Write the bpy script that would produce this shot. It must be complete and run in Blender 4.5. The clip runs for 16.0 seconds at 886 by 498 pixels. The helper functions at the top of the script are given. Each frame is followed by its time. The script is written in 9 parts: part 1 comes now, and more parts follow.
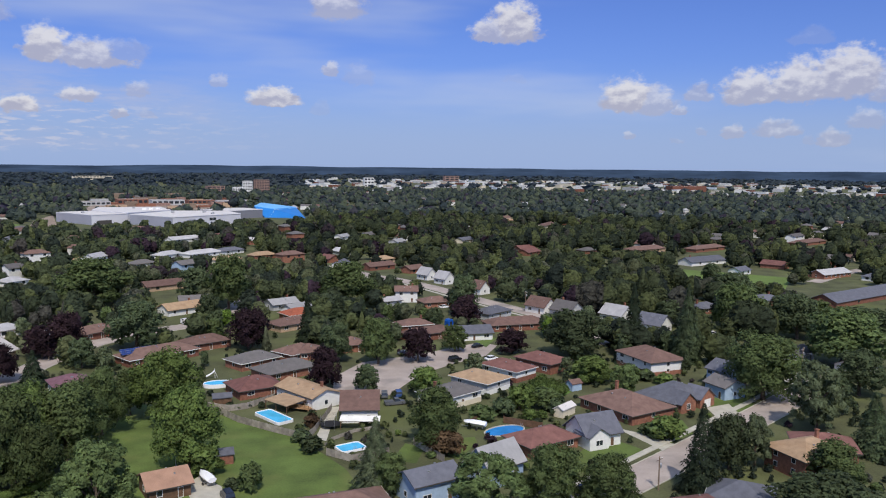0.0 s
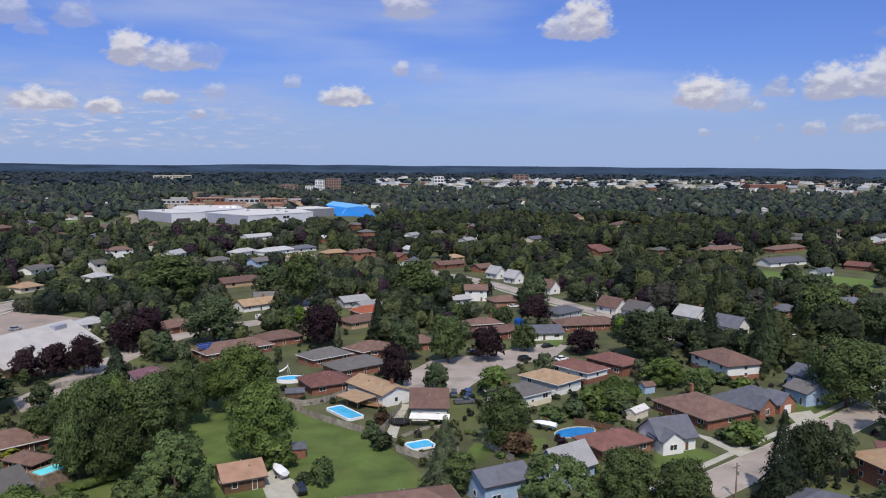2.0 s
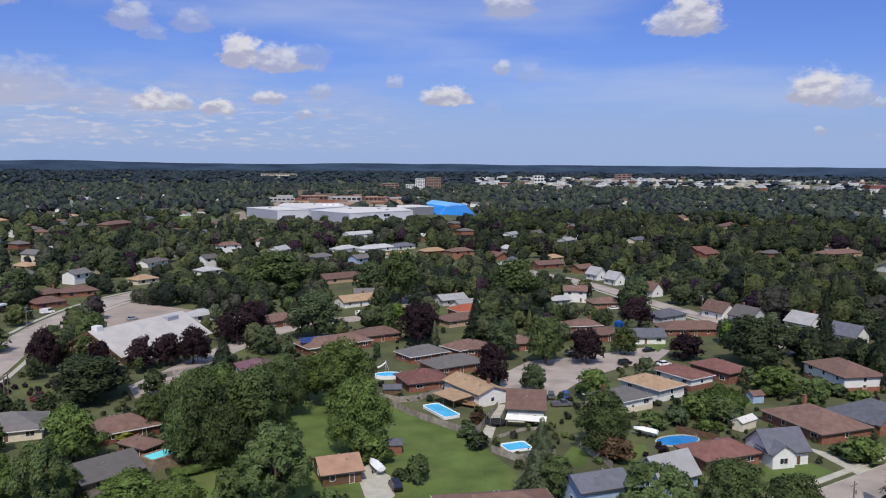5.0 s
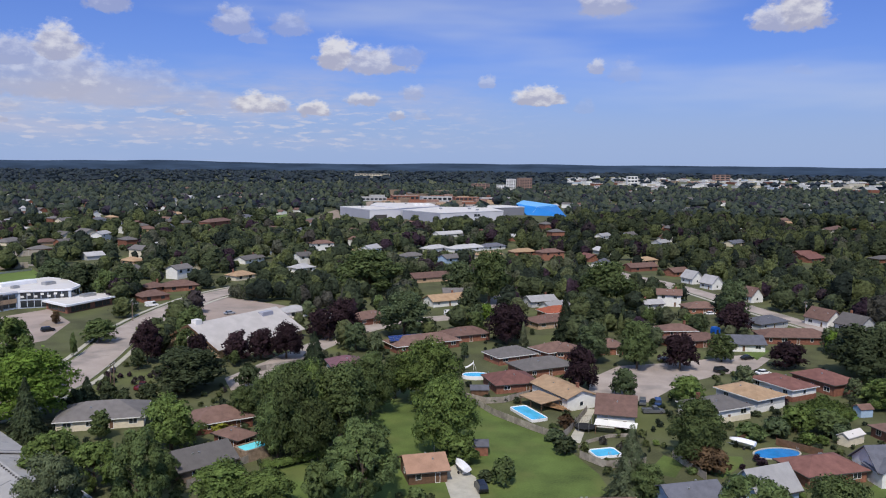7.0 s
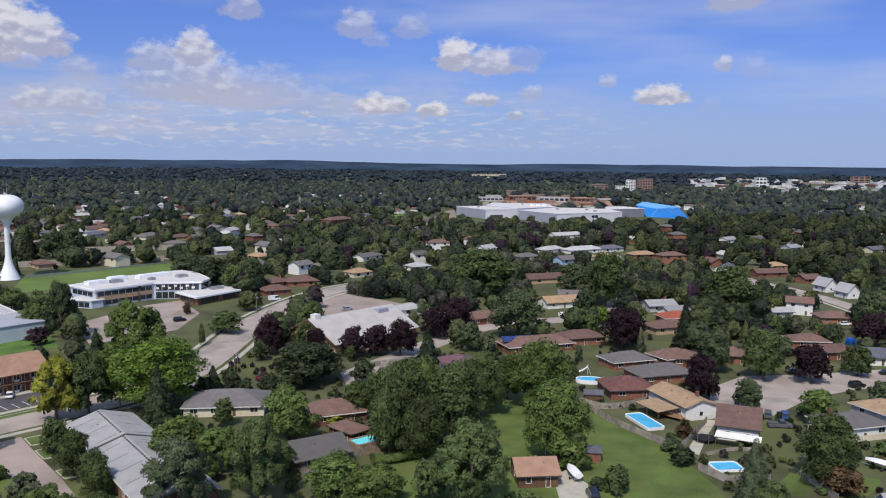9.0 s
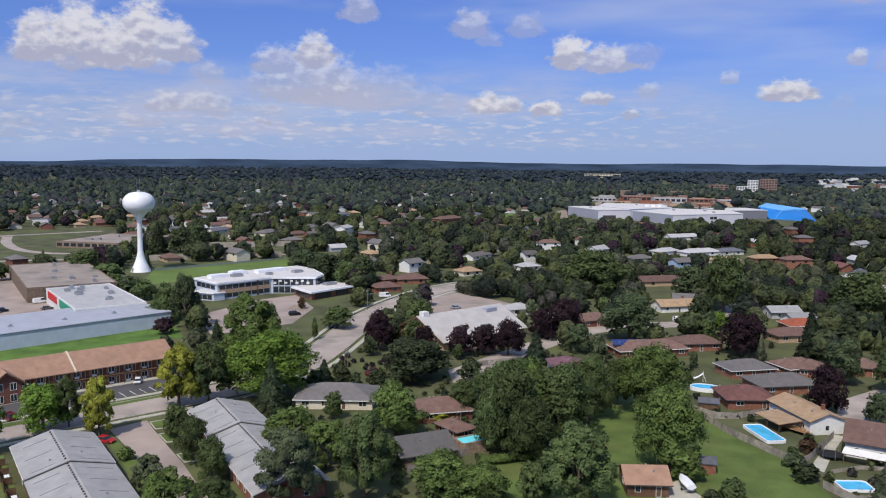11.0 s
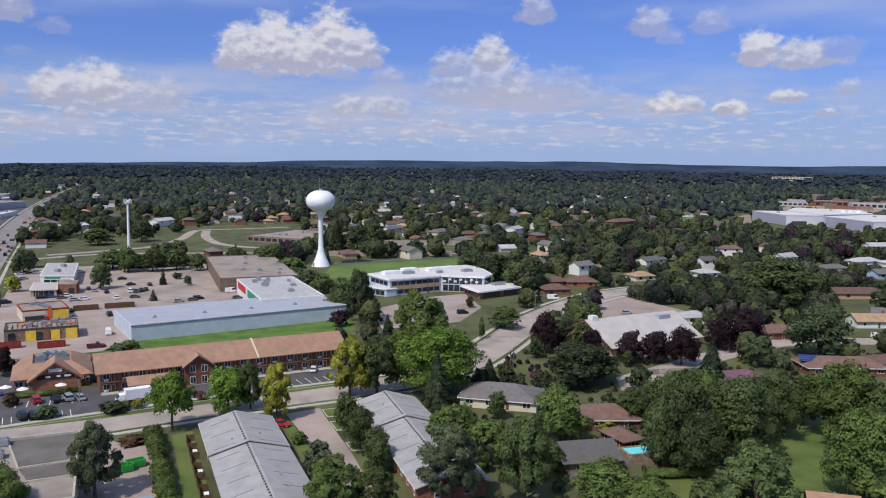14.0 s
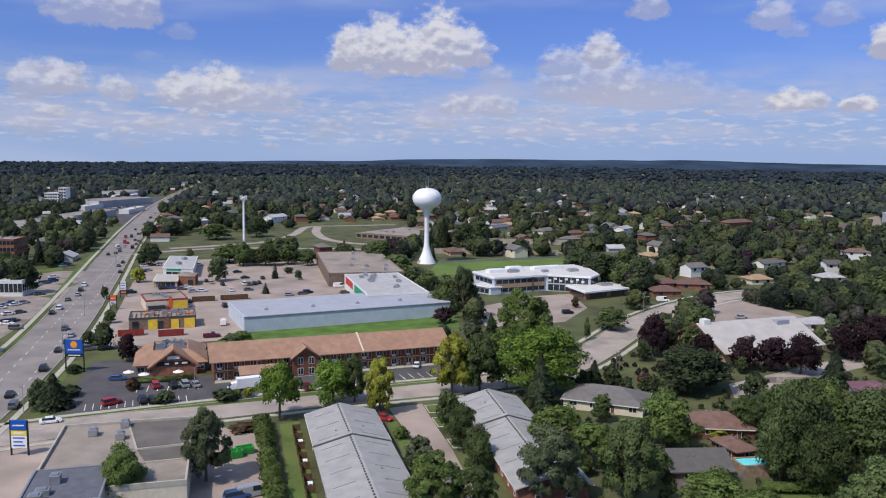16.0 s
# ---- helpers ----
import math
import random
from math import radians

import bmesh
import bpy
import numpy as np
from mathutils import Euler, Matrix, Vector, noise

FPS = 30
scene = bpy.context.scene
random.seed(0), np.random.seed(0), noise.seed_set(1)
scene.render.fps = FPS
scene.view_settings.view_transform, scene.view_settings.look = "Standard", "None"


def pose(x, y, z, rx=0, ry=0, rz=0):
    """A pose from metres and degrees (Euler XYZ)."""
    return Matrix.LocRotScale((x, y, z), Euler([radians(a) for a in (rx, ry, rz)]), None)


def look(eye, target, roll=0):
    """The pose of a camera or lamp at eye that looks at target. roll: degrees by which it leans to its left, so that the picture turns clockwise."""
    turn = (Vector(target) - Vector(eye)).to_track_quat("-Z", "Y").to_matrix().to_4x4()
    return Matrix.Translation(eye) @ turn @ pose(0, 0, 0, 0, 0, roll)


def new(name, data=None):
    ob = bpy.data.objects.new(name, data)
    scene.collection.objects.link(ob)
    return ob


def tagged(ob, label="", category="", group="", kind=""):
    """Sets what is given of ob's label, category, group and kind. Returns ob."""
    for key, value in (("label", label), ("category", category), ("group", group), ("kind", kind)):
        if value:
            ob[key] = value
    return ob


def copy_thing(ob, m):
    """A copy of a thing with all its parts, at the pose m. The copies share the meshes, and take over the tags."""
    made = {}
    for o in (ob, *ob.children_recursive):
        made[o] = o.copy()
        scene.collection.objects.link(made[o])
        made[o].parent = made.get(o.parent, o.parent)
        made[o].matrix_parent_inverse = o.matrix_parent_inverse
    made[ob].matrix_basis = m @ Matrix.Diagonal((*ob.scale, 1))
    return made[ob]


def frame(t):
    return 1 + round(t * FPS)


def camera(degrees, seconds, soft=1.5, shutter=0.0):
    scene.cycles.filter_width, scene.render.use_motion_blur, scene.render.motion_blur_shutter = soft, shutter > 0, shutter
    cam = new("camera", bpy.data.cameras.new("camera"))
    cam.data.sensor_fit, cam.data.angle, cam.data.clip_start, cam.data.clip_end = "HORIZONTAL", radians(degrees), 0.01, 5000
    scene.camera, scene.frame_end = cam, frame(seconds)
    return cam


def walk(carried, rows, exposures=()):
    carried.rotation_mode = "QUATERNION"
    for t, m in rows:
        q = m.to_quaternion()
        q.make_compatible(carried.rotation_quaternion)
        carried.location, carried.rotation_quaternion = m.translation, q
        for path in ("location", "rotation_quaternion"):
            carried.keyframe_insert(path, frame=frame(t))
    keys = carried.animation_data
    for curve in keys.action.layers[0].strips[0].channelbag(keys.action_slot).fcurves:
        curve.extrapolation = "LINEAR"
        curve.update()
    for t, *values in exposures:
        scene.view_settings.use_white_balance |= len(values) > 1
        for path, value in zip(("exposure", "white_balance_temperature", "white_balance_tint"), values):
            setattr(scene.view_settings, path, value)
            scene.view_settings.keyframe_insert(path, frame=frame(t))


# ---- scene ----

# ---- camera: hovers over the suburb, drifting forward and turning to its left ----
cam = camera(58.24, 16.0, soft=1.1)
PATH = [
    (0.0, pose(0.00, 0.00, 62.00, 84.07, -0.61, -0.00)),
    (0.5, pose(-0.10, 0.11, 61.99, 84.04, -0.49, 1.51)),
    (1.0, pose(-0.19, 0.24, 61.97, 84.00, -0.47, 2.75)),
    (1.5, pose(-0.27, 0.38, 61.96, 83.99, -0.48, 3.80)),
    (2.0, pose(-0.33, 0.54, 61.94, 83.93, -0.41, 4.98)),
    (2.5, pose(-0.38, 0.71, 61.92, 83.93, -0.43, 6.43)),
    (3.0, pose(-0.42, 0.90, 61.90, 83.89, -0.44, 7.69)),
    (3.5, pose(-0.45, 1.11, 61.88, 83.86, -0.55, 8.75)),
    (4.0, pose(-0.48, 1.32, 61.85, 83.86, -0.48, 9.79)),
    (6.5, pose(-0.56, 2.58, 61.67, 83.76, -0.58, 16.71)),
    (7.0, pose(-0.57, 2.86, 61.63, 83.78, -0.53, 18.64)),
    (7.5, pose(-0.59, 3.15, 61.58, 83.73, -0.60, 20.72)),
    (8.0, pose(-0.61, 3.44, 61.53, 83.73, -0.61, 22.86)),
    (8.5, pose(-0.64, 3.75, 61.47, 83.73, -0.57, 24.87)),
    (9.0, pose(-0.67, 4.05, 61.40, 83.72, -0.62, 27.02)),
    (11.5, pose(-1.01, 5.66, 61.01, 83.60, -0.63, 36.82)),
    (12.0, pose(-1.12, 5.99, 60.92, 83.60, -0.67, 38.59)),
    (12.5, pose(-1.24, 6.32, 60.82, 83.63, -0.63, 40.56)),
    (13.0, pose(-1.39, 6.65, 60.71, 83.67, -0.73, 42.87)),
    (13.5, pose(-1.55, 6.98, 60.60, 83.63, -0.78, 45.06)),
    (14.0, pose(-1.74, 7.31, 60.48, 83.60, -0.70, 47.36)),
    (14.5, pose(-1.95, 7.64, 60.35, 83.56, -0.76, 49.72)),
    (15.0, pose(-2.18, 7.96, 60.22, 83.47, -0.70, 51.78)),
    (15.5, pose(-2.44, 8.29, 60.08, 83.50, -0.80, 53.45)),
    (16.0, pose(-2.72, 8.60, 59.93, 83.43, -0.67, 55.02)),
]
walk(cam, PATH)

# ---- world, sun ----
SUN_HEADING, SUN_ELEV = 100.0, 52.0        # the way the light travels on the plan, and the sun's height
lit = Vector((math.cos(radians(SUN_HEADING)), math.sin(radians(SUN_HEADING)), -math.tan(radians(SUN_ELEV)))).normalized()
sun = new("sun", bpy.data.lights.new("sun", "SUN"))
sun.data.energy, sun.data.angle, sun.data.color = 3.35, radians(0.6), (1.0, 0.92, 0.82)
sun.matrix_world = look((0, 0, 300), Vector((0, 0, 300)) + lit)

world = bpy.data.worlds.new("sky")
scene.world = world
world.use_nodes = True
wn, wl = world.node_tree.nodes, world.node_tree.links
wn.clear()


def wnode(kind, operation="", use_clamp=False, interpolation_type="", data_type="", blend_type=""):
    n = wn.new(kind)
    if data_type:
        n.data_type = data_type
    if operation:
        n.operation = operation
    if use_clamp:
        n.use_clamp = True
    if interpolation_type:
        n.interpolation_type = interpolation_type
    if blend_type:
        n.blend_type = blend_type
    return n


def wmath(op, a, b=None, clamp=False):
    n = wnode("ShaderNodeMath", operation=op, use_clamp=clamp)
    for slot, v in ((0, a), (1, b)):
        if v is None:
            continue
        if isinstance(v, (int, float)):
            n.inputs[slot].default_value = v
        else:
            wl.new(v, n.inputs[slot])
    return n.outputs[0]


def wramp(x, lo, hi):
    n = wnode("ShaderNodeMapRange", interpolation_type="SMOOTHSTEP")
    wl.new(x, n.inputs[0])
    n.inputs[1].default_value, n.inputs[2].default_value = lo, hi
    return n.outputs[0]


def wmix(fac, a, b):
    n = wnode("ShaderNodeMix", data_type="RGBA")
    for slot, v in ((0, fac), (6, a), (7, b)):
        if isinstance(v, (int, float, tuple)):
            n.inputs[slot].default_value = v
        else:
            wl.new(v, n.inputs[slot])
    return n.outputs[2]


air = wnode("ShaderNodeTexSky")
air.sky_type, air.sun_disc = "NISHITA", False
air.sun_elevation = radians(SUN_ELEV)
air.sun_rotation = math.atan2(-lit.x, -lit.y)
air.air_density, air.dust_density, air.ozone_density, air.altitude = 1.0, 1.2, 3.0, 300
coord = wnode("ShaderNodeTexCoord")
split = wnode("ShaderNodeSeparateXYZ")
wl.new(coord.outputs["Generated"], split.inputs[0])
azimuth = wmath("MULTIPLY", wmath("ARCTAN2", split.outputs[0], split.outputs[1]), 57.29578)
height = wmath("MULTIPLY", wmath("ARCSINE", split.outputs[2]), 57.29578)
dome = wnode("ShaderNodeCombineXYZ")
wl.new(azimuth, dome.inputs[0])
wl.new(height, dome.inputs[1])


def wnoise(sx, sy, scale, detail, rough, shift=0.0):
    m = wnode("ShaderNodeMapping")
    m.inputs["Scale"].default_value = (sx, sy, 1)
    m.inputs["Location"].default_value = (shift, shift * 0.7, shift)
    wl.new(dome.outputs[0], m.inputs[0])
    n = wnode("ShaderNodeTexNoise")
    n.inputs["Scale"].default_value, n.inputs["Detail"].default_value, n.inputs["Roughness"].default_value = scale, detail, rough
    wl.new(m.outputs[0], n.inputs["Vector"])
    return n


# the dome bent a little by noise, so that the clouds have billowing edges
bend = wnoise(1.0, 1.3, 0.9, 6.0, 0.6)
off = wnode("ShaderNodeVectorMath", operation="SUBTRACT")
wl.new(bend.outputs["Color"], off.inputs[0])
off.inputs[1].default_value = (0.5, 0.5, 0.5)
big = wnode("ShaderNodeVectorMath", operation="MULTIPLY")
wl.new(off.outputs[0], big.inputs[0])
big.inputs[1].default_value = (1.7, 0.9, 0)
bent = wnode("ShaderNodeVectorMath", operation="ADD")
wl.new(dome.outputs[0], bent.inputs[0])
wl.new(big.outputs[0], bent.inputs[1])
bent_to = wnode("ShaderNodeSeparateXYZ")
wl.new(bent.outputs[0], bent_to.inputs[0])
CUMULUS = RISEN = DENSE = None       # how deep inside a cloud, how far up it, and how thick it is


def cloud(az, base, half_wide, high, dense):
    """A cumulus with a flat base: joins its body to the others'."""
    global CUMULUS, RISEN, DENSE
    m = wnode("ShaderNodeMapping")
    half_wide, base = half_wide * 1.2, base + high * 0.10
    m.inputs["Location"].default_value = (-az / half_wide, -base / high, 0)
    m.inputs["Scale"].default_value = (1 / half_wide, 1 / high, 0)
    at = wnode("ShaderNodeCombineXYZ")
    wl.new(bent_to.outputs[0], at.inputs[0])
    wl.new(bent_to.outputs[1], at.inputs[1])
    if CUMULUS is not None:
        wl.new(CUMULUS, at.inputs[2])
    wl.new(at.outputs[0], m.inputs[0])
    low_side = wnode("ShaderNodeVectorMath", operation="MULTIPLY")
    wl.new(m.outputs[0], low_side.inputs[0])
    low_side.inputs[1].default_value = (1, -3.2, 0)
    body = wnode("ShaderNodeVectorMath", operation="MAXIMUM")
    wl.new(m.outputs[0], body.inputs[0])
    wl.new(low_side.outputs[0], body.inputs[1])
    d = wnode("ShaderNodeVectorMath", operation="LENGTH")
    wl.new(body.outputs[0], d.inputs[0])
    e = wmath("SUBTRACT", 1.0, d.outputs["Value"])
    up = wnode("ShaderNodeSeparateXYZ")
    wl.new(m.outputs[0], up.inputs[0])
    if CUMULUS is None:
        CUMULUS, RISEN, DENSE = e, up.outputs[1], wmath("ADD", dense, 0.0)
        return
    nearer = wramp(wmath("SUBTRACT", e, CUMULUS), -0.15, 0.15)
    pair = []
    for old, now in ((RISEN, up.outputs[1]), (DENSE, dense)):
        pick = wnode("ShaderNodeMix", data_type="FLOAT")
        wl.new(nearer, pick.inputs[0])
        wl.new(old, pick.inputs[2])
        if isinstance(now, (int, float)):
            pick.inputs[3].default_value = now
        else:
            wl.new(now, pick.inputs[3])
        pair.append(pick.outputs[0])
    RISEN, DENSE = pair
    n = wnode("ShaderNodeMath", operation="SMOOTH_MAX")
    wl.new(CUMULUS, n.inputs[0])
    wl.new(e, n.inputs[1])
    n.inputs[2].default_value = 0.12
    CUMULUS = n.outputs[0]


cloud(-26.22, 6.64, 1.20, 2.07, 1)
cloud(-23.34, 6.40, 2.52, 1.63, 0.9)
cloud(-21.58, 6.86, 1.64, 1.15, 0.45)
cloud(-24.35, 4.06, 1.11, 0.82, 0.9)
cloud(-11.83, 4.24, 1.77, 1.08, 1)
cloud(-7.47, 10.34, 1.85, 1.99, 0.8)
cloud(4.88, 9.01, 1.66, 2.36, 1)
cloud(3.45, 8.86, 1.64, 1.21, 0.9)
cloud(12.98, 4.13, 1.79, 2.06, 1)
cloud(14.47, 3.93, 1.66, 1.68, 0.75)
cloud(17.55, 4.73, 0.89, 1.16, 0.7)
cloud(16.52, 3.77, 0.48, 0.57, 0.7)
cloud(20.99, 4.60, 1.99, 1.94, 0.95)
cloud(23.90, 4.82, 2.04, 2.35, 0.95)
cloud(26.64, 5.03, 2.11, 2.71, 0.95)
cloud(30.01, 4.67, 2.55, 2.57, 0.8)
cloud(19.83, 2.24, 0.70, 0.82, 0.7)
cloud(22.53, 2.37, 1.27, 0.92, 0.7)
cloud(25.91, 1.67, 0.88, 1.04, 0.7)
cloud(27.89, 2.79, 1.13, 1.12, 0.6)
cloud(24.44, 1.78, 0.40, 0.51, 0.4)
cloud(12.90, 2.16, 0.46, 0.54, 0.6)
cloud(17.76, 2.32, 0.40, 0.46, 0.45)
cloud(16.31, 1.78, 0.45, 0.35, 0.35)
cloud(-7.96, 6.27, 0.61, 0.84, 0.75)
cloud(-5.91, 5.78, 0.97, 1.47, 0.35)
cloud(-15.45, 5.27, 0.60, 0.83, 0.6)
cloud(-20.85, 4.54, 0.81, 0.92, 0.6)
cloud(-21.82, 3.03, 0.57, 0.52, 0.8)
cloud(-8.68, 3.65, 0.57, 0.90, 0.3)
cloud(-20.31, 3.12, 0.51, 0.63, 0.4)
cloud(5.06, 5.90, 0.77, 0.62, 0.22)
cloud(24.32, 8.13, 1.40, 0.94, 0.3)
cloud(-31.51, 3.48, 1.82, 1.24, 1)
cloud(-27.74, 3.29, 1.07, 0.86, 1)
cloud(-36.56, 3.12, 0.70, 0.60, 0.75)
cloud(-21.86, 3.09, 0.46, 0.50, 0.85)
cloud(-44.14, 6.35, 1.47, 2.15, 0.95)
cloud(-46.75, 5.99, 1.53, 1.69, 0.75)
cloud(-44.91, 4.35, 3.51, 2.52, 0.68)
cloud(-39.42, 3.96, 3.07, 2.54, 0.5)
cloud(-36.05, 3.33, 2.09, 1.99, 0.38)
cloud(-51.06, 5.17, 0.81, 1.37, 0.55)
cloud(-50.76, 3.04, 1.05, 1.36, 0.65)
cloud(-33.22, 8.74, 1.52, 1.59, 0.68)
cloud(-29.35, 8.75, 1.35, 1.35, 0.55)
cloud(-31.79, 8.00, 0.85, 1.01, 0.5)
cloud(-41.00, 9.66, 1.23, 1.63, 0.7)
cloud(-47.46, 2.38, 0.42, 0.40, 0.7)
cloud(-49.57, 1.46, 0.61, 0.57, 0.5)
cloud(-37.12, 3.19, 0.66, 0.54, 0.6)
cloud(-22.21, 3.18, 0.44, 0.44, 0.7)
cloud(-47.51, 2.99, 1.00, 0.61, 0.45)
cloud(-61.61, 6.28, 1.38, 2.64, 1)
cloud(-59.28, 6.16, 2.21, 3.46, 1)
cloud(-59.61, 5.78, 0.99, 2.16, 0.8)
cloud(-55.42, 6.57, 1.89, 3.57, 1)
cloud(-53.74, 6.65, 1.89, 2.43, 0.95)
cloud(-66.30, 3.25, 1.21, 2.02, 0.6)
cloud(-54.29, 5.66, 0.91, 0.97, 0.55)
cloud(-51.48, 5.50, 0.93, 1.13, 0.55)
cloud(-53.90, 3.18, 1.34, 1.06, 0.75)
cloud(-51.56, 3.20, 1.75, 1.27, 0.7)
cloud(-47.66, 3.09, 1.76, 0.70, 0.45)
cloud(-63.26, 1.94, 1.73, 0.83, 0.5)
cloud(-63.47, 1.21, 0.90, 0.47, 0.55)
cloud(-55.56, 2.07, 1.18, 0.68, 0.5)
cloud(-67.01, 0.57, 0.66, 0.39, 0.5)
cloud(-47.85, 2.42, 0.37, 0.47, 0.6)
cloud(-50.00, 1.52, 0.68, 0.51, 0.5)
cloud(-57.95, 1.30, 0.72, 0.49, 0.45)
cloud(-79.10, 8.54, 2.01, 2.12, 0.7)
cloud(-76.46, 8.52, 2.31, 2.37, 0.75)
cloud(-73.03, 7.71, 1.06, 0.94, 0.4)
cloud(-75.18, 6.25, 0.88, 0.62, 0.3)
cloud(-82.09, 3.65, 1.25, 2.36, 0.75)
cloud(-80.31, 4.05, 1.62, 1.90, 0.85)
cloud(-77.08, 3.69, 1.27, 1.38, 0.75)
cloud(-73.20, 3.64, 1.34, 1.97, 0.9)
cloud(-70.51, 3.58, 2.23, 2.37, 0.95)
cloud(-67.89, 3.23, 2.28, 1.84, 0.6)
cloud(-81.07, 2.39, 1.12, 0.71, 0.75)
cloud(-71.89, 2.55, 0.72, 0.76, 0.75)
cloud(-81.98, 1.30, 1.34, 0.99, 0.6)
cloud(-75.06, 1.72, 1.31, 0.86, 0.55)
cloud(-76.84, 1.23, 0.59, 0.56, 0.55)
cloud(-76.25, 0.54, 1.03, 0.41, 0.45)
cloud(-69.30, 1.50, 0.36, 0.42, 0.5)
cloud(-63.40, 1.44, 0.59, 0.36, 0.4)
cloud(-57.18, 6.19, 3.57, 2.79, 1)
cloud(-44.29, 4.27, 3.80, 3.07, 0.75)
cloud(-40.28, 3.86, 3.09, 2.42, 0.6)
cloud(-70.96, 3.41, 3.51, 2.26, 0.85)
fluff = wnoise(1.0, 1.4, 1.3, 8.0, 0.6, 4.0)
depth = wmath("ADD", CUMULUS, wmath("MULTIPLY", wmath("SUBTRACT", fluff.outputs[0], 0.5), 0.95))
ragged = wmath("SUBTRACT", 1.0, DENSE)
puff = wmath("MULTIPLY", wramp(wmath("SUBTRACT", depth, wmath("MULTIPLY", ragged, 0.12)), -0.10, 0.34), wmath("POWER", DENSE, 1.4))
# tops of the billows catch the sun, their undersides are grey
low_lump, high_lump = wnoise(0.8, 1.3, 1.1, 5.0, 0.55, 4.0), wnoise(0.8, 1.3, 1.1, 5.0, 0.55, 4.0)
lift = wnode("ShaderNodeVectorMath", operation="ADD")
wl.new(dome.outputs[0], lift.inputs[0])
lift.inputs[1].default_value = (-0.2, 0.4, 0)
wl.new(lift.outputs[0], high_lump.inputs["Vector"].links[0].from_node.inputs[0])
rise_ = wmath("SUBTRACT", low_lump.outputs[0], high_lump.outputs[0])
lit_side = wmath("SUBTRACT", wmath("ADD", wmath("MULTIPLY", rise_, 2.0), RISEN), wmath("MULTIPLY", ragged, 0.7))
puff_colour = wmix(wramp(lit_side, -0.15, 0.75), (4.7, 4.75, 6.0, 1), (8.1, 8.0, 8.4, 1))
# thin veils, wide and low over the town, and rows of small far puffs near the skyline
veil = wnoise(0.03, 0.17, 1.0, 4.0, 0.55, 2.0)
veil_mask = wmath("MULTIPLY", wramp(veil.outputs[0], 0.46, 0.72), 0.42)
west = wramp(azimuth, -8.0, -30.0)
deck = wnoise(0.10, 0.5, 1.0, 5.0, 0.6, 9.0)
deck_mask = wmath("MULTIPLY", wmath("MULTIPLY", wramp(deck.outputs[0], 0.40, 0.62), wmath("MULTIPLY", wramp(height, 0.6, 2.2), wramp(height, 7.2, 4.2))), wmath("MULTIPLY", west, 0.65))
far_puffs = wnoise(0.75, 3.2, 1.0, 5.0, 0.55, 14.0)
belt = wmath("MULTIPLY", wramp(height, 0.5, 1.3), wramp(height, 5.0, 2.8))
far_mask = wmath("MULTIPLY", wmath("MULTIPLY", wramp(far_puffs.outputs[0], 0.50, 0.66), belt), wmath("MULTIPLY", west, 0.6))
low = wmath("MULTIPLY", wramp(height, 7.5, 0.0), 0.85)
tint = wnode("ShaderNodeMix", data_type="RGBA", blend_type="MULTIPLY")
tint.inputs[0].default_value = 1.0
wl.new(air.outputs[0], tint.inputs[6])
wl.new(wmix(wramp(height, 13.0, 40.0), (0.60, 0.75, 1.38, 1), (2.1, 2.05, 1.95, 1)), tint.inputs[7])
sky1 = wmix(low, tint.outputs[2], (3.9, 5.2, 8.2, 1))
sky2 = wmix(veil_mask, sky1, (5.9, 6.6, 8.3, 1))
sky2b = wmix(deck_mask, sky2, (5.4, 5.6, 7.3, 1))
sky3 = wmix(far_mask, sky2b, (6.8, 6.8, 7.9, 1))
sky4 = wmix(wmath("MULTIPLY", puff, 0.9), sky3, puff_colour)
back = wnode("ShaderNodeBackground")
back.inputs["Strength"].default_value = 0.09
wl.new(sky4, back.inputs[0])
wl.new(back.outputs[0], wnode("ShaderNodeOutputWorld").inputs[0])

# ---- materials ----
MATS = {}


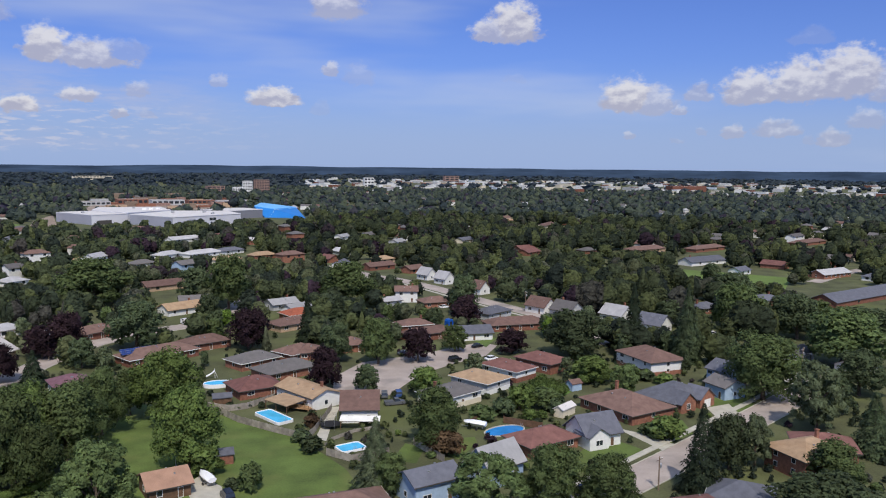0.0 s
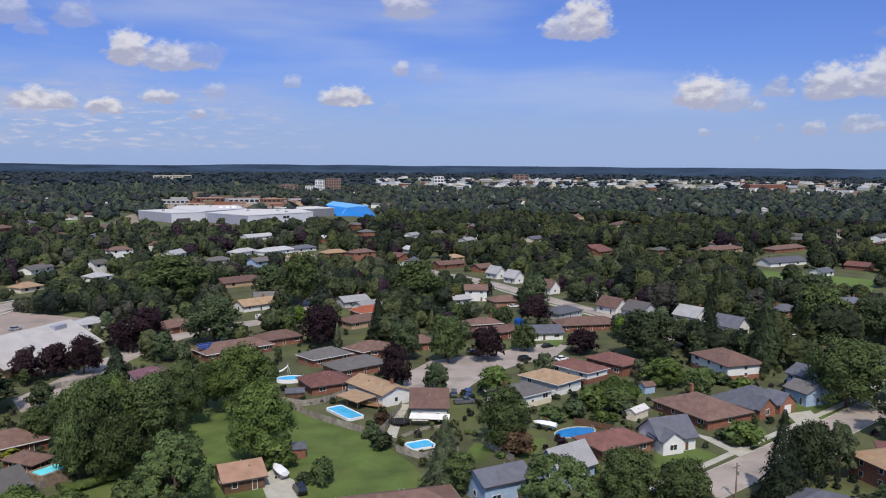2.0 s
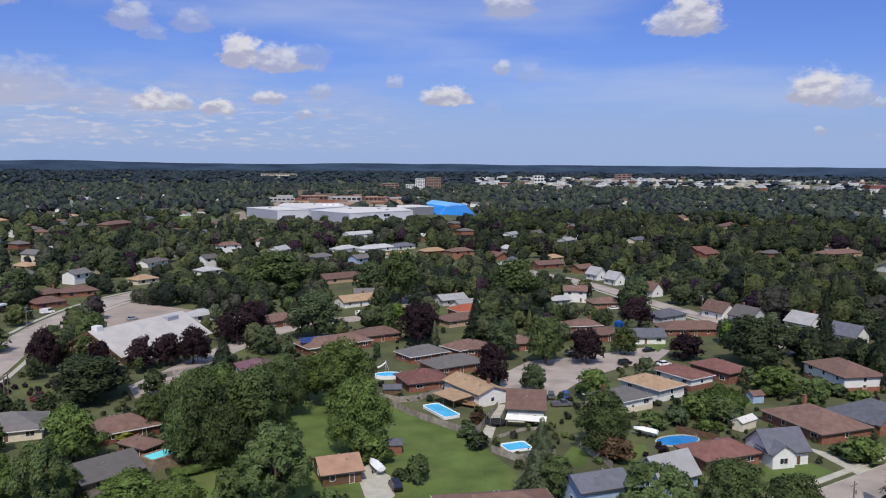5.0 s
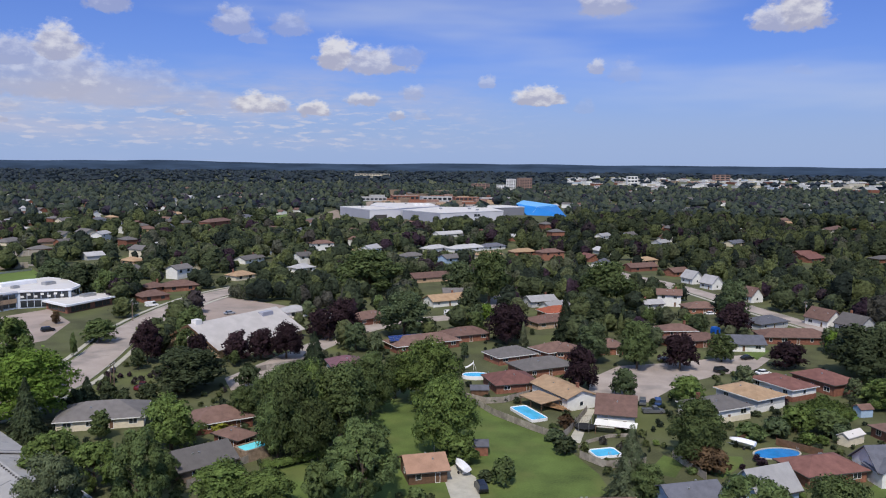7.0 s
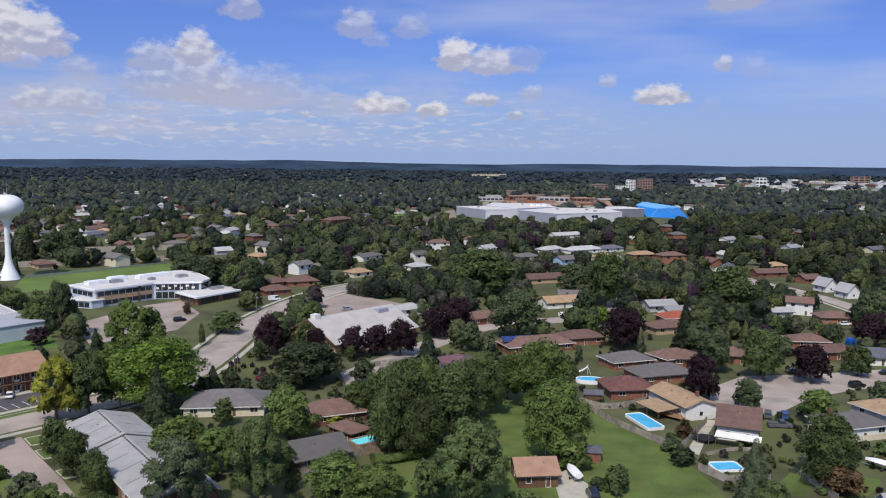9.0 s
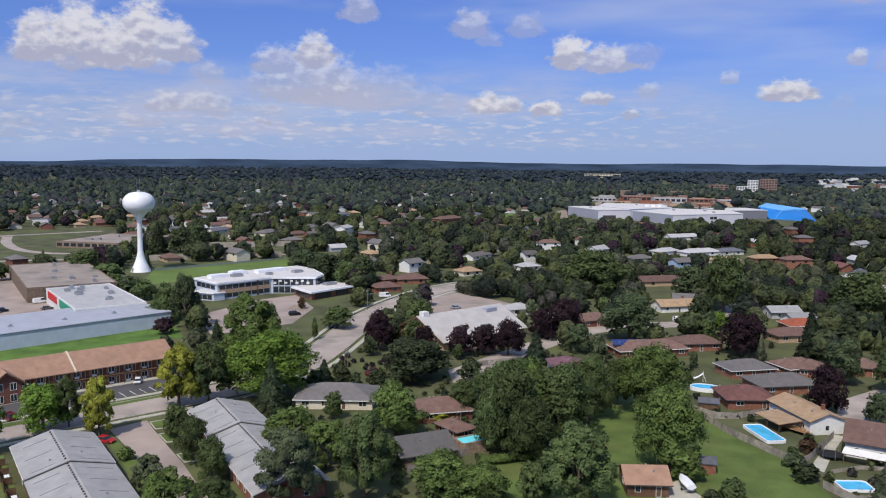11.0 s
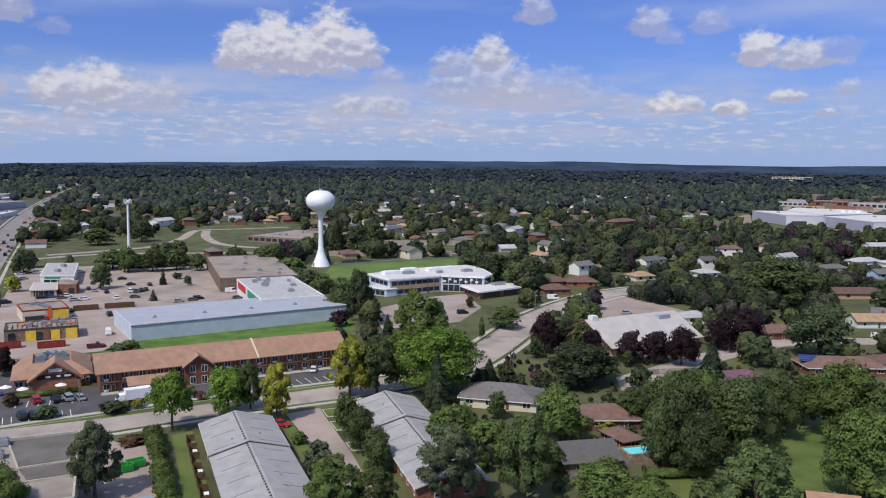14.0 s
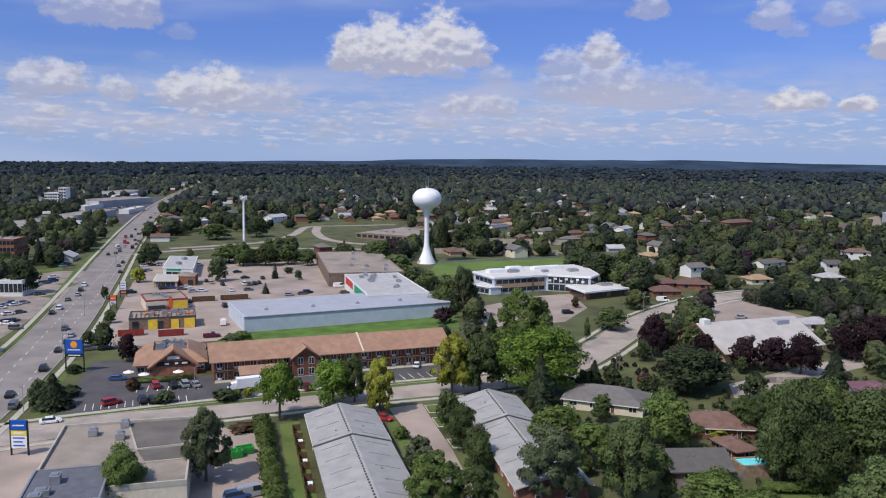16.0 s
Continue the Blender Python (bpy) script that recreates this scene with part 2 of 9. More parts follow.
def mat(name, colour, rough=0.8, metal=0.0, var=0.18, scale=0.6, fine=9.0, bump=0.25, per_object=0.0, stain=None, spec=0.3):
    """A surface with patches (scale: per metre), finer grain and relief; per_object: how far alike things differ."""
    if name in MATS:
        return MATS[name]
    m = MATS[name] = bpy.data.materials.new(name)
    m.use_nodes = True
    n, l = m.node_tree.nodes, m.node_tree.links
    b = n["Principled BSDF"]
    b.inputs["Roughness"].default_value, b.inputs["Metallic"].default_value = rough, metal
    b.inputs["Specular IOR Level"].default_value = spec
    at = n.new("ShaderNodeNewGeometry")
    a, f = n.new("ShaderNodeTexNoise"), n.new("ShaderNodeTexNoise")
    for t, s, d in ((a, scale, 4.0), (f, fine, 3.0)):
        l.new(at.outputs["Position"], t.inputs["Vector"])
        t.inputs["Scale"].default_value, t.inputs["Detail"].default_value = s, d
    both = n.new("ShaderNodeMath")
    both.operation = "MULTIPLY_ADD"
    l.new(f.outputs[0], both.inputs[0])
    both.inputs[1].default_value = 0.45
    l.new(a.outputs[0], both.inputs[2])
    r = n.new("ShaderNodeMapRange")
    l.new(both.outputs[0], r.inputs[0])
    r.inputs[1].default_value, r.inputs[2].default_value = 0.45, 1.0
    r.inputs[3].default_value, r.inputs[4].default_value = 1 - var * 1.6, 1 + var * 1.6
    hsv = n.new("ShaderNodeHueSaturation")
    hsv.inputs["Color"].default_value = (*colour, 1)
    tone = r.outputs[0]
    if per_object:
        info = n.new("ShaderNodeObjectInfo")
        p = n.new("ShaderNodeMapRange")
        l.new(info.outputs["Random"], p.inputs[0])
        p.inputs[3].default_value, p.inputs[4].default_value = 1 - per_object, 1 + per_object
        q = n.new("ShaderNodeMath")
        q.operation = "MULTIPLY"
        l.new(tone, q.inputs[0])
        l.new(p.outputs[0], q.inputs[1])
        tone = q.outputs[0]
        h = n.new("ShaderNodeMapRange")
        l.new(info.outputs["Random"], h.inputs[0])
        h.inputs[3].default_value, h.inputs[4].default_value = 0.5 - per_object * 0.012, 0.5 + per_object * 0.022
        l.new(h.outputs[0], hsv.inputs["Hue"])
    l.new(tone, hsv.inputs["Value"])
    colour_out = hsv.outputs[0]
    if stain:
        s = n.new("ShaderNodeTexNoise")
        l.new(at.outputs["Position"], s.inputs["Vector"])
        s.inputs["Scale"].default_value, s.inputs["Detail"].default_value = stain[1], 5.0
        k = n.new("ShaderNodeMapRange")
        k.interpolation_type = "SMOOTHSTEP"
        l.new(s.outputs[0], k.inputs[0])
        k.inputs[1].default_value, k.inputs[2].default_value, k.inputs[4].default_value = 0.48, 0.68, stain[2]
        x = n.new("ShaderNodeMix")
        x.data_type = "RGBA"
        l.new(k.outputs[0], x.inputs[0])
        l.new(colour_out, x.inputs[6])
        x.inputs[7].default_value = (*stain[0], 1)
        colour_out = x.outputs[2]
    l.new(colour_out, b.inputs["Base Color"])
    if bump:
        u = n.new("ShaderNodeBump")
        u.inputs["Strength"].default_value, u.inputs["Distance"].default_value = bump, 0.05
        l.new(f.outputs[0], u.inputs["Height"])
        l.new(u.outputs[0], b.inputs["Normal"])
    return m


GRASS = mat("grass", (0.082, 0.088, 0.040), 0.95, var=0.32, scale=0.09, fine=2.2, bump=0.6, stain=((0.115, 0.135, 0.042), 0.035, 0.6))
LAWN = mat("mown_lawn", (0.090, 0.130, 0.032), 0.95, var=0.26, scale=0.12, fine=2.5, bump=0.5, stain=((0.132, 0.152, 0.046), 0.09, 0.65))
BANK = mat("lush_grass_bank", (0.085, 0.155, 0.03), 0.95, var=0.3, scale=0.15, fine=2.0, bump=0.6)
FIELD = mat("sports_field", (0.115, 0.170, 0.040), 0.95, var=0.16, scale=0.05, fine=1.5, bump=0.3)
ASPHALT = mat("worn_asphalt", (0.365, 0.310, 0.276), 0.9, var=0.14, scale=0.12, fine=3.0, bump=0.2, stain=((0.17, 0.16, 0.15), 0.09, 0.55))
DARK_ASPHALT = mat("dark_asphalt", (0.088, 0.083, 0.090), 0.85, var=0.2, scale=0.15, fine=3.0, stain=((0.095, 0.09, 0.09), 0.1, 0.5))
MAIN_ASPHALT = mat("grey_main_road_asphalt", (0.250, 0.222, 0.212), 0.9, var=0.14, scale=0.1, fine=3.0, stain=((0.17, 0.155, 0.15), 0.07, 0.55))
GREY_ASPHALT = mat("grey_asphalt", (0.285, 0.240, 0.212), 0.88, var=0.18, scale=0.12, fine=3.0, stain=((0.10, 0.095, 0.09), 0.08, 0.5))
LOT = mat("sunbaked_car_park_asphalt", (0.345, 0.280, 0.246), 0.9, var=0.15, scale=0.08, fine=2.5, stain=((0.21, 0.185, 0.165), 0.05, 0.6))
CONCRETE = mat("concrete", (0.42, 0.40, 0.34), 0.9, var=0.12, scale=0.5, fine=6.0)
EARTH = mat("bare_earth", (0.27, 0.215, 0.17), 0.95, var=0.25, scale=0.06, fine=1.5)
LINE = mat("worn_road_paint", (0.72, 0.71, 0.66), 0.8, var=0.12, scale=1.5)
YELLOW = mat("yellow_paint", (0.75, 0.52, 0.06), 0.6, var=0.1)
WHITE = mat("white_siding", (0.70, 0.70, 0.68), 0.6, var=0.06, scale=1.2)
CREAM = mat("cream_siding", (0.62, 0.56, 0.44), 0.7, var=0.08, scale=1.2)
BLUE_WALL = mat("pale_blue_siding", (0.32, 0.43, 0.57), 0.6, var=0.08, scale=1.2)
GREY_WALL = mat("grey_siding", (0.42, 0.43, 0.44), 0.7, var=0.1, scale=1.0)
PANEL = mat("ribbed_pale_metal_cladding", (0.50, 0.56, 0.64), 0.45, 0.0, var=0.07, scale=0.3)
BRICK = mat("red_brown_brick", (0.225, 0.098, 0.066), 0.85, var=0.25, scale=1.5, fine=14.0, per_object=0.25)
TAN_BRICK = mat("buff_brick", (0.42, 0.30, 0.20), 0.85, var=0.2, scale=1.5, fine=14.0)
WOOD = mat("weathered_wood", (0.21, 0.155, 0.115), 0.85, var=0.25, scale=1.2, fine=12.0, per_object=0.2)
FENCE_WOOD = mat("silver_grey_fence_wood", (0.29, 0.26, 0.225), 0.85, var=0.25, scale=0.8, fine=12.0, per_object=0.2)
TIMBER = mat("brown_timber", (0.13, 0.075, 0.045), 0.8, var=0.25, scale=1.2, fine=12.0)
GLASS = mat("dark_window_glass", (0.025, 0.032, 0.040), 0.08, var=0.1, bump=0.0, spec=0.6)
METAL = mat("galvanised_metal", (0.42, 0.43, 0.44), 0.45, 0.7, var=0.1)
DARK = mat("dark_rubber", (0.022, 0.022, 0.024), 0.8, var=0.2)
TANK = mat("white_tank_paint", (0.82, 0.83, 0.85), 0.4, var=0.05, scale=0.25, stain=((0.62, 0.62, 0.62), 0.12, 0.35))
ROOFS = {
    "brown": mat("brown_shingles", (0.158, 0.096, 0.080), 0.9, var=0.16, scale=0.7, fine=6.0, per_object=0.18, stain=((0.105, 0.062, 0.05), 0.3, 0.25)),
    "tan": mat("tan_shingles", (0.37, 0.255, 0.16), 0.9, var=0.13, scale=0.7, fine=6.0, per_object=0.12, stain=((0.30, 0.18, 0.10), 0.3, 0.3)),
    "grey": mat("grey_shingles", (0.135, 0.126, 0.124), 0.9, var=0.10, scale=0.7, fine=6.0, per_object=0.22, stain=((0.10, 0.095, 0.095), 0.3, 0.25)),
    "slate": mat("slate_blue_shingles", (0.115, 0.120, 0.145), 0.9, var=0.14, scale=0.7, fine=6.0, per_object=0.15),
    "dark_red": mat("dark_red_shingles", (0.175, 0.083, 0.072), 0.9, var=0.16, scale=0.7, fine=6.0, per_object=0.15, stain=((0.10, 0.045, 0.04), 0.3, 0.25)),
    "purple": mat("plum_shingles", (0.165, 0.085, 0.105), 0.9, var=0.15, scale=0.7, fine=6.0),
    "red": mat("orange_red_roof", (0.31, 0.09, 0.05), 0.8, var=0.15, scale=0.7, fine=6.0),
    "pale": mat("pale_grey_roof", (0.41, 0.405, 0.412), 0.8, var=0.10, scale=0.4, fine=4.0, per_object=0.12, stain=((0.36, 0.36, 0.36), 0.15, 0.5)),
    "town": mat("grey_metal_sheet_roof", (0.335, 0.328, 0.326), 0.8, var=0.09, scale=0.4, fine=4.0, stain=((0.275, 0.28, 0.285), 0.15, 0.5)),
    "shed": mat("pale_lilac_metal_roof", (0.37, 0.385, 0.44), 0.6, var=0.06, scale=0.2, fine=3.0, stain=((0.33, 0.34, 0.38), 0.08, 0.4)),
    "light": mat("light_grey_shingles", (0.285, 0.285, 0.292), 0.85, var=0.08, scale=0.5, fine=5.0, per_object=0.1, stain=((0.24, 0.24, 0.245), 0.2, 0.3)),
    "church": mat("pale_warm_grey_roof", (0.45, 0.425, 0.41), 0.8, var=0.08, scale=0.3, fine=4.0, stain=((0.40, 0.375, 0.36), 0.12, 0.5)),
    "motel": mat("pinkish_tan_shingles", (0.34, 0.205, 0.142), 0.9, var=0.12, scale=0.5, fine=5.0, stain=((0.24, 0.155, 0.11), 0.2, 0.5)),
    "earth": mat("raw_pinkish_deck", (0.36, 0.26, 0.215), 0.9, var=0.2, scale=0.3, fine=2.0),
    "sky": mat("bright_blue_cladding", (0.02, 0.19, 0.55), 0.4, var=0.1, scale=0.05),
    "flat": mat("gravel_flat_roof", (0.295, 0.250, 0.218), 0.95, var=0.12, scale=0.2, fine=3.0, stain=((0.14, 0.125, 0.115), 0.06, 0.6)),
    "flat_dark": mat("dark_roofing_felt", (0.135, 0.122, 0.112), 0.95, var=0.14, scale=0.2, fine=3.0, stain=((0.19, 0.17, 0.155), 0.08, 0.6)),
    "white": mat("white_membrane_roof", (0.60, 0.575, 0.55), 0.7, var=0.07, scale=0.2, stain=((0.55, 0.55, 0.56), 0.05, 0.5)),
}
WALLS = {"white": WHITE, "brick": BRICK, "cream": CREAM, "blue": BLUE_WALL, "grey": GREY_WALL, "tan": TAN_BRICK, "wood": WOOD, "timber": TIMBER, "panel": PANEL, "shell": mat("raw_pink_brick", (0.27, 0.175, 0.145), 0.9, var=0.25, scale=0.6), "sky": mat("light_blue_cladding", (0.17, 0.46, 0.80), 0.4, var=0.08, scale=0.05)}
WATER = mat("pool_water", (0.08, 0.47, 0.74), 0.08, var=0.10, scale=0.5, fine=3.0, bump=0.15, spec=0.5)
DEEP_WATER = mat("deep_blue_pool_water", (0.025, 0.22, 0.56), 0.08, var=0.12, scale=0.5, fine=3.0, bump=0.15, spec=0.5)
CYAN = mat("shallow_pool_water", (0.17, 0.76, 0.80), 0.08, var=0.08, scale=0.5, fine=3.0, bump=0.15, spec=0.5)


def let_through(m, share):
    """Lets part of the light pass through thin leaves."""
    n, l = m.node_tree.nodes, m.node_tree.links
    b, out = n["Principled BSDF"], n["Material Output"]
    t, x = n.new("ShaderNodeBsdfTranslucent"), n.new("ShaderNodeMixShader")
    l.new(b.inputs["Base Color"].links[0].from_socket, t.inputs["Color"])
    x.inputs[0].default_value = share
    l.new(b.outputs[0], x.inputs[1])
    l.new(t.outputs[0], x.inputs[2])
    l.new(x.outputs[0], out.inputs["Surface"])
    return m


def leafy(name, colour, spread=0.35):
    """Foliage: clumps of lighter and darker leaves, a little light let through."""
    m = mat(name, colour, 0.75, var=0.50, scale=0.55, fine=3.2, bump=0.0, per_object=spread, spec=0.12)
    return let_through(m, 0.4)


GREENS = {
    "maple": leafy("maple_leaves", (0.106, 0.142, 0.055)),
    "deep": leafy("deep_green_leaves", (0.082, 0.108, 0.054)),
    "bright": leafy("bright_green_leaves", (0.165, 0.262, 0.05), 0.2),
    "fresh": leafy("fresh_green_leaves", (0.134, 0.188, 0.056), 0.15),
    "yellow": leafy("yellowing_leaves", (0.30, 0.31, 0.055), 0.15),
    "grey": leafy("grey_green_leaves", (0.128, 0.158, 0.086), 0.2),
    "purple": leafy("plum_purple_leaves", (0.044, 0.026, 0.032), 0.25),
    "spruce": leafy("spruce_needles", (0.050, 0.070, 0.040), 0.25),
    "russet": leafy("russet_leaves", (0.115, 0.075, 0.045), 0.2),
    "wood": leafy("distant_tree_leaves", (0.036, 0.062, 0.018)),
}
BARK = mat("grey_brown_bark", (0.11, 0.085, 0.065), 0.95, var=0.3, scale=2.0, fine=12.0)

# ---- builders ----
class Form:
    """Collects the faces of one mesh."""

    def __init__(self):
        self.v, self.f = [], []

    def face_set(self, verts, faces, m=None):
        k = len(self.v)
        self.v += [tuple(m @ Vector(p)) if m else tuple(p) for p in verts]
        self.f += [tuple(i + k for i in f) for f in faces]
        return self

    def box(self, x0, x1, y0, y1, z0, z1, m=None):
        v = [(x, y, z) for z in (z0, z1) for y in (y0, y1) for x in (x0, x1)]
        return self.face_set(v, [(0, 2, 3, 1), (4, 5, 7, 6), (0, 1, 5, 4), (2, 6, 7, 3), (0, 4, 6, 2), (1, 3, 7, 5)], m)

    def slab(self, verts, faces, thick):
        """Upper faces given thickness downwards, with its edges closed."""
        n = len(verts)
        low = [(x, y, z - thick) for x, y, z in verts]
        out = [tuple(f) for f in faces] + [tuple(reversed([i + n for i in f])) for f in faces]
        edges = {}
        for f in faces:
            for a, b in zip(f, (*f[1:], f[0])):
                edges[(a, b)] = 1
        for a, b in edges:
            if (b, a) not in edges:
                out.append((b, a, a + n, b + n))
        return self.face_set(list(verts) + low, out)

    def rings(self, rings, close_low=True, close_high=True, m=None):
        """Skins over rings of equal length, from low to high."""
        k = len(rings[0])
        v = [p for r in rings for p in r]
        f = []
        for i in range(len(rings) - 1):
            for j in range(k):
                a, b = i * k + j, i * k + (j + 1) % k
                f.append((a, b, b + k, a + k))
        if close_low:
            f.append(tuple(reversed(range(k))))
        if close_high:
            f.append(tuple(range((len(rings) - 1) * k, len(rings) * k)))
        return self.face_set(v, f, m)

    def turned(self, profile, sides=16, m=None):
        """A round body from (radius, height) pairs."""
        return self.rings([[(r * math.cos(j * math.tau / sides), r * math.sin(j * math.tau / sides), z) for j in range(sides)] for r, z in profile], m=m)

    def tube(self, a, b, r0, r1, sides=7):
        a, b = Vector(a), Vector(b)
        q = (b - a).to_track_quat("Z", "Y").to_matrix().to_4x4()
        return self.turned([(r0, 0), (r1, (b - a).length)], sides, Matrix.Translation(a) @ q)

    def mesh(self, name, material, smooth=False):
        me = bpy.data.meshes.new(name)
        me.from_pydata(self.v, [], self.f)
        me.materials.append(material)
        if smooth:
            me.polygons.foreach_set("use_smooth", [True] * len(me.polygons))
            me.set_sharp_from_angle(angle=radians(40))
        return me


def part(name, form, material, parent, label="", m=None, smooth=False):
    """One mesh under a thing or under a part."""
    data = form.mesh(name, material, smooth) if isinstance(form, Form) else form
    ob = new(name, data)
    ob.parent = parent
    if m is not None:
        ob.matrix_basis = m
    if label:
        tagged(ob, label)
    return ob


def thing(name, x, y, z=0.0, turn=0.0, label="", category="", group="", kind=""):
    ob = new(name)
    ob.empty_display_size = 0.5
    ob.matrix_basis = pose(x, y, z, 0, 0, turn)
    return tagged(ob, label, category, group, kind)


HOMES = []       # houses and fields before which the gardens are planted low: (x, y, half width, eave)
CLEAR = []       # discs (x, y, radius) and strips on the plan where no tree is scattered
STRIPS = []
POLYS = []


def keep_clear(x, y, r):
    CLEAR.append((x, y, r))


# ---- ground, roads and lots ----
def sheet(name, corners, z, material, label, thick=0.0):
    """A level sheet between corners that go round on the plan."""
    f = Form()
    a = sum(p[0] * q[1] - q[0] * p[1] for p, q in zip(corners, (*corners[1:], corners[0])))
    pts = [(x, y, z) for x, y in (corners if a > 0 else reversed(corners))]
    if thick:
        f.slab(pts, [tuple(range(len(pts)))], thick)
    else:
        f.face_set(pts, [tuple(range(len(pts)))])
    ob = tagged(new(name, f.mesh(name, material)), label, name.split("_")[0], kind="structure")
    POLYS.append(np.array(corners))
    return ob


def smooth_line(pts, step=6.0):
    """A line led softly through a few points."""
    out = []
    for i in range(len(pts) - 1):
        p0, p1, p2, p3 = (Vector(pts[min(max(j, 0), len(pts) - 1)]) for j in (i - 1, i, i + 1, i + 2))
        n = max(1, int((p2 - p1).length / step))
        for k in range(n):
            t = k / n
            out.append(0.5 * (2 * p1 + (p2 - p0) * t + (2 * p0 - 5 * p1 + 4 * p2 - p3) * t * t + (3 * p1 - p0 - 3 * p2 + p3) * t ** 3))
    return out + [Vector(pts[-1])]


def band(line, left, right, z, low=None):
    """A strip along a line between two offsets (to its left), with sides down to low."""
    f = Form()
    rows = []
    for i, p in enumerate(line):
        d = (line[min(i + 1, len(line) - 1)] - line[max(i - 1, 0)]).normalized()
        n = Vector((-d.y, d.x))
        rows.append((p + n * left, p + n * right))
    v, k = [], len(rows)
    for a, b in rows:
        v += [(a.x, a.y, z), (b.x, b.y, z)]
    faces = [(2 * i, 2 * i + 1, 2 * i + 3, 2 * i + 2) for i in range(k - 1)]
    if low is None:
        return f.face_set(v, faces)
    return f.slab(v, faces, z - low)


def road(name, pts, width, material, label, kerb=True, walk_side="", verge=1.6, z=0.05, clear=True):
    """A carriageway with raised kerbs and, on the sides named (l, r), a concrete footway."""
    line = smooth_line(pts)
    ob = tagged(new(name, band(line, width / 2, -width / 2, z).mesh(name, material)), label, "road", kind="structure")
    if kerb:
        for s in (1, -1):
            a, b = sorted((s * width / 2, s * (width / 2 + 0.2)), reverse=True)
            tagged(new("kerb", band(line, a, b, z + 0.13, 0.0).mesh("kerb", CONCRETE)), "pale concrete kerb along the road", "kerb", kind="structure")
    for side in walk_side:
        s = 1 if side == "l" else -1
        a, b = sorted((s * (width / 2 + verge), s * (width / 2 + verge + 1.6)), reverse=True)
        tagged(new("pavement", band(line, a, b, 0.16, 0.0).mesh("pavement", CONCRETE)), "pale concrete footway beside the road", "pavement", kind="structure")
    if clear:
        for p, q in zip(line, line[1:]):
            STRIPS.append((p.x, p.y, q.x, q.y, width / 2 + 3.0))
    return ob


def dashes(name, a, b, n, size, across, label, z=0.09, material=None):
    """n short painted strokes from a to b, lying across the way or along it."""
    f = Form()
    a, b = Vector(a), Vector(b)
    d = (b - a).normalized()
    turn = math.atan2(d.y, d.x) + (math.pi / 2 if across else 0)
    for i in range(n):
        p = a.lerp(b, i / max(1, n - 1))
        m = Matrix.Translation((p.x, p.y, 0)) @ Matrix.Rotation(turn, 4, "Z")
        f.box(-size / 2, size / 2, -0.08, 0.08, z - 0.012, z, m)
    return tagged(new(name, f.mesh(name, material or LINE)), label, "marking", kind="structure")


# ---- houses ----
OPENINGS = {}
SLAB_DARK = mat("dark_bronze_frame", (0.07, 0.065, 0.06), 0.5, var=0.1)
SLAB_MID = mat("dark_grey_precast_panel", (0.20, 0.205, 0.23), 0.8, var=0.08, scale=0.05)


def opening(kind, wide, high):
    """A window's or door's frame and its pane or leaf, as shared meshes; local y points out of the wall."""
    key = (kind, round(wide, 1), round(high, 1))
    if key not in OPENINGS:
        w, h, t = wide / 2, high / 2, 0.09
        f = Form()
        f.box(-w, w, -0.04, 0.07, -h, -h + t).box(-w, w, -0.04, 0.07, h - t, h)
        f.box(-w, -w + t, -0.04, 0.07, -h + t, h - t).box(w - t, w, -0.04, 0.07, -h + t, h - t)
        if kind == "window" and wide > 1.2:
            f.box(-0.04, 0.04, -0.04, 0.06, -h + t, h - t)
        g = Form()
        g.box(-w + t, w - t, -0.03, 0.035, -h + t, h - t)
        if kind == "garage_door":
            for i in range(4):
                g.box(-w + t, w - t, 0.035, 0.05, -h + t + i * (2 * h - 2 * t) / 4 + 0.04, -h + t + (i + 1) * (2 * h - 2 * t) / 4 - 0.04)
        leaf = GLASS if kind in ("window", "glazing") else (WHITE if kind == "garage_door" else TIMBER)
        OPENINGS[key] = f.mesh("frame", SLAB_DARK if kind == "glazing" else WHITE), g.mesh("pane", leaf)
    return OPENINGS[key]


def put_opening(kind, parent, x, y, z, turn, wide, high):
    frame_mesh, pane_mesh = opening(kind, wide, high)
    ob = part(kind, frame_mesh, None, parent, m=pose(x, y, z, 0, 0, turn))
    if kind == "glazing":
        ob.name = "window"
    part("leaf" if "door" in kind else "pane", pane_mesh, None, ob)
    return ob


def roof_form(L, W, eave, rise, hip, over, thick=0.2):
    slope = rise / (W / 2)
    x, y, z, zr = L / 2 + over, W / 2 + over, eave - over * slope, eave + rise
    rx = max(0.3, L / 2 - W / 2) if hip else x
    v = [(-x, -y, z), (x, -y, z), (x, y, z), (-x, y, z), (-rx, 0, zr), (rx, 0, zr)]
    faces = [(0, 1, 5, 4), (2, 3, 4, 5)] + ([(1, 2, 5), (3, 0, 4)] if hip else [])
    return Form().slab([(a, b, c + thick) for a, b, c in v], faces, thick)


def wall_form(L, W, eave, rise, hip):
    f = Form()
    x, y = L / 2, W / 2
    v = [(-x, -y, 0), (x, -y, 0), (x, y, 0), (-x, y, 0), (-x, -y, eave), (x, -y, eave), (x, y, eave), (-x, y, eave)]
    faces = [(0, 1, 5, 4), (2, 3, 7, 6), (3, 2, 1, 0)]
    if hip:
        faces += [(1, 2, 6, 5), (3, 0, 4, 7), (4, 5, 6, 7)]
    else:
        v += [(-x, 0, eave + rise), (x, 0, eave + rise)]
        faces += [(1, 2, 6, 9, 5), (3, 0, 4, 8, 7), (4, 5, 9, 8), (6, 7, 8, 9)]
    return f.face_set(v, faces)


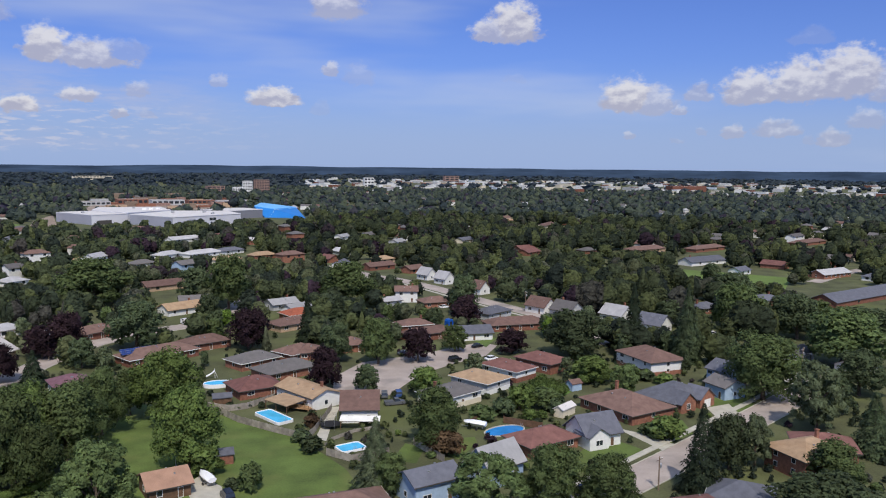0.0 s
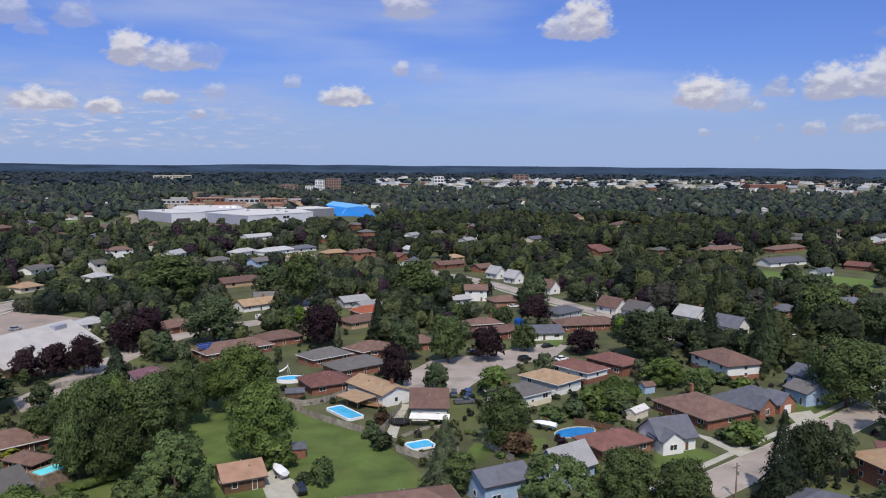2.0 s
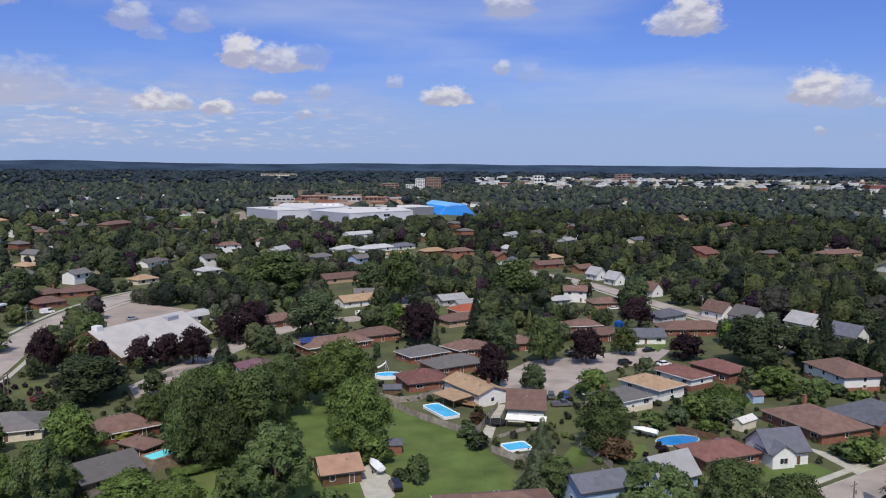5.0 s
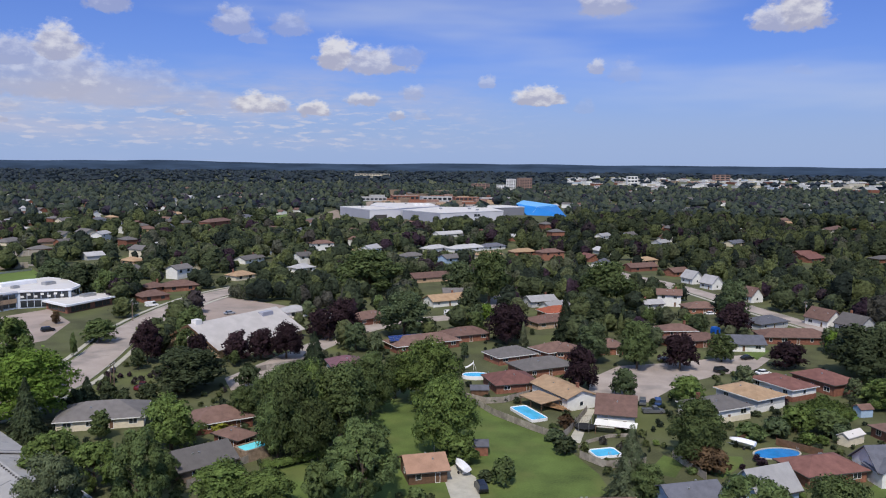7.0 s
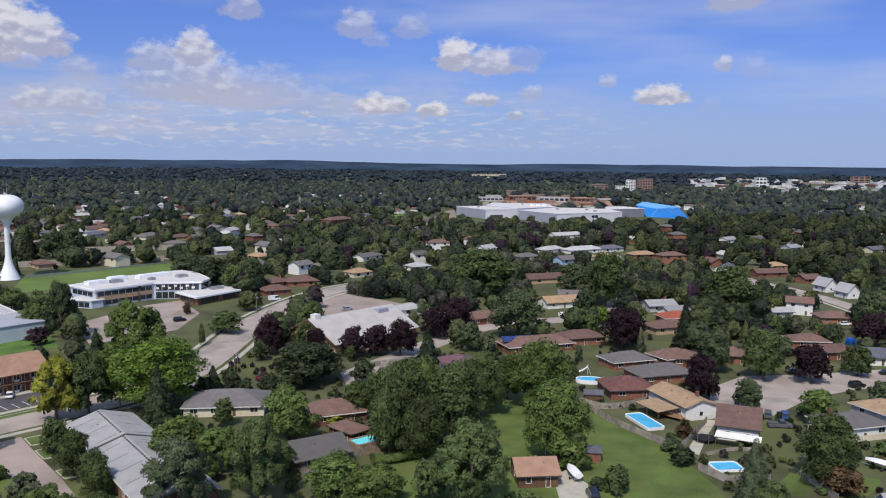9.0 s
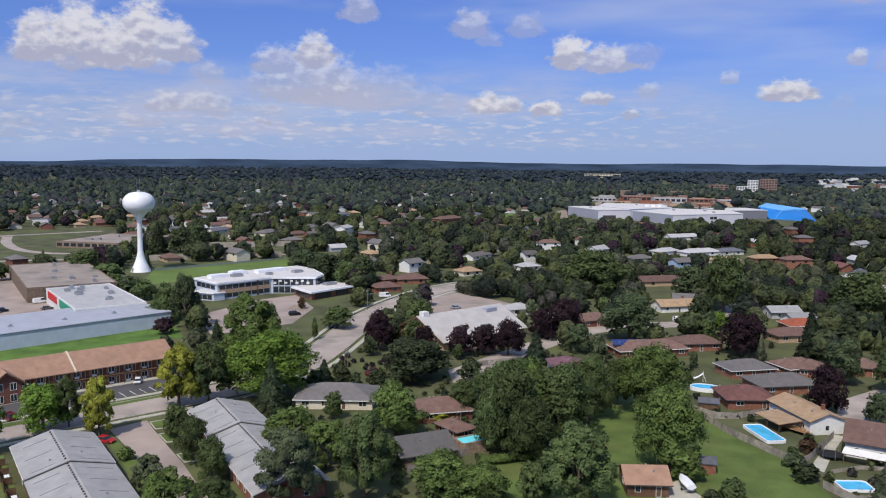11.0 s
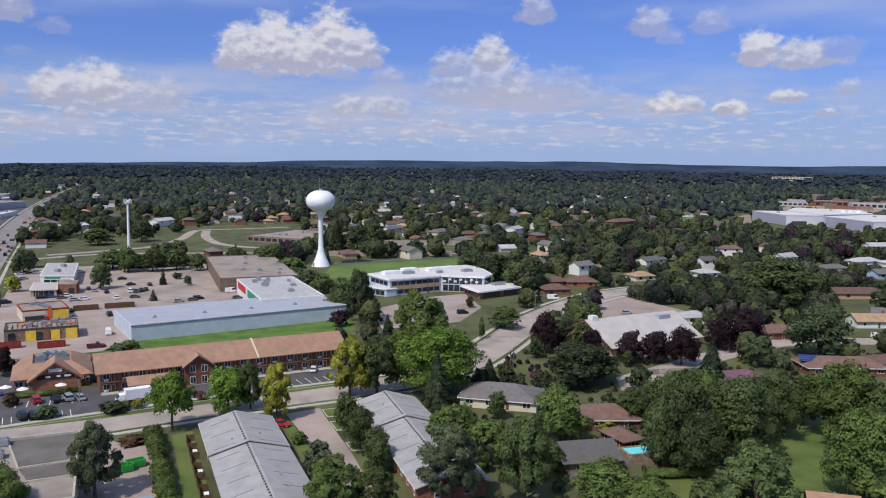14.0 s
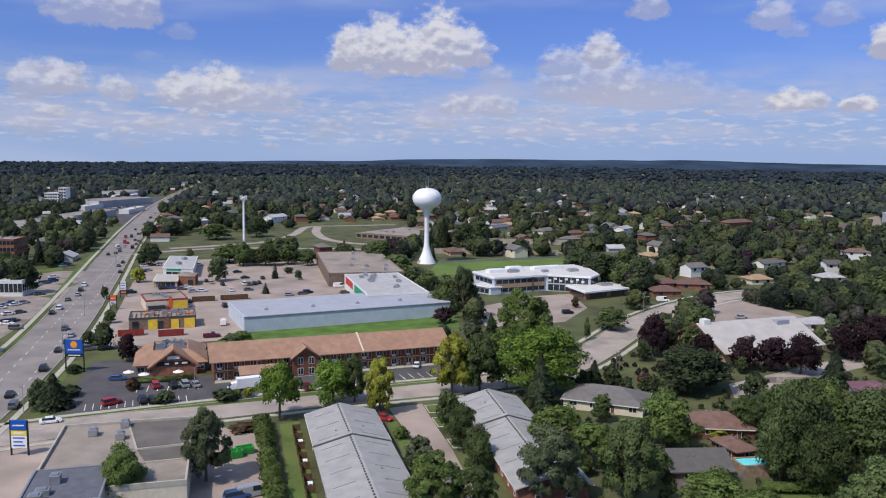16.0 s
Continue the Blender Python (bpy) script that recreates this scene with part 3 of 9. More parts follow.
WORDS = {"dark_red": "dark red", "pale": "pale grey", "slate": "slate blue", "brick": "red-brown brick", "tan": "buff brick", "panel": "metal-clad", "wood": "weathered wood", "timber": "brown timber",
         "blue": "pale blue siding", "white": "white siding", "cream": "cream siding", "grey": "grey siding"}


def house(x, y, turn, L, W, storeys=1, hip=False, roof="brown", wall="brick", rise=None, eave=None, wing=0, garage=False, end_gables=0, detail=2, name="house", over=0.6, chimney=True, vents=0, lower=""):
    """A dwelling with its ridge along its own x; wing: a cross gable that far towards -y or +y; detail: 2 windows and doors, 1 a few, 0 none; lower: another facing on the foot of the walls."""
    rnd = random.Random(int(x * 31 + y * 17))
    eave = eave or (2.6 if storeys == 1 else 5.2)
    rise = rise or W * (0.20 if hip else 0.23)
    label = f"{'two-storey ' if storeys > 1 else ''}{WORDS.get(wall, wall)} {name.replace('_', ' ')} under a {WORDS.get(roof, roof) if roof not in ('tan', 'grey', 'white') else roof} {'hipped' if hip else 'gabled'} roof"
    ob = thing(name, x, y, 0, turn, label, name.split("_")[-1])
    part("wall", wall_form(L, W, eave, rise, hip), WALLS[wall], ob)
    part("roof", roof_form(L, W, eave, rise, hip, over), ROOFS[roof], ob)
    if lower:
        part("plinth", Form().box(-L / 2 - 0.05, L / 2 + 0.05, -W / 2 - 0.05, W / 2 + 0.05, 0, 1.35), WALLS[lower], ob)
    if wing:
        s, wl_, ww = (1 if wing > 0 else -1), abs(wing), W * 0.62
        wx = L * (0.22 if rnd.random() < 0.5 else -0.22)
        m = pose(wx, s * (W / 2 + wl_ / 2 - W / 4), 0, 0, 0, 90)
        wr = min(rise * 0.92, ww * 0.34)
        part("wing_wall", wall_form(wl_ + W / 2, ww, eave, wr, False), WALLS[wall], ob, m=m)
        part("wing_roof", roof_form(wl_ + W / 2, ww, eave, wr, False, over * 0.8), ROOFS[roof], ob, m=m)
    for k in ((-0.26, 0.24) if end_gables else ()):
        m = pose(end_gables * (L / 2 - 1.2), W * k, 0)
        part("gable_wall", wall_form(5.6, W * 0.38, eave, W * 0.15, False), WALLS[wall], ob, m=m)
        part("gable_roof", roof_form(5.6, W * 0.38, eave, W * 0.15, False, 0.4), ROOFS[roof], ob, m=m)
        if k > 0:
            put_opening("garage_door", ob, end_gables * (L / 2 + 1.6), W * k, 1.08, -90 * end_gables, 2.6, 2.15)
        else:
            put_opening("window", ob, end_gables * (L / 2 + 1.6), W * k, 1.6, -90 * end_gables, 1.5, 1.5)
    keep_clear(x, y, 0.5 * max(L, W) + 1.0)
    far = math.hypot(x, y)
    if far > 240:
        HOMES.append((x, y, 0.5 * max(L, W) + 2.0, eave))
        for q in ((0.75, 1.35) if far < 300 else (0.75, 1.35, 1.95)):
            keep_clear(x - x / far * L * q, y - y / far * L * q, 0.42 * L)
    if detail == 1:
        for i in range(2):
            for side in (1, -1):
                w = Form().box(-0.75, 0.75, -0.03, 0.04, -0.6, 0.6).box(-0.85, 0.85, -0.03, 0.02, -0.7, 0.7)
                part("window", w, GLASS, ob, m=pose(L * (0.5 * i - 0.25), side * W / 2, 1.5 if storeys == 1 else 4.0, 0, 0, 0 if side > 0 else 180))
    if detail > 1:
        rows = [2.25 if lower else 1.55] if storeys == 1 else [1.4, min(4.1, eave - 0.95)]
        for zi, z in enumerate(rows):
            for side in (1, -1):
                n = max(2, int(L / 4.4))
                for i in range(n):
                    px = -L / 2 + L * (i + 0.5) / n
                    if wing and side == (1 if wing > 0 else -1) and abs(px - wx) < ww / 2 + 0.4:
                        continue
                    if zi == 0 and side < 0 and i == n // 2:
                        put_opening("door", ob, px, -W / 2, 1.03, 180, 1.0, 2.05)
                    elif zi == 0 and side < 0 and i == 0 and garage:
                        put_opening("garage_door", ob, px, -W / 2, 1.08, 180, 2.6, 2.15)
                    else:
                        put_opening("window", ob, px, side * W / 2, z, 0 if side > 0 else 180, rnd.choice((1.1, 1.5, 1.9)), rnd.choice((1.1, 1.3)))
            if detail > 1:
                for side in (1, -1):
                    for py in ((-W * 0.22, W * 0.22) if W > 9.5 and far < 190 else (0.0,)):
                        put_opening("window", ob, side * L / 2, py, z, -90 if side > 0 else 90, 1.1, 1.2)
        if wing:
            put_opening("window", ob, wx, s * (W / 2 + wl_), 1.6, 0 if s > 0 else 180, 1.9, 1.3)
    if detail > 1:
        slope = rise / (W / 2)
        ez, ex, ey = eave - over * slope, L / 2 + over, W / 2 + over
        f = Form()
        for s_ in (1, -1):
            y0, y1 = sorted((s_ * (ey - 0.04), s_ * (ey + 0.06)))
            f.box(-ex, ex, y0, y1, ez - 0.04, ez + 0.17)
            if hip:
                x0, x1 = sorted((s_ * (ex - 0.04), s_ * (ex + 0.06)))
                f.box(x0, x1, -ey, ey, ez - 0.04, ez + 0.17)
        part("gutter", f, WHITE if rnd.random() < 0.3 else SLAB_DARK, ob)
    if chimney and detail and L > 8.5 and rnd.random() < 0.25:
        cx, cy = L * rnd.choice((-0.3, 0.28)), W * 0.14
        f = Form().box(cx - 0.35, cx + 0.35, cy - 0.3, cy + 0.3, eave, eave + rise + 0.9)
        f.box(cx - 0.42, cx + 0.42, cy - 0.37, cy + 0.37, eave + rise + 0.9, eave + rise + 1.02)
        part("chimney", f, BRICK, ob)
    for i in range(vents):
        u = -L / 2 + L * (i + 0.5) / vents
        part("roof_vent", Form().box(u - 0.16, u + 0.16, -0.75, -0.45, eave + rise * 0.8, eave + rise + 0.26), SLAB_DARK, ob)
        if i % 5 == 2:
            for s_ in (1, -1):
                y0, y1 = s_ * W * rnd.uniform(0.10, 0.2), s_ * W * rnd.uniform(0.40, 0.49)
                z0, z1 = (eave + rise * (1 - abs(y_) / (W / 2)) + 0.2 for y_ in (y0, y1))
                a_, b_ = (y0, z0), (y1, z1)
                if s_ < 0:
                    a_, b_ = b_, a_
                part("roof_seam", Form().slab([(u - 0.07, a_[0], a_[1] + 0.06), (u + 0.07, a_[0], a_[1] + 0.06), (u + 0.07, b_[0], b_[1] + 0.06), (u - 0.07, b_[0], b_[1] + 0.06)], [(0, 1, 2, 3)], 0.06), SLAB_MID, ob)
    if detail > 1:
        for _ in range(2):
            f = Form()
            vx, vy = rnd.uniform(-L * 0.35, L * 0.35), W * rnd.choice((-0.2, 0.2))
            if hip and abs(vx) > L / 2 - W / 2 + 1:
                vx *= 0.4
            f.box(vx - 0.16, vx + 0.16, vy - 0.16, vy + 0.16, eave + rise * 0.55, eave + rise * 0.6 + 0.45)
            part("roof_vent", f, METAL, ob)
    return ob


# ---- trees ----
def leaf_cloud(rng, centres, radii, count, size, flat=1.0):
    """Corners of many small leaf clumps on and in a set of round masses."""
    which = rng.choice(len(centres), count, p=radii ** 2 / (radii ** 2).sum())
    d = rng.normal(size=(count, 3))
    d /= np.linalg.norm(d, axis=1)[:, None]
    d[:, 2] = np.where(d[:, 2] < -0.35, -d[:, 2] * 0.6, d[:, 2])
    r = radii[which][:, None] * rng.uniform(0.62, 1.2, (count, 1))
    c = centres[which] + d * r * np.array((1, 1, flat))
    n = d + rng.normal(scale=0.48, size=(count, 3)) + np.array((0, 0, 0.25))
    n /= np.linalg.norm(n, axis=1)[:, None]
    u = np.cross(n, rng.normal(size=(count, 3)))
    u /= np.linalg.norm(u, axis=1)[:, None]
    w = np.cross(n, u)
    s = size * rng.uniform(0.55, 1.35, (count, 1))
    q = np.stack((c - u * s - w * s * 0.8, c + u * s * 1.1 - w * s * 0.5, c + u * s * 0.1 * rng.normal(size=(count, 1)) + w * s * 1.2), 1)
    mid = np.average(centres, axis=0, weights=radii)
    away = c - mid
    away /= np.linalg.norm(away, axis=1)[:, None] + 1e-6
    soft = d * 0.5 + away * 0.75 + n * 0.45 + np.array((0, 0, 0.12))
    soft /= np.linalg.norm(soft, axis=1)[:, None]
    return q.reshape(-1, 3), soft


def leaf_mesh(name, corners, material):
    """A mesh of three-cornered leaf clumps, lit as parts of a rounded crown."""
    pts, soft = corners
    q = np.asarray(pts, dtype=np.float64).reshape(-1, 3, 3)
    back = (np.cross(q[:, 1] - q[:, 0], q[:, 2] - q[:, 0]) * soft).sum(1) < 0
    q[back] = q[back][:, ::-1]
    pts = q.reshape(-1, 3)
    n = len(pts) // 3
    me = bpy.data.meshes.new(name)
    me.vertices.add(len(pts))
    me.vertices.foreach_set("co", np.asarray(pts, dtype=np.float32).ravel())
    me.loops.add(n * 3)
    me.loops.foreach_set("vertex_index", np.arange(n * 3, dtype=np.int32))
    me.polygons.add(n)
    me.polygons.foreach_set("loop_start", np.arange(0, n * 3, 3, dtype=np.int32))
    me.update(calc_edges=True)
    me.materials.append(material)
    me.normals_split_custom_set(np.repeat(soft, 3, axis=0))
    return me


def crown_points(rng, kind, count, size):
    """A crown of height 1 and half-width about 0.5 over the ground's origin."""
    if kind == "conifer":
        t = rng.uniform(0, 1, count) ** 0.75
        tier = np.floor(t * 11) / 11
        z = 0.99 - 0.93 * t
        r = (0.03 + 0.47 * t) * rng.uniform(0.55, 1.0, count) * (0.72 + 0.5 * (t - tier) * 11 * 0.55)
        a = rng.uniform(0, math.tau, count)
        r *= 1 + 0.18 * np.sin(a * 5 + tier * 40)
        c = np.stack((r * np.cos(a), r * np.sin(a), z - 0.10 * r), 1)
        out = np.stack((np.cos(a), np.sin(a), np.full(count, -0.45)), 1)
        side = np.stack((-np.sin(a), np.cos(a), rng.normal(scale=0.25, size=count)), 1)
        s = size * rng.uniform(0.6, 1.3, (count, 1)) * (0.45 + 0.75 * t[:, None])
        q = np.stack((c - side * s * 0.8, c + side * s * 0.8, c + out * s * 1.5), 1)
        soft = np.stack((np.cos(a), np.sin(a), np.full(count, 0.55)), 1) + rng.normal(scale=0.22, size=(count, 3))
        return q.reshape(-1, 3), soft / np.linalg.norm(soft, axis=1)[:, None]
    k = 64 if kind == "loose" else 46
    cs, rs = [], []
    lo, hi, wide = {"round": (0.15, 0.87, 0.38), "tall": (0.20, 0.90, 0.30), "spread": (0.36, 0.84, 0.42), "bush": (0.16, 0.74, 0.38), "loose": (0.18, 0.90, 0.38)}[kind]
    for i in range(k):
        h = (i + 0.5) / k
        ring = math.sin(math.pi * (0.27 + 0.65 * h)) ** 0.65
        a = i * 2.4 + rng.uniform(-0.6, 0.6)
        rad = wide * ring * rng.uniform(0.45, 1.12)
        cs.append((rad * math.cos(a), rad * math.sin(a), lo + (hi - lo) * h + rng.uniform(-0.03, 0.03)))
        rs.append(rng.uniform(0.05, 0.115) if kind == "loose" else rng.uniform(0.065, 0.165) * (0.85 if kind == "tall" else 1.0))
    if kind != "loose":
        for z in (0.3, 0.5, 0.7):
            cs.append((0, 0, lo + (hi - lo) * z))
            rs.append(wide * (0.72 if z == 0.5 else 0.58))
    return leaf_cloud(rng, np.array(cs), np.array(rs), count, size)


PROTO = {}


def tree(kind, leaf, x, y, h, w, fine=1, seed=0, label=""):
    """A tree h tall and w wide, with a tapered trunk, limbs and a crown of leaf clumps."""
    v = seed % 3
    key = (kind, leaf, fine, v)
    if key not in PROTO:
        rng = np.random.default_rng(len(PROTO) * 7 + 3)
        top = thing("tree", x, y)
        f = Form()
        if kind == "conifer":
            f.tube((0, 0, -0.01), (0, 0, 0.9), 0.035, 0.006, 7)
        elif kind != "bush":
            f.tube((0, 0, -0.01), (0.01, 0, 0.34), 0.032, 0.022, 8).tube((0.01, 0, 0.33), (0, 0.02, 0.7), 0.022, 0.008, 6)
            for i in range(6):
                a = i * 1.9 + v
                f.tube((0.005, 0, 0.24 + i * 0.05), (0.26 * math.cos(a), 0.26 * math.sin(a), 0.48 + i * 0.055), 0.014, 0.004, 5)
        else:
            for i in range(4):
                f.tube((0, 0, -0.01), (0.2 * math.cos(i * 1.6), 0.2 * math.sin(i * 1.6), 0.5), 0.025, 0.008, 5)
        count = {"bush": (420, 1300, 2600, 2600), "conifer": (560, 2400, 5600, 8000)}.get(kind, (1000, 3000, 8000, 17000))[fine]
        size = ((0.095, 0.055, 0.038, 0.038) if kind == "bush" else (0.057, 0.034, 0.0215, 0.0148))[fine] * (1.7 if kind == "conifer" else 1.0)
        part("trunk", f, BARK, top)
        part("crown", leaf_mesh("crown", crown_points(rng, kind, count, size), GREENS[leaf]), None, top)
        PROTO[key] = top
        ob = top
    else:
        ob = copy_thing(PROTO[key], pose(x, y, 0))
    turn = (x * 37.0 + y * 61.0) % 360
    ob.matrix_basis = pose(x, y, 0, 0, 0, turn) @ Matrix.Diagonal((w, w, h, 1))
    what = {"conifer": "tall dark spruce tree", "bush": "low rounded garden shrub", "tall": "upright narrow leafy tree", "loose": "open airy leafy tree"}.get(kind, "broad leafy maple tree")
    tint = {"maple": "mid-green", "deep": "deep green", "bright": "bright green", "fresh": "fresh green", "yellow": "yellowing", "grey": "grey-green", "purple": "plum-purple", "spruce": "dark green", "russet": "russet brown", "wood": "green"}[leaf]
    tagged(ob, label or f"{what} with {tint} foliage on grass", "shrub" if kind == "bush" else "tree")
    ob.name = "shrub" if kind == "bush" else ("conifer_tree" if kind == "conifer" else "leafy_tree")
    keep_clear(x, y, w * 0.3)
    return ob


# ---- vehicles ----
PAINTS = {
    "white": mat("white_car_paint", (0.80, 0.80, 0.80), 0.25, var=0.02, bump=0.0, spec=0.5), "black": mat("black_car_paint", (0.012, 0.012, 0.014), 0.2, var=0.05, bump=0.0, spec=0.5),
    "silver": mat("silver_car_paint", (0.42, 0.43, 0.45), 0.3, 0.4, var=0.03, bump=0.0), "grey": mat("grey_car_paint", (0.12, 0.125, 0.13), 0.3, 0.2, var=0.03, bump=0.0),
    "red": mat("red_car_paint", (0.38, 0.02, 0.025), 0.25, var=0.03, bump=0.0, spec=0.5), "blue": mat("blue_car_paint", (0.035, 0.075, 0.20), 0.25, var=0.03, bump=0.0, spec=0.5),
    "maroon": mat("maroon_car_paint", (0.11, 0.015, 0.02), 0.25, var=0.03, bump=0.0, spec=0.5), "tan": mat("beige_car_paint", (0.42, 0.37, 0.28), 0.3, var=0.03, bump=0.0),
}
CARS = {}


def car(x, y, turn, paint="silver", kind="car", z=0.05):
    """A parked car, its nose towards its own x."""
    key = (kind, paint)
    if key not in CARS:
        L, W, H, belt, bonnet = {"car": (4.6, 1.78, 1.42, 0.88, 1.25), "suv": (4.7, 1.9, 1.75, 1.05, 1.15), "van": (5.3, 2.0, 2.1, 1.15, 0.85), "pickup": (5.6, 1.95, 1.8, 1.08, 1.4)}[kind]
        top = thing("car", x, y)
        body = Form()

        def ring(px, z0, z1, half):
            return [(px, -half, z0), (px, -half * 0.99, (z0 + z1) / 2), (px, -half * 0.9, z1), (px, half * 0.9, z1), (px, half * 0.99, (z0 + z1) / 2), (px, half, z0)]
        xs = [(-L / 2, 0.45, belt - 0.12, 0.9), (-L / 2 + 0.12, 0.28, belt - 0.02, 1.0), (-L / 4, 0.24, belt, 1.0), (L / 4, 0.24, belt, 1.0), (L / 2 - 0.35, 0.26, belt - 0.14, 0.98), (L / 2, 0.42, belt - 0.3, 0.86)]
        body.rings([ring(px, a, b, W / 2 * k) for px, a, b, k in xs])
        cab_back = {"car": -L / 2 + 0.55, "suv": -L / 2 + 0.12, "van": -L / 2 + 0.08, "pickup": -0.3}[kind]
        cab_front = L / 2 - bonnet
        glass = Form()

        def cab(px, zz, half):
            return [(px, -half, zz), (px, half, zz)]
        lean = 0.5 if kind != "van" else 0.35
        rake = {"car": 0.6, "suv": 0.22, "van": 0.1, "pickup": 0.12}[kind]
        lower = [(cab_back, -W * 0.46, belt - 0.03), (cab_front, -W * 0.46, belt - 0.03), (cab_front, W * 0.46, belt - 0.03), (cab_back, W * 0.46, belt - 0.03)]
        upper = [(cab_back + rake, -W * 0.39, H - 0.07), (cab_front - lean, -W * 0.39, H - 0.07), (cab_front - lean, W * 0.39, H - 0.07), (cab_back + rake, W * 0.39, H - 0.07)]
        glass.rings([lower, upper])
        crown = Form()
        crown.rings([[(px * 1.0, py * 1.03, pz) for px, py, pz in upper], [(px * 0.97 + 0.02, py * 0.94, H) for px, py, pz in upper]])
        if kind == "van":
            crown.box(cab_back, cab_front - 1.7, -W * 0.47, W * 0.47, belt, H - 0.09)
        if kind == "pickup":
            body.box(-L / 2 + 0.02, -0.32, -W / 2 + 0.02, -W / 2 + 0.1, belt - 0.02, belt + 0.16).box(-L / 2 + 0.02, -0.32, W / 2 - 0.1, W / 2 - 0.02, belt - 0.02, belt + 0.16)
        part("body", body, PAINTS[paint], top)
        part("cabin_glass", glass, GLASS, top, "dark glazed cabin")
        part("roof", crown, PAINTS[paint], top)
        wheel = Form().turned([(0.2, -0.1), (0.33, -0.11), (0.34, 0.0), (0.33, 0.11), (0.2, 0.1)], 12).mesh("wheel", DARK)
        for wx in (-L * 0.29, L * 0.31):
            for wy in (-W / 2 + 0.11, W / 2 - 0.11):
                part("wheel", wheel, None, top, m=pose(wx, wy, 0.34, 90))
        CARS[key] = top
        ob = top
    else:
        ob = copy_thing(CARS[key], pose(x, y, 0))
    ob.matrix_basis = pose(x, y, z, 0, 0, turn)
    word = {"car": "saloon car", "suv": "tall estate car", "van": "panel van", "pickup": "pickup truck"}[kind]
    return tagged(ob, f"{paint} {word} standing on asphalt with dark windows", "car")

# ---- larger buildings and site furniture ----
RED_PANEL = mat("weathered_red_hoarding", (0.26, 0.045, 0.035), 0.7, var=0.2, scale=0.8)
DECK_RED = mat("rusty_red_timber", (0.30, 0.10, 0.05), 0.85, var=0.25, scale=1.2, fine=12.0)
ORANGE = mat("orange_cladding", (0.72, 0.13, 0.02), 0.6, var=0.1)
SIGN_BLUE = mat("blue_sign_face", (0.012, 0.09, 0.42), 0.35, var=0.04, bump=0.0)
SIGN_ORANGE = mat("orange_sign_disc", (0.85, 0.30, 0.02), 0.4, var=0.05, bump=0.0)
SIGN_YELLOW = mat("yellow_sign_face", (0.80, 0.62, 0.05), 0.4, var=0.04, bump=0.0)
# grey for panels, and laid over the sports halls' ends as painted shade
SLAB_GREY = mat("grey_panel_and_wall_shade", (0.33, 0.34, 0.40), 0.8, var=0.08, scale=0.05)
SLAB_PALE = mat("pale_precast_panel", (0.60, 0.60, 0.64), 0.8, var=0.06, scale=0.05)
SLAB_MID = mat("dark_grey_precast_panel", (0.20, 0.205, 0.23), 0.8, var=0.08, scale=0.05)
GREEN_BIN = mat("green_painted_steel", (0.05, 0.36, 0.07), 0.5, var=0.12)
RED_SIGN = mat("red_fascia", (0.55, 0.03, 0.03), 0.5, var=0.05)
GREEN_SIGN = mat("green_fascia", (0.03, 0.30, 0.18), 0.5, var=0.05)
NET = mat("black_netting", (0.02, 0.02, 0.022), 0.9, var=0.1)
SHADE_WHITE = mat("white_canvas", (0.78, 0.76, 0.70), 0.8, var=0.05)
SOLAR = mat("blue_solar_glass", (0.02, 0.04, 0.16), 0.12, var=0.1, bump=0.0, spec=0.6)


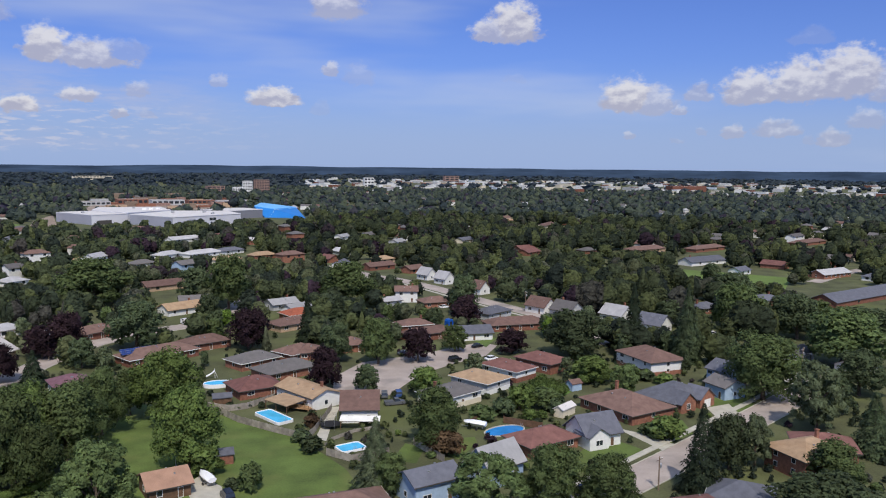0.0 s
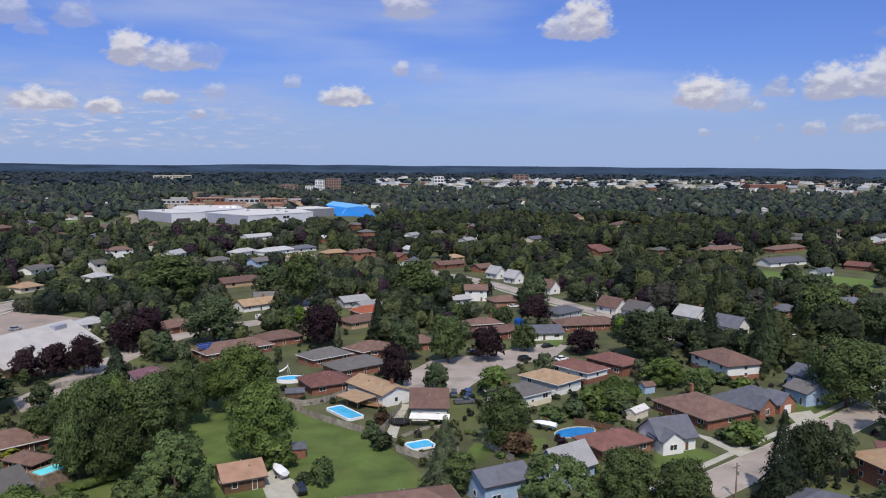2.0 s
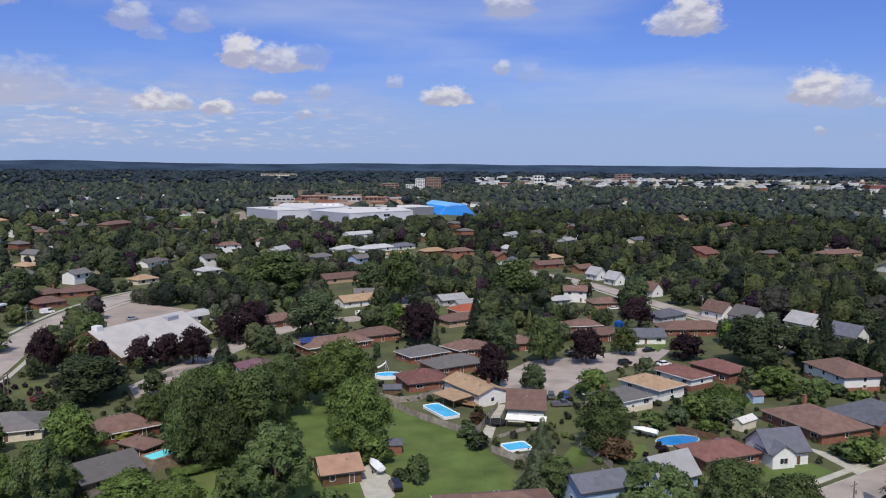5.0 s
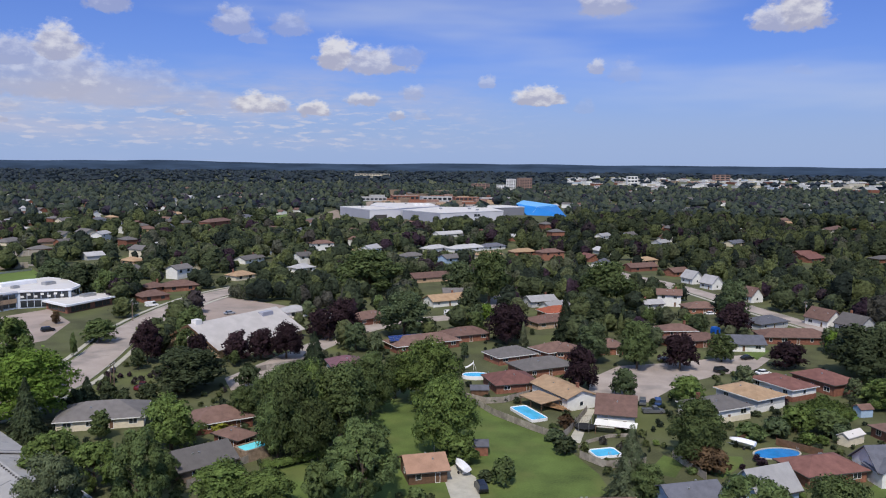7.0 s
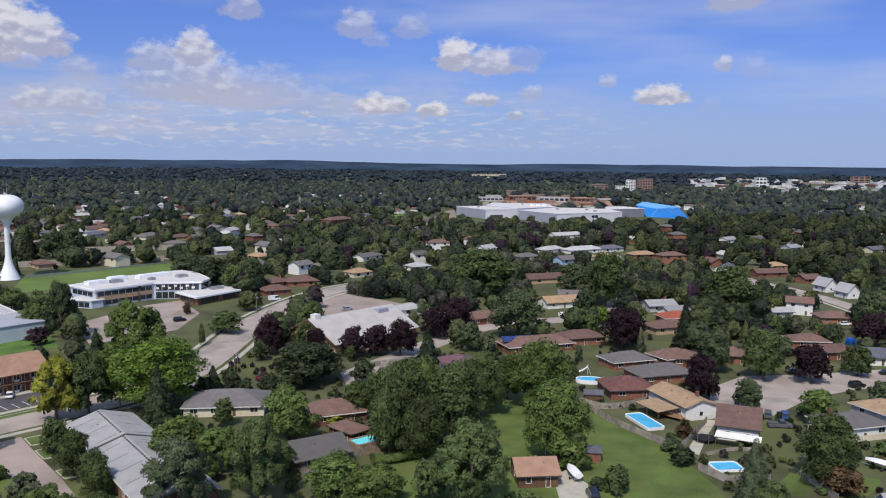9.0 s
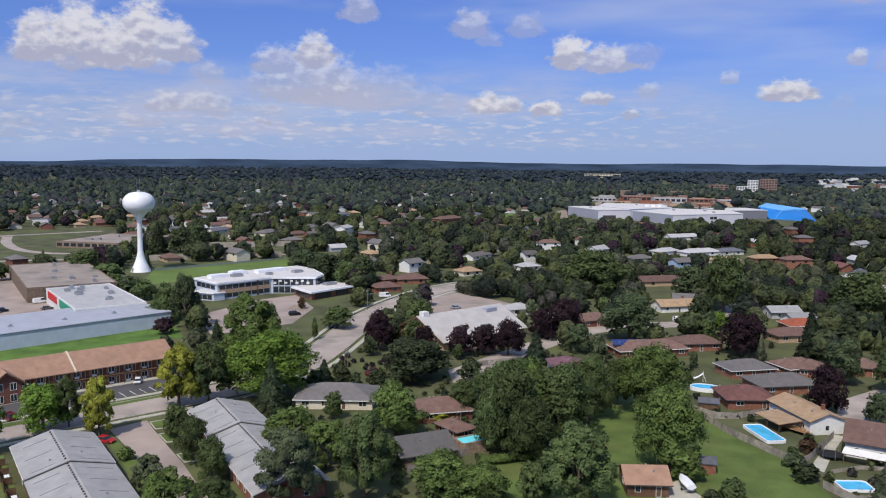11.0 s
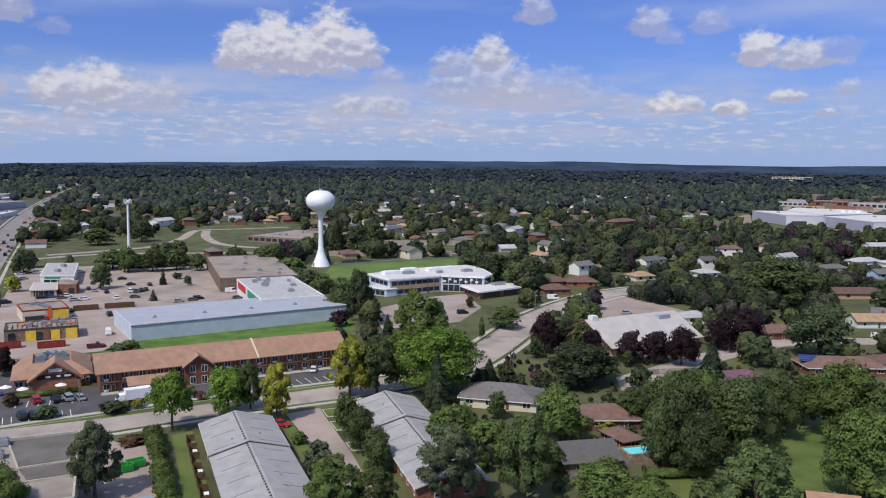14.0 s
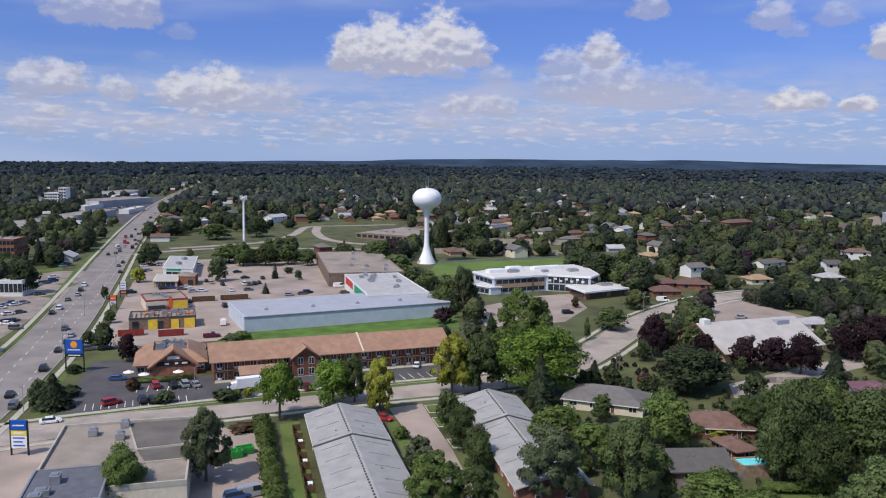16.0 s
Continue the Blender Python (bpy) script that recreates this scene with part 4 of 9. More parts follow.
def hall(x, y, turn, L, W, h, roof="white", wall="panel", name="commercial_building", label="", parapet=0.45, units=0, windows=0, storeys=1, z=0.0, seed=1, fascia=None, clear=True, panels=()):
    """A flat-roofed block, its front towards its own -y, with parapet, roof units and rows of windows."""
    rnd = random.Random(seed + int(x * 3 + y))
    ob = thing(name, x, y, z, turn, label, name.split("_")[-1])
    part("wall", Form().box(-L / 2, L / 2, -W / 2, W / 2, 0, h), WALLS[wall], ob)
    part("roof", Form().box(-L / 2 + 0.3, L / 2 - 0.3, -W / 2 + 0.3, W / 2 - 0.3, h + 0.004, h + 0.12), ROOFS[roof], ob)
    f = Form()
    f.box(-L / 2 - 0.05, L / 2 + 0.05, -W / 2 - 0.05, -W / 2 + 0.3, h - 0.25, h + parapet).box(-L / 2 - 0.05, L / 2 + 0.05, W / 2 - 0.3, W / 2 + 0.05, h - 0.25, h + parapet)
    f.box(-L / 2 - 0.05, -L / 2 + 0.3, -W / 2 + 0.3, W / 2 - 0.3, h - 0.25, h + parapet).box(L / 2 - 0.3, L / 2 + 0.05, -W / 2 + 0.3, W / 2 - 0.3, h - 0.25, h + parapet)
    part("parapet", f, fascia or WALLS[wall] if wall != "panel" else (fascia or METAL), ob)
    for i in range(units):
        ux, uy = rnd.uniform(-L * 0.42, L * 0.42), rnd.uniform(-W * 0.3, W * 0.35)
        a, b, c = rnd.uniform(0.7, 1.4), rnd.uniform(0.6, 1.1), rnd.uniform(0.8, 1.5)
        u = Form().box(ux - a, ux + a, uy - b, uy + b, h + 0.12, h + c).box(ux - a * 0.6, ux + a * 0.6, uy - b * 0.6, uy + b * 0.6, h + c, h + c + 0.2)
        part("roof_unit", u, METAL, ob)
    if windows and math.hypot(x, y) > 600:
        pane = Form().box(-L / windows * 0.36, L / windows * 0.36, -0.06, 0.08, -h / storeys * 0.27, h / storeys * 0.27).mesh("window", GLASS)
        for s in range(storeys):
            for i in range(windows):
                part("window", pane, None, ob, m=pose(-L / 2 + L * (i + 0.5) / windows, -W / 2, h * (s + 0.55) / storeys, 0, 0, 180))
    elif windows:
        for s in range(storeys):
            zz = h * (s + 0.55) / storeys
            for i in range(windows):
                px = -L / 2 + L * (i + 0.5) / windows
                put_opening("glazing", ob, px, -W / 2, zz, 180, L / windows * 0.86, h / storeys * 0.56)
            for sx in (1, -1):
                n = max(1, int(windows * W / L))
                for i in range(n):
                    put_opening("glazing", ob, sx * L / 2, -W / 2 + W * (i + 0.5) / n, zz, -90 if sx > 0 else 90, W / n * 0.6, h / storeys * 0.5)
    for u0, u1, z0, z1, m in panels:
        part("facade_panel", Form().box(-L / 2 + L * u0, -L / 2 + L * u1, -W / 2 - 0.25, -W / 2 - 0.06, h * z0, h * z1), m, ob)
    if clear:
        k = max(1, int(L / max(W, 6)))
        for i in range(k):
            a = radians(turn)
            u = -L / 2 + L * (i + 0.5) / k
            keep_clear(x + u * math.cos(a), y + u * math.sin(a), 0.62 * max(W, L / k))
    return ob


def plan_hall(name, label, corners, h, wall, roof, edge=0.5, over=0.4, fascia=None, windows=(), bands=(), units=(), clear=True):
    """A flat-roofed building over a many-cornered plan that goes round to the left; windows: (side, from, to, count, low, high, panel material or None);
    bands: (side, from, to, low, high, material); units: (x, y, long, wide, high, turn) on the roof."""
    cx, cy = (sum(p[i] for p in corners) / len(corners) for i in (0, 1))
    ob = thing(name, cx, cy, 0, 0, label, name.split("_")[-1])
    pts = [(x - cx, y - cy) for x, y in corners]
    part("wall", Form().rings([[(*p, 0.0) for p in pts], [(*p, h) for p in pts]]), wall, ob)
    n = len(pts)
    out = []
    for i in range(n):
        p, q, r = Vector(pts[i - 1]), Vector(pts[i]), Vector(pts[(i + 1) % n])
        a, b = (q - p).normalized(), (r - q).normalized()
        na, nb = Vector((a.y, -a.x)), Vector((b.y, -b.x))
        m = (na + nb).normalized()
        out.append(q + m * (over / max(0.35, m.dot(na))))
    part("parapet", Form().rings([[(p.x, p.y, h - edge * 0.4) for p in out], [(p.x, p.y, h + edge) for p in out]]), fascia or wall, ob)
    inner = [Vector(p) * 0.985 for p in pts]
    part("roof", Form().rings([[(p.x, p.y, h + edge) for p in inner], [(p.x, p.y, h + edge + 0.05) for p in inner]]), roof, ob)

    def along(side, u):
        p, q = Vector(pts[side]), Vector(pts[(side + 1) % n])
        d = q - p
        return p + d * u, math.degrees(math.atan2(d.y, d.x)), d.length
    for side, u0, u1, count, lo, hi, filled in windows:
        for k in range(count):
            w = (u1 - u0) / count
            at, turn, length = along(side, u0 + w * (k + 0.5))
            half = w * length * 0.45
            f = Form().box(-half, half, -0.06, 0.08, lo, hi)
            win = part("window", f, GLASS if filled is None else filled, ob, m=pose(at.x, at.y, 0, 0, 0, turn))
            part("frame", Form().box(-half - 0.1, half + 0.1, -0.11, 0.05, lo - 0.12, lo).box(-half - 0.1, half + 0.1, -0.11, 0.05, hi, hi + 0.12), SLAB_DARK, win)
    for side, u0, u1, lo, hi, m_ in bands:
        a, turn, length = along(side, (u0 + u1) / 2)
        part("facade_panel", Form().box(-length * (u1 - u0) / 2, length * (u1 - u0) / 2, -0.14, 0.05, lo, hi), m_, ob, m=pose(a.x, a.y, 0, 0, 0, turn))
    for x, y, a, b, c, turn in units:
        f = Form().box(-a / 2, a / 2, -b / 2, b / 2, 0, c).box(-a * 0.4, a * 0.4, -b * 0.4, b * 0.4, c, c + 0.2)
        part("roof_unit", f, METAL if c < 1.4 else TANK, ob, m=pose(x - cx, y - cy, h + edge + 0.05, 0, 0, turn))
    if clear:
        POLYS.append(np.array(corners))
    return ob


def roof_strip(ob, a, b, z, wide, high, material):
    """A low upstand along a line on a building's roof."""
    a, b = (ob.matrix_basis.inverted() @ Vector((*p, z)) for p in (a, b))
    d = b - a
    m = Matrix.Translation((a + b) / 2) @ Matrix.Rotation(math.atan2(d.y, d.x), 4, "Z")
    part("roof_upstand", Form().box(-d.length / 2, d.length / 2, -wide / 2, wide / 2, 0, high, m), material, ob)


def roof_patch(ob, corners, z, material, label):
    """A field of other roofing laid on a flat roof."""
    inv = ob.matrix_basis.inverted()
    pts = [tuple(inv @ Vector((*p, z))) for p in corners]
    part("roof_field", Form().rings([pts, [(x, y, h + 0.06) for x, y, h in pts]]), material, ob, label)


def roof_box(ob, at, z, size, material):
    """An air-handling unit on feet."""
    p = ob.matrix_basis.inverted() @ Vector((*at, z))
    a, b, c = size
    f = Form().box(p.x - a, p.x + a, p.y - b, p.y + b, p.z + 0.2, p.z + c).box(p.x - a * 0.5, p.x + a * 0.4, p.y - b * 0.7, p.y + b * 0.7, p.z + c, p.z + c + 0.35)
    for sx in (-0.8, 0.8):
        f.box(p.x + a * sx - 0.1, p.x + a * sx + 0.1, p.y - b, p.y + b, p.z, p.z + 0.2)
    part("roof_unit", f, material, ob)


def water_tower(x, y, h, r):
    """A white tank like a drop on a stem that flares at its foot."""
    ob = thing("water_tower", x, y, 0, 0, "tall white steel water tower with a round tank and flared foot", "water tower")
    foot = [(r * 0.64, 0.0), (r * 0.60, h * 0.02), (r * 0.36, h * 0.12), (r * 0.23, h * 0.20), (r * 0.175, h * 0.27), (r * 0.16, h * 0.36), (r * 0.16, h * 0.62), (r * 0.22, h * 0.67), (r * 0.40, h * 0.715)]
    part("stem", Form().turned(foot, 32), TANK, ob, smooth=True)
    zc, hh = h * 0.862, h * 0.138
    tank = [(r * 0.40, h * 0.7151)]
    for i in range(1, 15):
        a = -math.pi / 2 + math.pi * i / 14
        rr = r * max(0.02, math.cos(a) ** 0.82 if math.cos(a) > 0 else 0.02)
        if rr > r * 0.41 or a > 0:
            tank.append((rr, zc + hh * math.sin(a)))
    part("tank", Form().turned(tank, 40), TANK, ob, smooth=True)
    part("hatch", Form().turned([(0.9, h - 0.25), (0.9, h + 0.5), (0.5, h + 0.9)], 10), METAL, ob)
    for dx in (-1.2, 1.3):
        part("antenna", Form().tube((dx, 0, h - 0.4), (dx, 0, h + 7.0), 0.10, 0.05, 6).tube((dx - 0.5, 0, h + 5), (dx + 0.5, 0, h + 5), 0.05, 0.05, 5), METAL, ob)
    part("rail", Form().turned([(2.6, h - 0.9), (2.65, h - 0.2), (2.6, h - 0.19)], 16), METAL, ob)
    part("door", Form().box(-0.5, 0.5, -r * 0.63, -r * 0.55, 0.1, 2.2), METAL, ob)
    keep_clear(x, y, r * 1.1)


def cell_mast(x, y, h):
    ob = thing("cell_mast", x, y, 0, 0, "slender white steel mobile phone mast with antennas", "mast")
    part("pole", Form().turned([(0.85, 0), (0.75, h * 0.4), (0.5, h)], 12), TANK, ob, smooth=True)
    part("ring", Form().turned([(1.7, h - 1.4), (1.75, h - 1.3), (1.7, h - 1.2)], 12), METAL, ob)
    for i in range(6):
        a = i * math.tau / 6
        part("antenna", Form().box(-0.17, 0.17, -0.1, 0.1, h - 2.2, h + 0.6, pose(1.8 * math.cos(a), 1.8 * math.sin(a), 0, 0, 0, math.degrees(a))), TANK, ob)
    part("cabinet", Form().box(1.6, 3.6, -1, 1, 0, 2.2), METAL, ob)


def utility_pole(x, y, h, turn, lamp=False):
    ob = thing("utility_pole", x, y, 0, turn, "weathered wooden utility pole" + (" with a street lamp arm" if lamp else " with a cross arm"), "pole")
    part("pole", Form().tube((0, 0, 0), (0, 0, h), 0.17, 0.11, 8), WOOD, ob)
    part("cross_arm", Form().box(-1.1, 1.1, -0.06, 0.06, h - 0.7, h - 0.56), WOOD, ob)
    for dx in (-0.95, -0.35, 0.4, 0.95):
        part("insulator", Form().turned([(0.05, h - 0.56), (0.07, h - 0.45), (0.03, h - 0.38)], 6, pose(dx, 0, 0)), TANK, ob)
    part("transformer", Form().turned([(0.26, h - 2.4), (0.28, h - 2.3), (0.28, h - 1.6), (0.2, h - 1.5)], 10, pose(0.4, 0, 0)), METAL, ob)
    if lamp:
        part("lamp_arm", Form().tube((0, 0, h - 2.0), (0, -1.9, h - 1.5), 0.05, 0.04, 6).box(-0.14, 0.14, -2.4, -1.8, h - 1.56, h - 1.42), METAL, ob)


def street_lamp(x, y, h, turn):
    ob = thing("street_lamp", x, y, 0, turn, "grey metal street lamp with one arm", "street lamp")
    part("pole", Form().tube((0, 0, 0), (0, 0, h), 0.11, 0.07, 8), METAL, ob)
    part("arm", Form().tube((0, 0, h), (1.8, 0, h + 0.4), 0.05, 0.04, 6), METAL, ob)
    part("head", Form().box(1.7, 2.5, -0.15, 0.15, h + 0.34, h + 0.5), METAL, ob)


FENCE_PANEL = {}


def fence(pts, h=1.7, material=None, label="weathered grey wooden board fence", name="fence"):
    """Posts and boarded panels from point to point."""
    material = material or FENCE_WOOD
    key = (round(h, 1), material.name)
    if key not in FENCE_PANEL:
        f = Form()
        edge = [(i * 0.2, 0.06, h - 0.04 * (i % 2)) for i in range(13)]
        f.face_set([(u, d, z) for u, lo, hi in edge for d in (-0.015, 0.015) for z in (lo, hi)],
                   [q for i in range(12) for q in ((4 * i, 4 * i + 4, 4 * i + 5, 4 * i + 1), (4 * i + 2, 4 * i + 3, 4 * i + 7, 4 * i + 6), (4 * i + 1, 4 * i + 5, 4 * i + 7, 4 * i + 3))])
        FENCE_PANEL[key] = f.mesh("panel", material), Form().box(-0.05, 0.05, -0.05, 0.05, 0, h + 0.08).mesh("post", material)
    panel, post = FENCE_PANEL[key]
    ob = thing(name, *pts[0], 0, 0, label, "fence")
    o = Vector(pts[0])
    for p, q in zip(pts, pts[1:]):
        p, q = Vector(p) - o, Vector(q) - o
        d = q - p
        n = max(1, round(d.length / 2.4))
        turn, s = math.degrees(math.atan2(d.y, d.x)), d.length / n / 2.4
        for i in range(n):
            a = p + d * (i / n)
            part("panel", panel, None, ob, m=pose(a.x, a.y, 0, 0, 0, turn) @ Matrix.Diagonal((s, 1, 1, 1)))
            part("post", post, None, ob, m=pose(a.x, a.y, 0, 0, 0, turn))
        part("post", post, None, ob, m=pose(q.x, q.y, 0, 0, 0, turn))
    return ob


def pool(x, y, turn, L, W, raised=0.0, water=None, oval=False, label="", side=None, deck=1.0):
    """A garden pool: rim, shell and water, sunk in or standing on the ground."""
    ob = thing("swimming_pool", x, y, 0, turn, label or "blue swimming pool with a pale rim in a back garden", "pool")
    top = raised + 0.16
    n = 28

    def outline(a, b, z):
        if oval:
            return [(a / 2 * math.cos(i * math.tau / n), b / 2 * math.sin(i * math.tau / n), z) for i in range(n)]
        c = min(a, b) * 0.18
        out = []
        for sx, sy, a0 in ((1, 1, 0), (-1, 1, 90), (-1, -1, 180), (1, -1, 270)):
            for k in range(7):
                t = radians(a0 + 15 * k)
                out.append((sx * (a / 2 - c) + c * math.cos(t), sy * (b / 2 - c) + c * math.sin(t), z))
        return out
    f = Form()
    o, i = outline(L + deck, W + deck, top), outline(L, W, top)
    lo, li = outline(L + deck, W + deck, 0.0), outline(L, W, top - 0.35)
    v = o + i + li + lo
    faces = []
    for k in range(n):
        j = (k + 1) % n
        faces += [(k, j, n + j, n + k), (n + k, n + j, 2 * n + j, 2 * n + k), (3 * n + k, 3 * n + j, j, k)]
    f.face_set(v, faces)
    part("rim", f, TANK if side is None else side, ob)
    part("water", Form().face_set(outline(L, W, top - 0.14), [tuple(range(n))]), water or WATER, ob)
    for s in (-1, 1):
        part("ladder_rail", Form().tube((L / 2 - 0.2, s * 0.25, top - 0.1), (L / 2 - 0.1, s * 0.25, top + 0.8), 0.03, 0.03, 6).tube((L / 2 - 0.1, s * 0.25, top + 0.8), (L / 2 + 0.4, s * 0.25, top), 0.03, 0.03, 6), METAL, ob)
    keep_clear(x, y, max(L, W) * 0.7)


def shed(x, y, turn, L, W, wall="brick", roof="grey", h=2.1):
    return house(x, y, turn, L, W, 1, False, roof, wall, rise=0.8, eave=h, detail=0, name="garden_shed", over=0.25, chimney=False)


def trampoline(x, y):
    ob = thing("trampoline", x, y, 0, 0, "round black garden trampoline with net posts on grass", "trampoline")
    part("mat", Form().turned([(2.0, 0.86), (2.0, 0.9)], 24), NET, ob)
    part("pad", Form().turned([(2.35, 0.84), (2.4, 0.9), (2.3, 0.95), (1.95, 0.92), (1.95, 0.87)], 24), NET, ob)
    for i in range(6):
        a = i * math.tau / 6
        c, s = 2.35 * math.cos(a), 2.35 * math.sin(a)
        part("net_post", Form().tube((c, s, 0), (c, s, 2.9), 0.04, 0.04, 6), METAL, ob)
    f = Form()
    for k in range(5):
        z = 1.2 + 0.4 * k
        for i in range(24):
            a, b = i * math.tau / 24, (i + 1) * math.tau / 24
            f.tube((2.3 * math.cos(a), 2.3 * math.sin(a), z), (2.3 * math.cos(b), 2.3 * math.sin(b), z), 0.012, 0.012, 3)
    part("net", f, NET, ob)


def boat(x, y, turn):
    ob = thing("boat", x, y, 0, turn, "small white motor boat under a cover on a trailer", "boat")
    rings = []
    for px, w, z0, z1 in ((-2.6, 0.95, 0.9, 1.75), (-1.0, 1.1, 0.7, 1.9), (0.8, 1.05, 0.7, 1.95), (2.2, 0.6, 0.95, 1.85), (3.0, 0.06, 1.5, 1.75)):
        rings.append([(px, -w, z1 - 0.3), (px, -w * 0.6, z0 + 0.2), (px, 0, z0), (px, w * 0.6, z0 + 0.2), (px, w, z1 - 0.3), (px, w * 0.55, z1 + 0.15), (px, -w * 0.55, z1 + 0.15)])
    part("hull", Form().rings(rings), TANK, ob, smooth=True)
    part("trailer", Form().box(-2.2, 3.6, -0.08, 0.08, 0.5, 0.62).box(-0.6, -0.45, -1.0, 1.0, 0.42, 0.6).box(-2.0, -1.85, -0.8, 0.8, 0.5, 0.95), METAL, ob)
    for s in (-1, 1):
        part("wheel", Form().turned([(0.15, -0.09), (0.3, -0.1), (0.3, 0.1), (0.15, 0.09)], 12, pose(-0.5, s * 1.05, 0.3, 90)), DARK, ob)


def swing_set(x, y, turn):
    ob = thing("swing_set", x, y, 0, turn, "metal A-frame garden swing set on grass", "swing")
    for sx in (-1.6, 1.6):
        for sy in (-1, 1):
            part("leg", Form().tube((sx, sy, 0), (sx, 0, 2.3), 0.05, 0.05, 6), METAL, ob)
    part("beam", Form().tube((-1.7, 0, 2.3), (1.7, 0, 2.3), 0.05, 0.05, 6), METAL, ob)
    for sx in (-0.7, 0.6):
        part("swing_seat", Form().box(sx - 0.25, sx + 0.25, -0.1, 0.1, 0.5, 0.55).tube((sx - 0.22, 0, 0.55), (sx - 0.22, 0, 2.3), 0.012, 0.012, 4).tube((sx + 0.22, 0, 0.55), (sx + 0.22, 0, 2.3), 0.012, 0.012, 4), DARK, ob)


def parasol(x, y, z=0.0):
    ob = thing("parasol", x, y, z, 0, "open cream garden parasol over a patio", "parasol")
    part("pole", Form().tube((0, 0, 0), (0, 0, 2.5), 0.03, 0.03, 6), WOOD, ob)
    part("canopy", Form().turned([(1.5, 2.0), (1.45, 2.05), (0.05, 2.6), (0.03, 2.62)], 8), SHADE_WHITE, ob)


def box_truck(x, y, turn):
    ob = thing("box_truck", x, y, 0.04, turn, "white box truck parked beside a lawn", "truck")
    part("cargo_box", Form().box(-4.2, 1.9, -1.2, 1.2, 1.0, 3.5), TANK, ob)
    part("cab", Form().rings([[(2.0, -1.05, 0.5), (4.0, -1.05, 0.5), (4.0, 1.05, 0.5), (2.0, 1.05, 0.5)], [(2.0, -1.05, 1.5), (4.0, -1.05, 1.4), (4.0, 1.05, 1.4), (2.0, 1.05, 1.5)], [(2.0, -0.95, 2.5), (3.0, -0.95, 2.4), (3.0, 0.95, 2.4), (2.0, 0.95, 2.5)]]), TANK, ob)
    part("windscreen", Form().rings([[(3.1, -0.98, 1.55), (3.97, -0.98, 1.5), (3.97, 0.98, 1.5), (3.1, 0.98, 1.55)], [(2.7, -0.97, 2.28), (3.2, -0.93, 2.2), (3.2, 0.93, 2.2), (2.7, 0.97, 2.28)]]), GLASS, ob)
    part("chassis", Form().box(-4.1, 3.8, -0.5, 0.5, 0.5, 1.0), DARK, ob)
    wheel = Form().turned([(0.25, -0.14), (0.48, -0.15), (0.48, 0.15), (0.25, 0.14)], 14).mesh("wheel", DARK)
    for wx in (-2.9, 2.9):
        for wy in (-1.0, 1.0):
            part("wheel", wheel, None, ob, m=pose(wx, wy, 0.48, 90))


def container(x, y, turn, L, material, label, h=1.8, W=2.4):
    """An open steel skip with ribs."""
    ob = thing("skip_container", x, y, 0.03, turn, label, "container")
    part("floor", Form().box(-L / 2, L / 2, -W / 2, W / 2, 0.1, 0.25), material, ob)
    for s in (-1, 1):
        part("side", Form().box(-L / 2, L / 2, s * W / 2 - 0.05, s * W / 2 + 0.05, 0.25, h), material, ob)
        for i in range(7):
            px = -L / 2 + L * (i + 0.5) / 7
            part("rib", Form().box(px - 0.07, px + 0.07, s * (W / 2 + 0.1) - 0.05, s * (W / 2 + 0.1) + 0.06, 0.2, h), material, ob)
        part("end", Form().box(s * L / 2 - 0.05, s * L / 2 + 0.05, -W / 2 + 0.05, W / 2 - 0.05, 0.25, h), material, ob)


def pylon_sign(x, y, turn, h, w, faces, label, disc=False):
    """A roadside sign: two legs and stacked boards; faces: (low, high, material) and bars for words."""
    ob = thing("roadside_sign", x, y, 0, turn, label, "sign")
    for s in (-1, 1):
        part("leg", Form().box(s * w / 2 - 0.15, s * w / 2 + 0.15, -0.12, 0.12, 0, h), DARK, ob)
    for lo, hi, m, bars in faces:
        b = part("board", Form().box(-w / 2 + 0.16, w / 2 - 0.16, -0.2, 0.2, lo, hi), m, ob)
        if disc and m is SIGN_BLUE:
            part("emblem", Form().turned([(0.95, 0.0), (0.95, 0.05), (0.7, 0.06)], 20, pose(0, -0.2, hi - 1.3, 90)), SIGN_ORANGE, b, "round orange emblem")
        for i in range(bars):
            z = lo + (hi - lo) * (i + 0.6) / (bars + 0.2) - (0.9 if disc and m is SIGN_BLUE else 0)
            part("lettering", Form().box(-w * 0.34, w * (0.34 - 0.12 * (i % 2)), -0.23, -0.2, z - 0.13, z + 0.13), LINE if m is not TANK else SIGN_BLUE, b)
    return ob


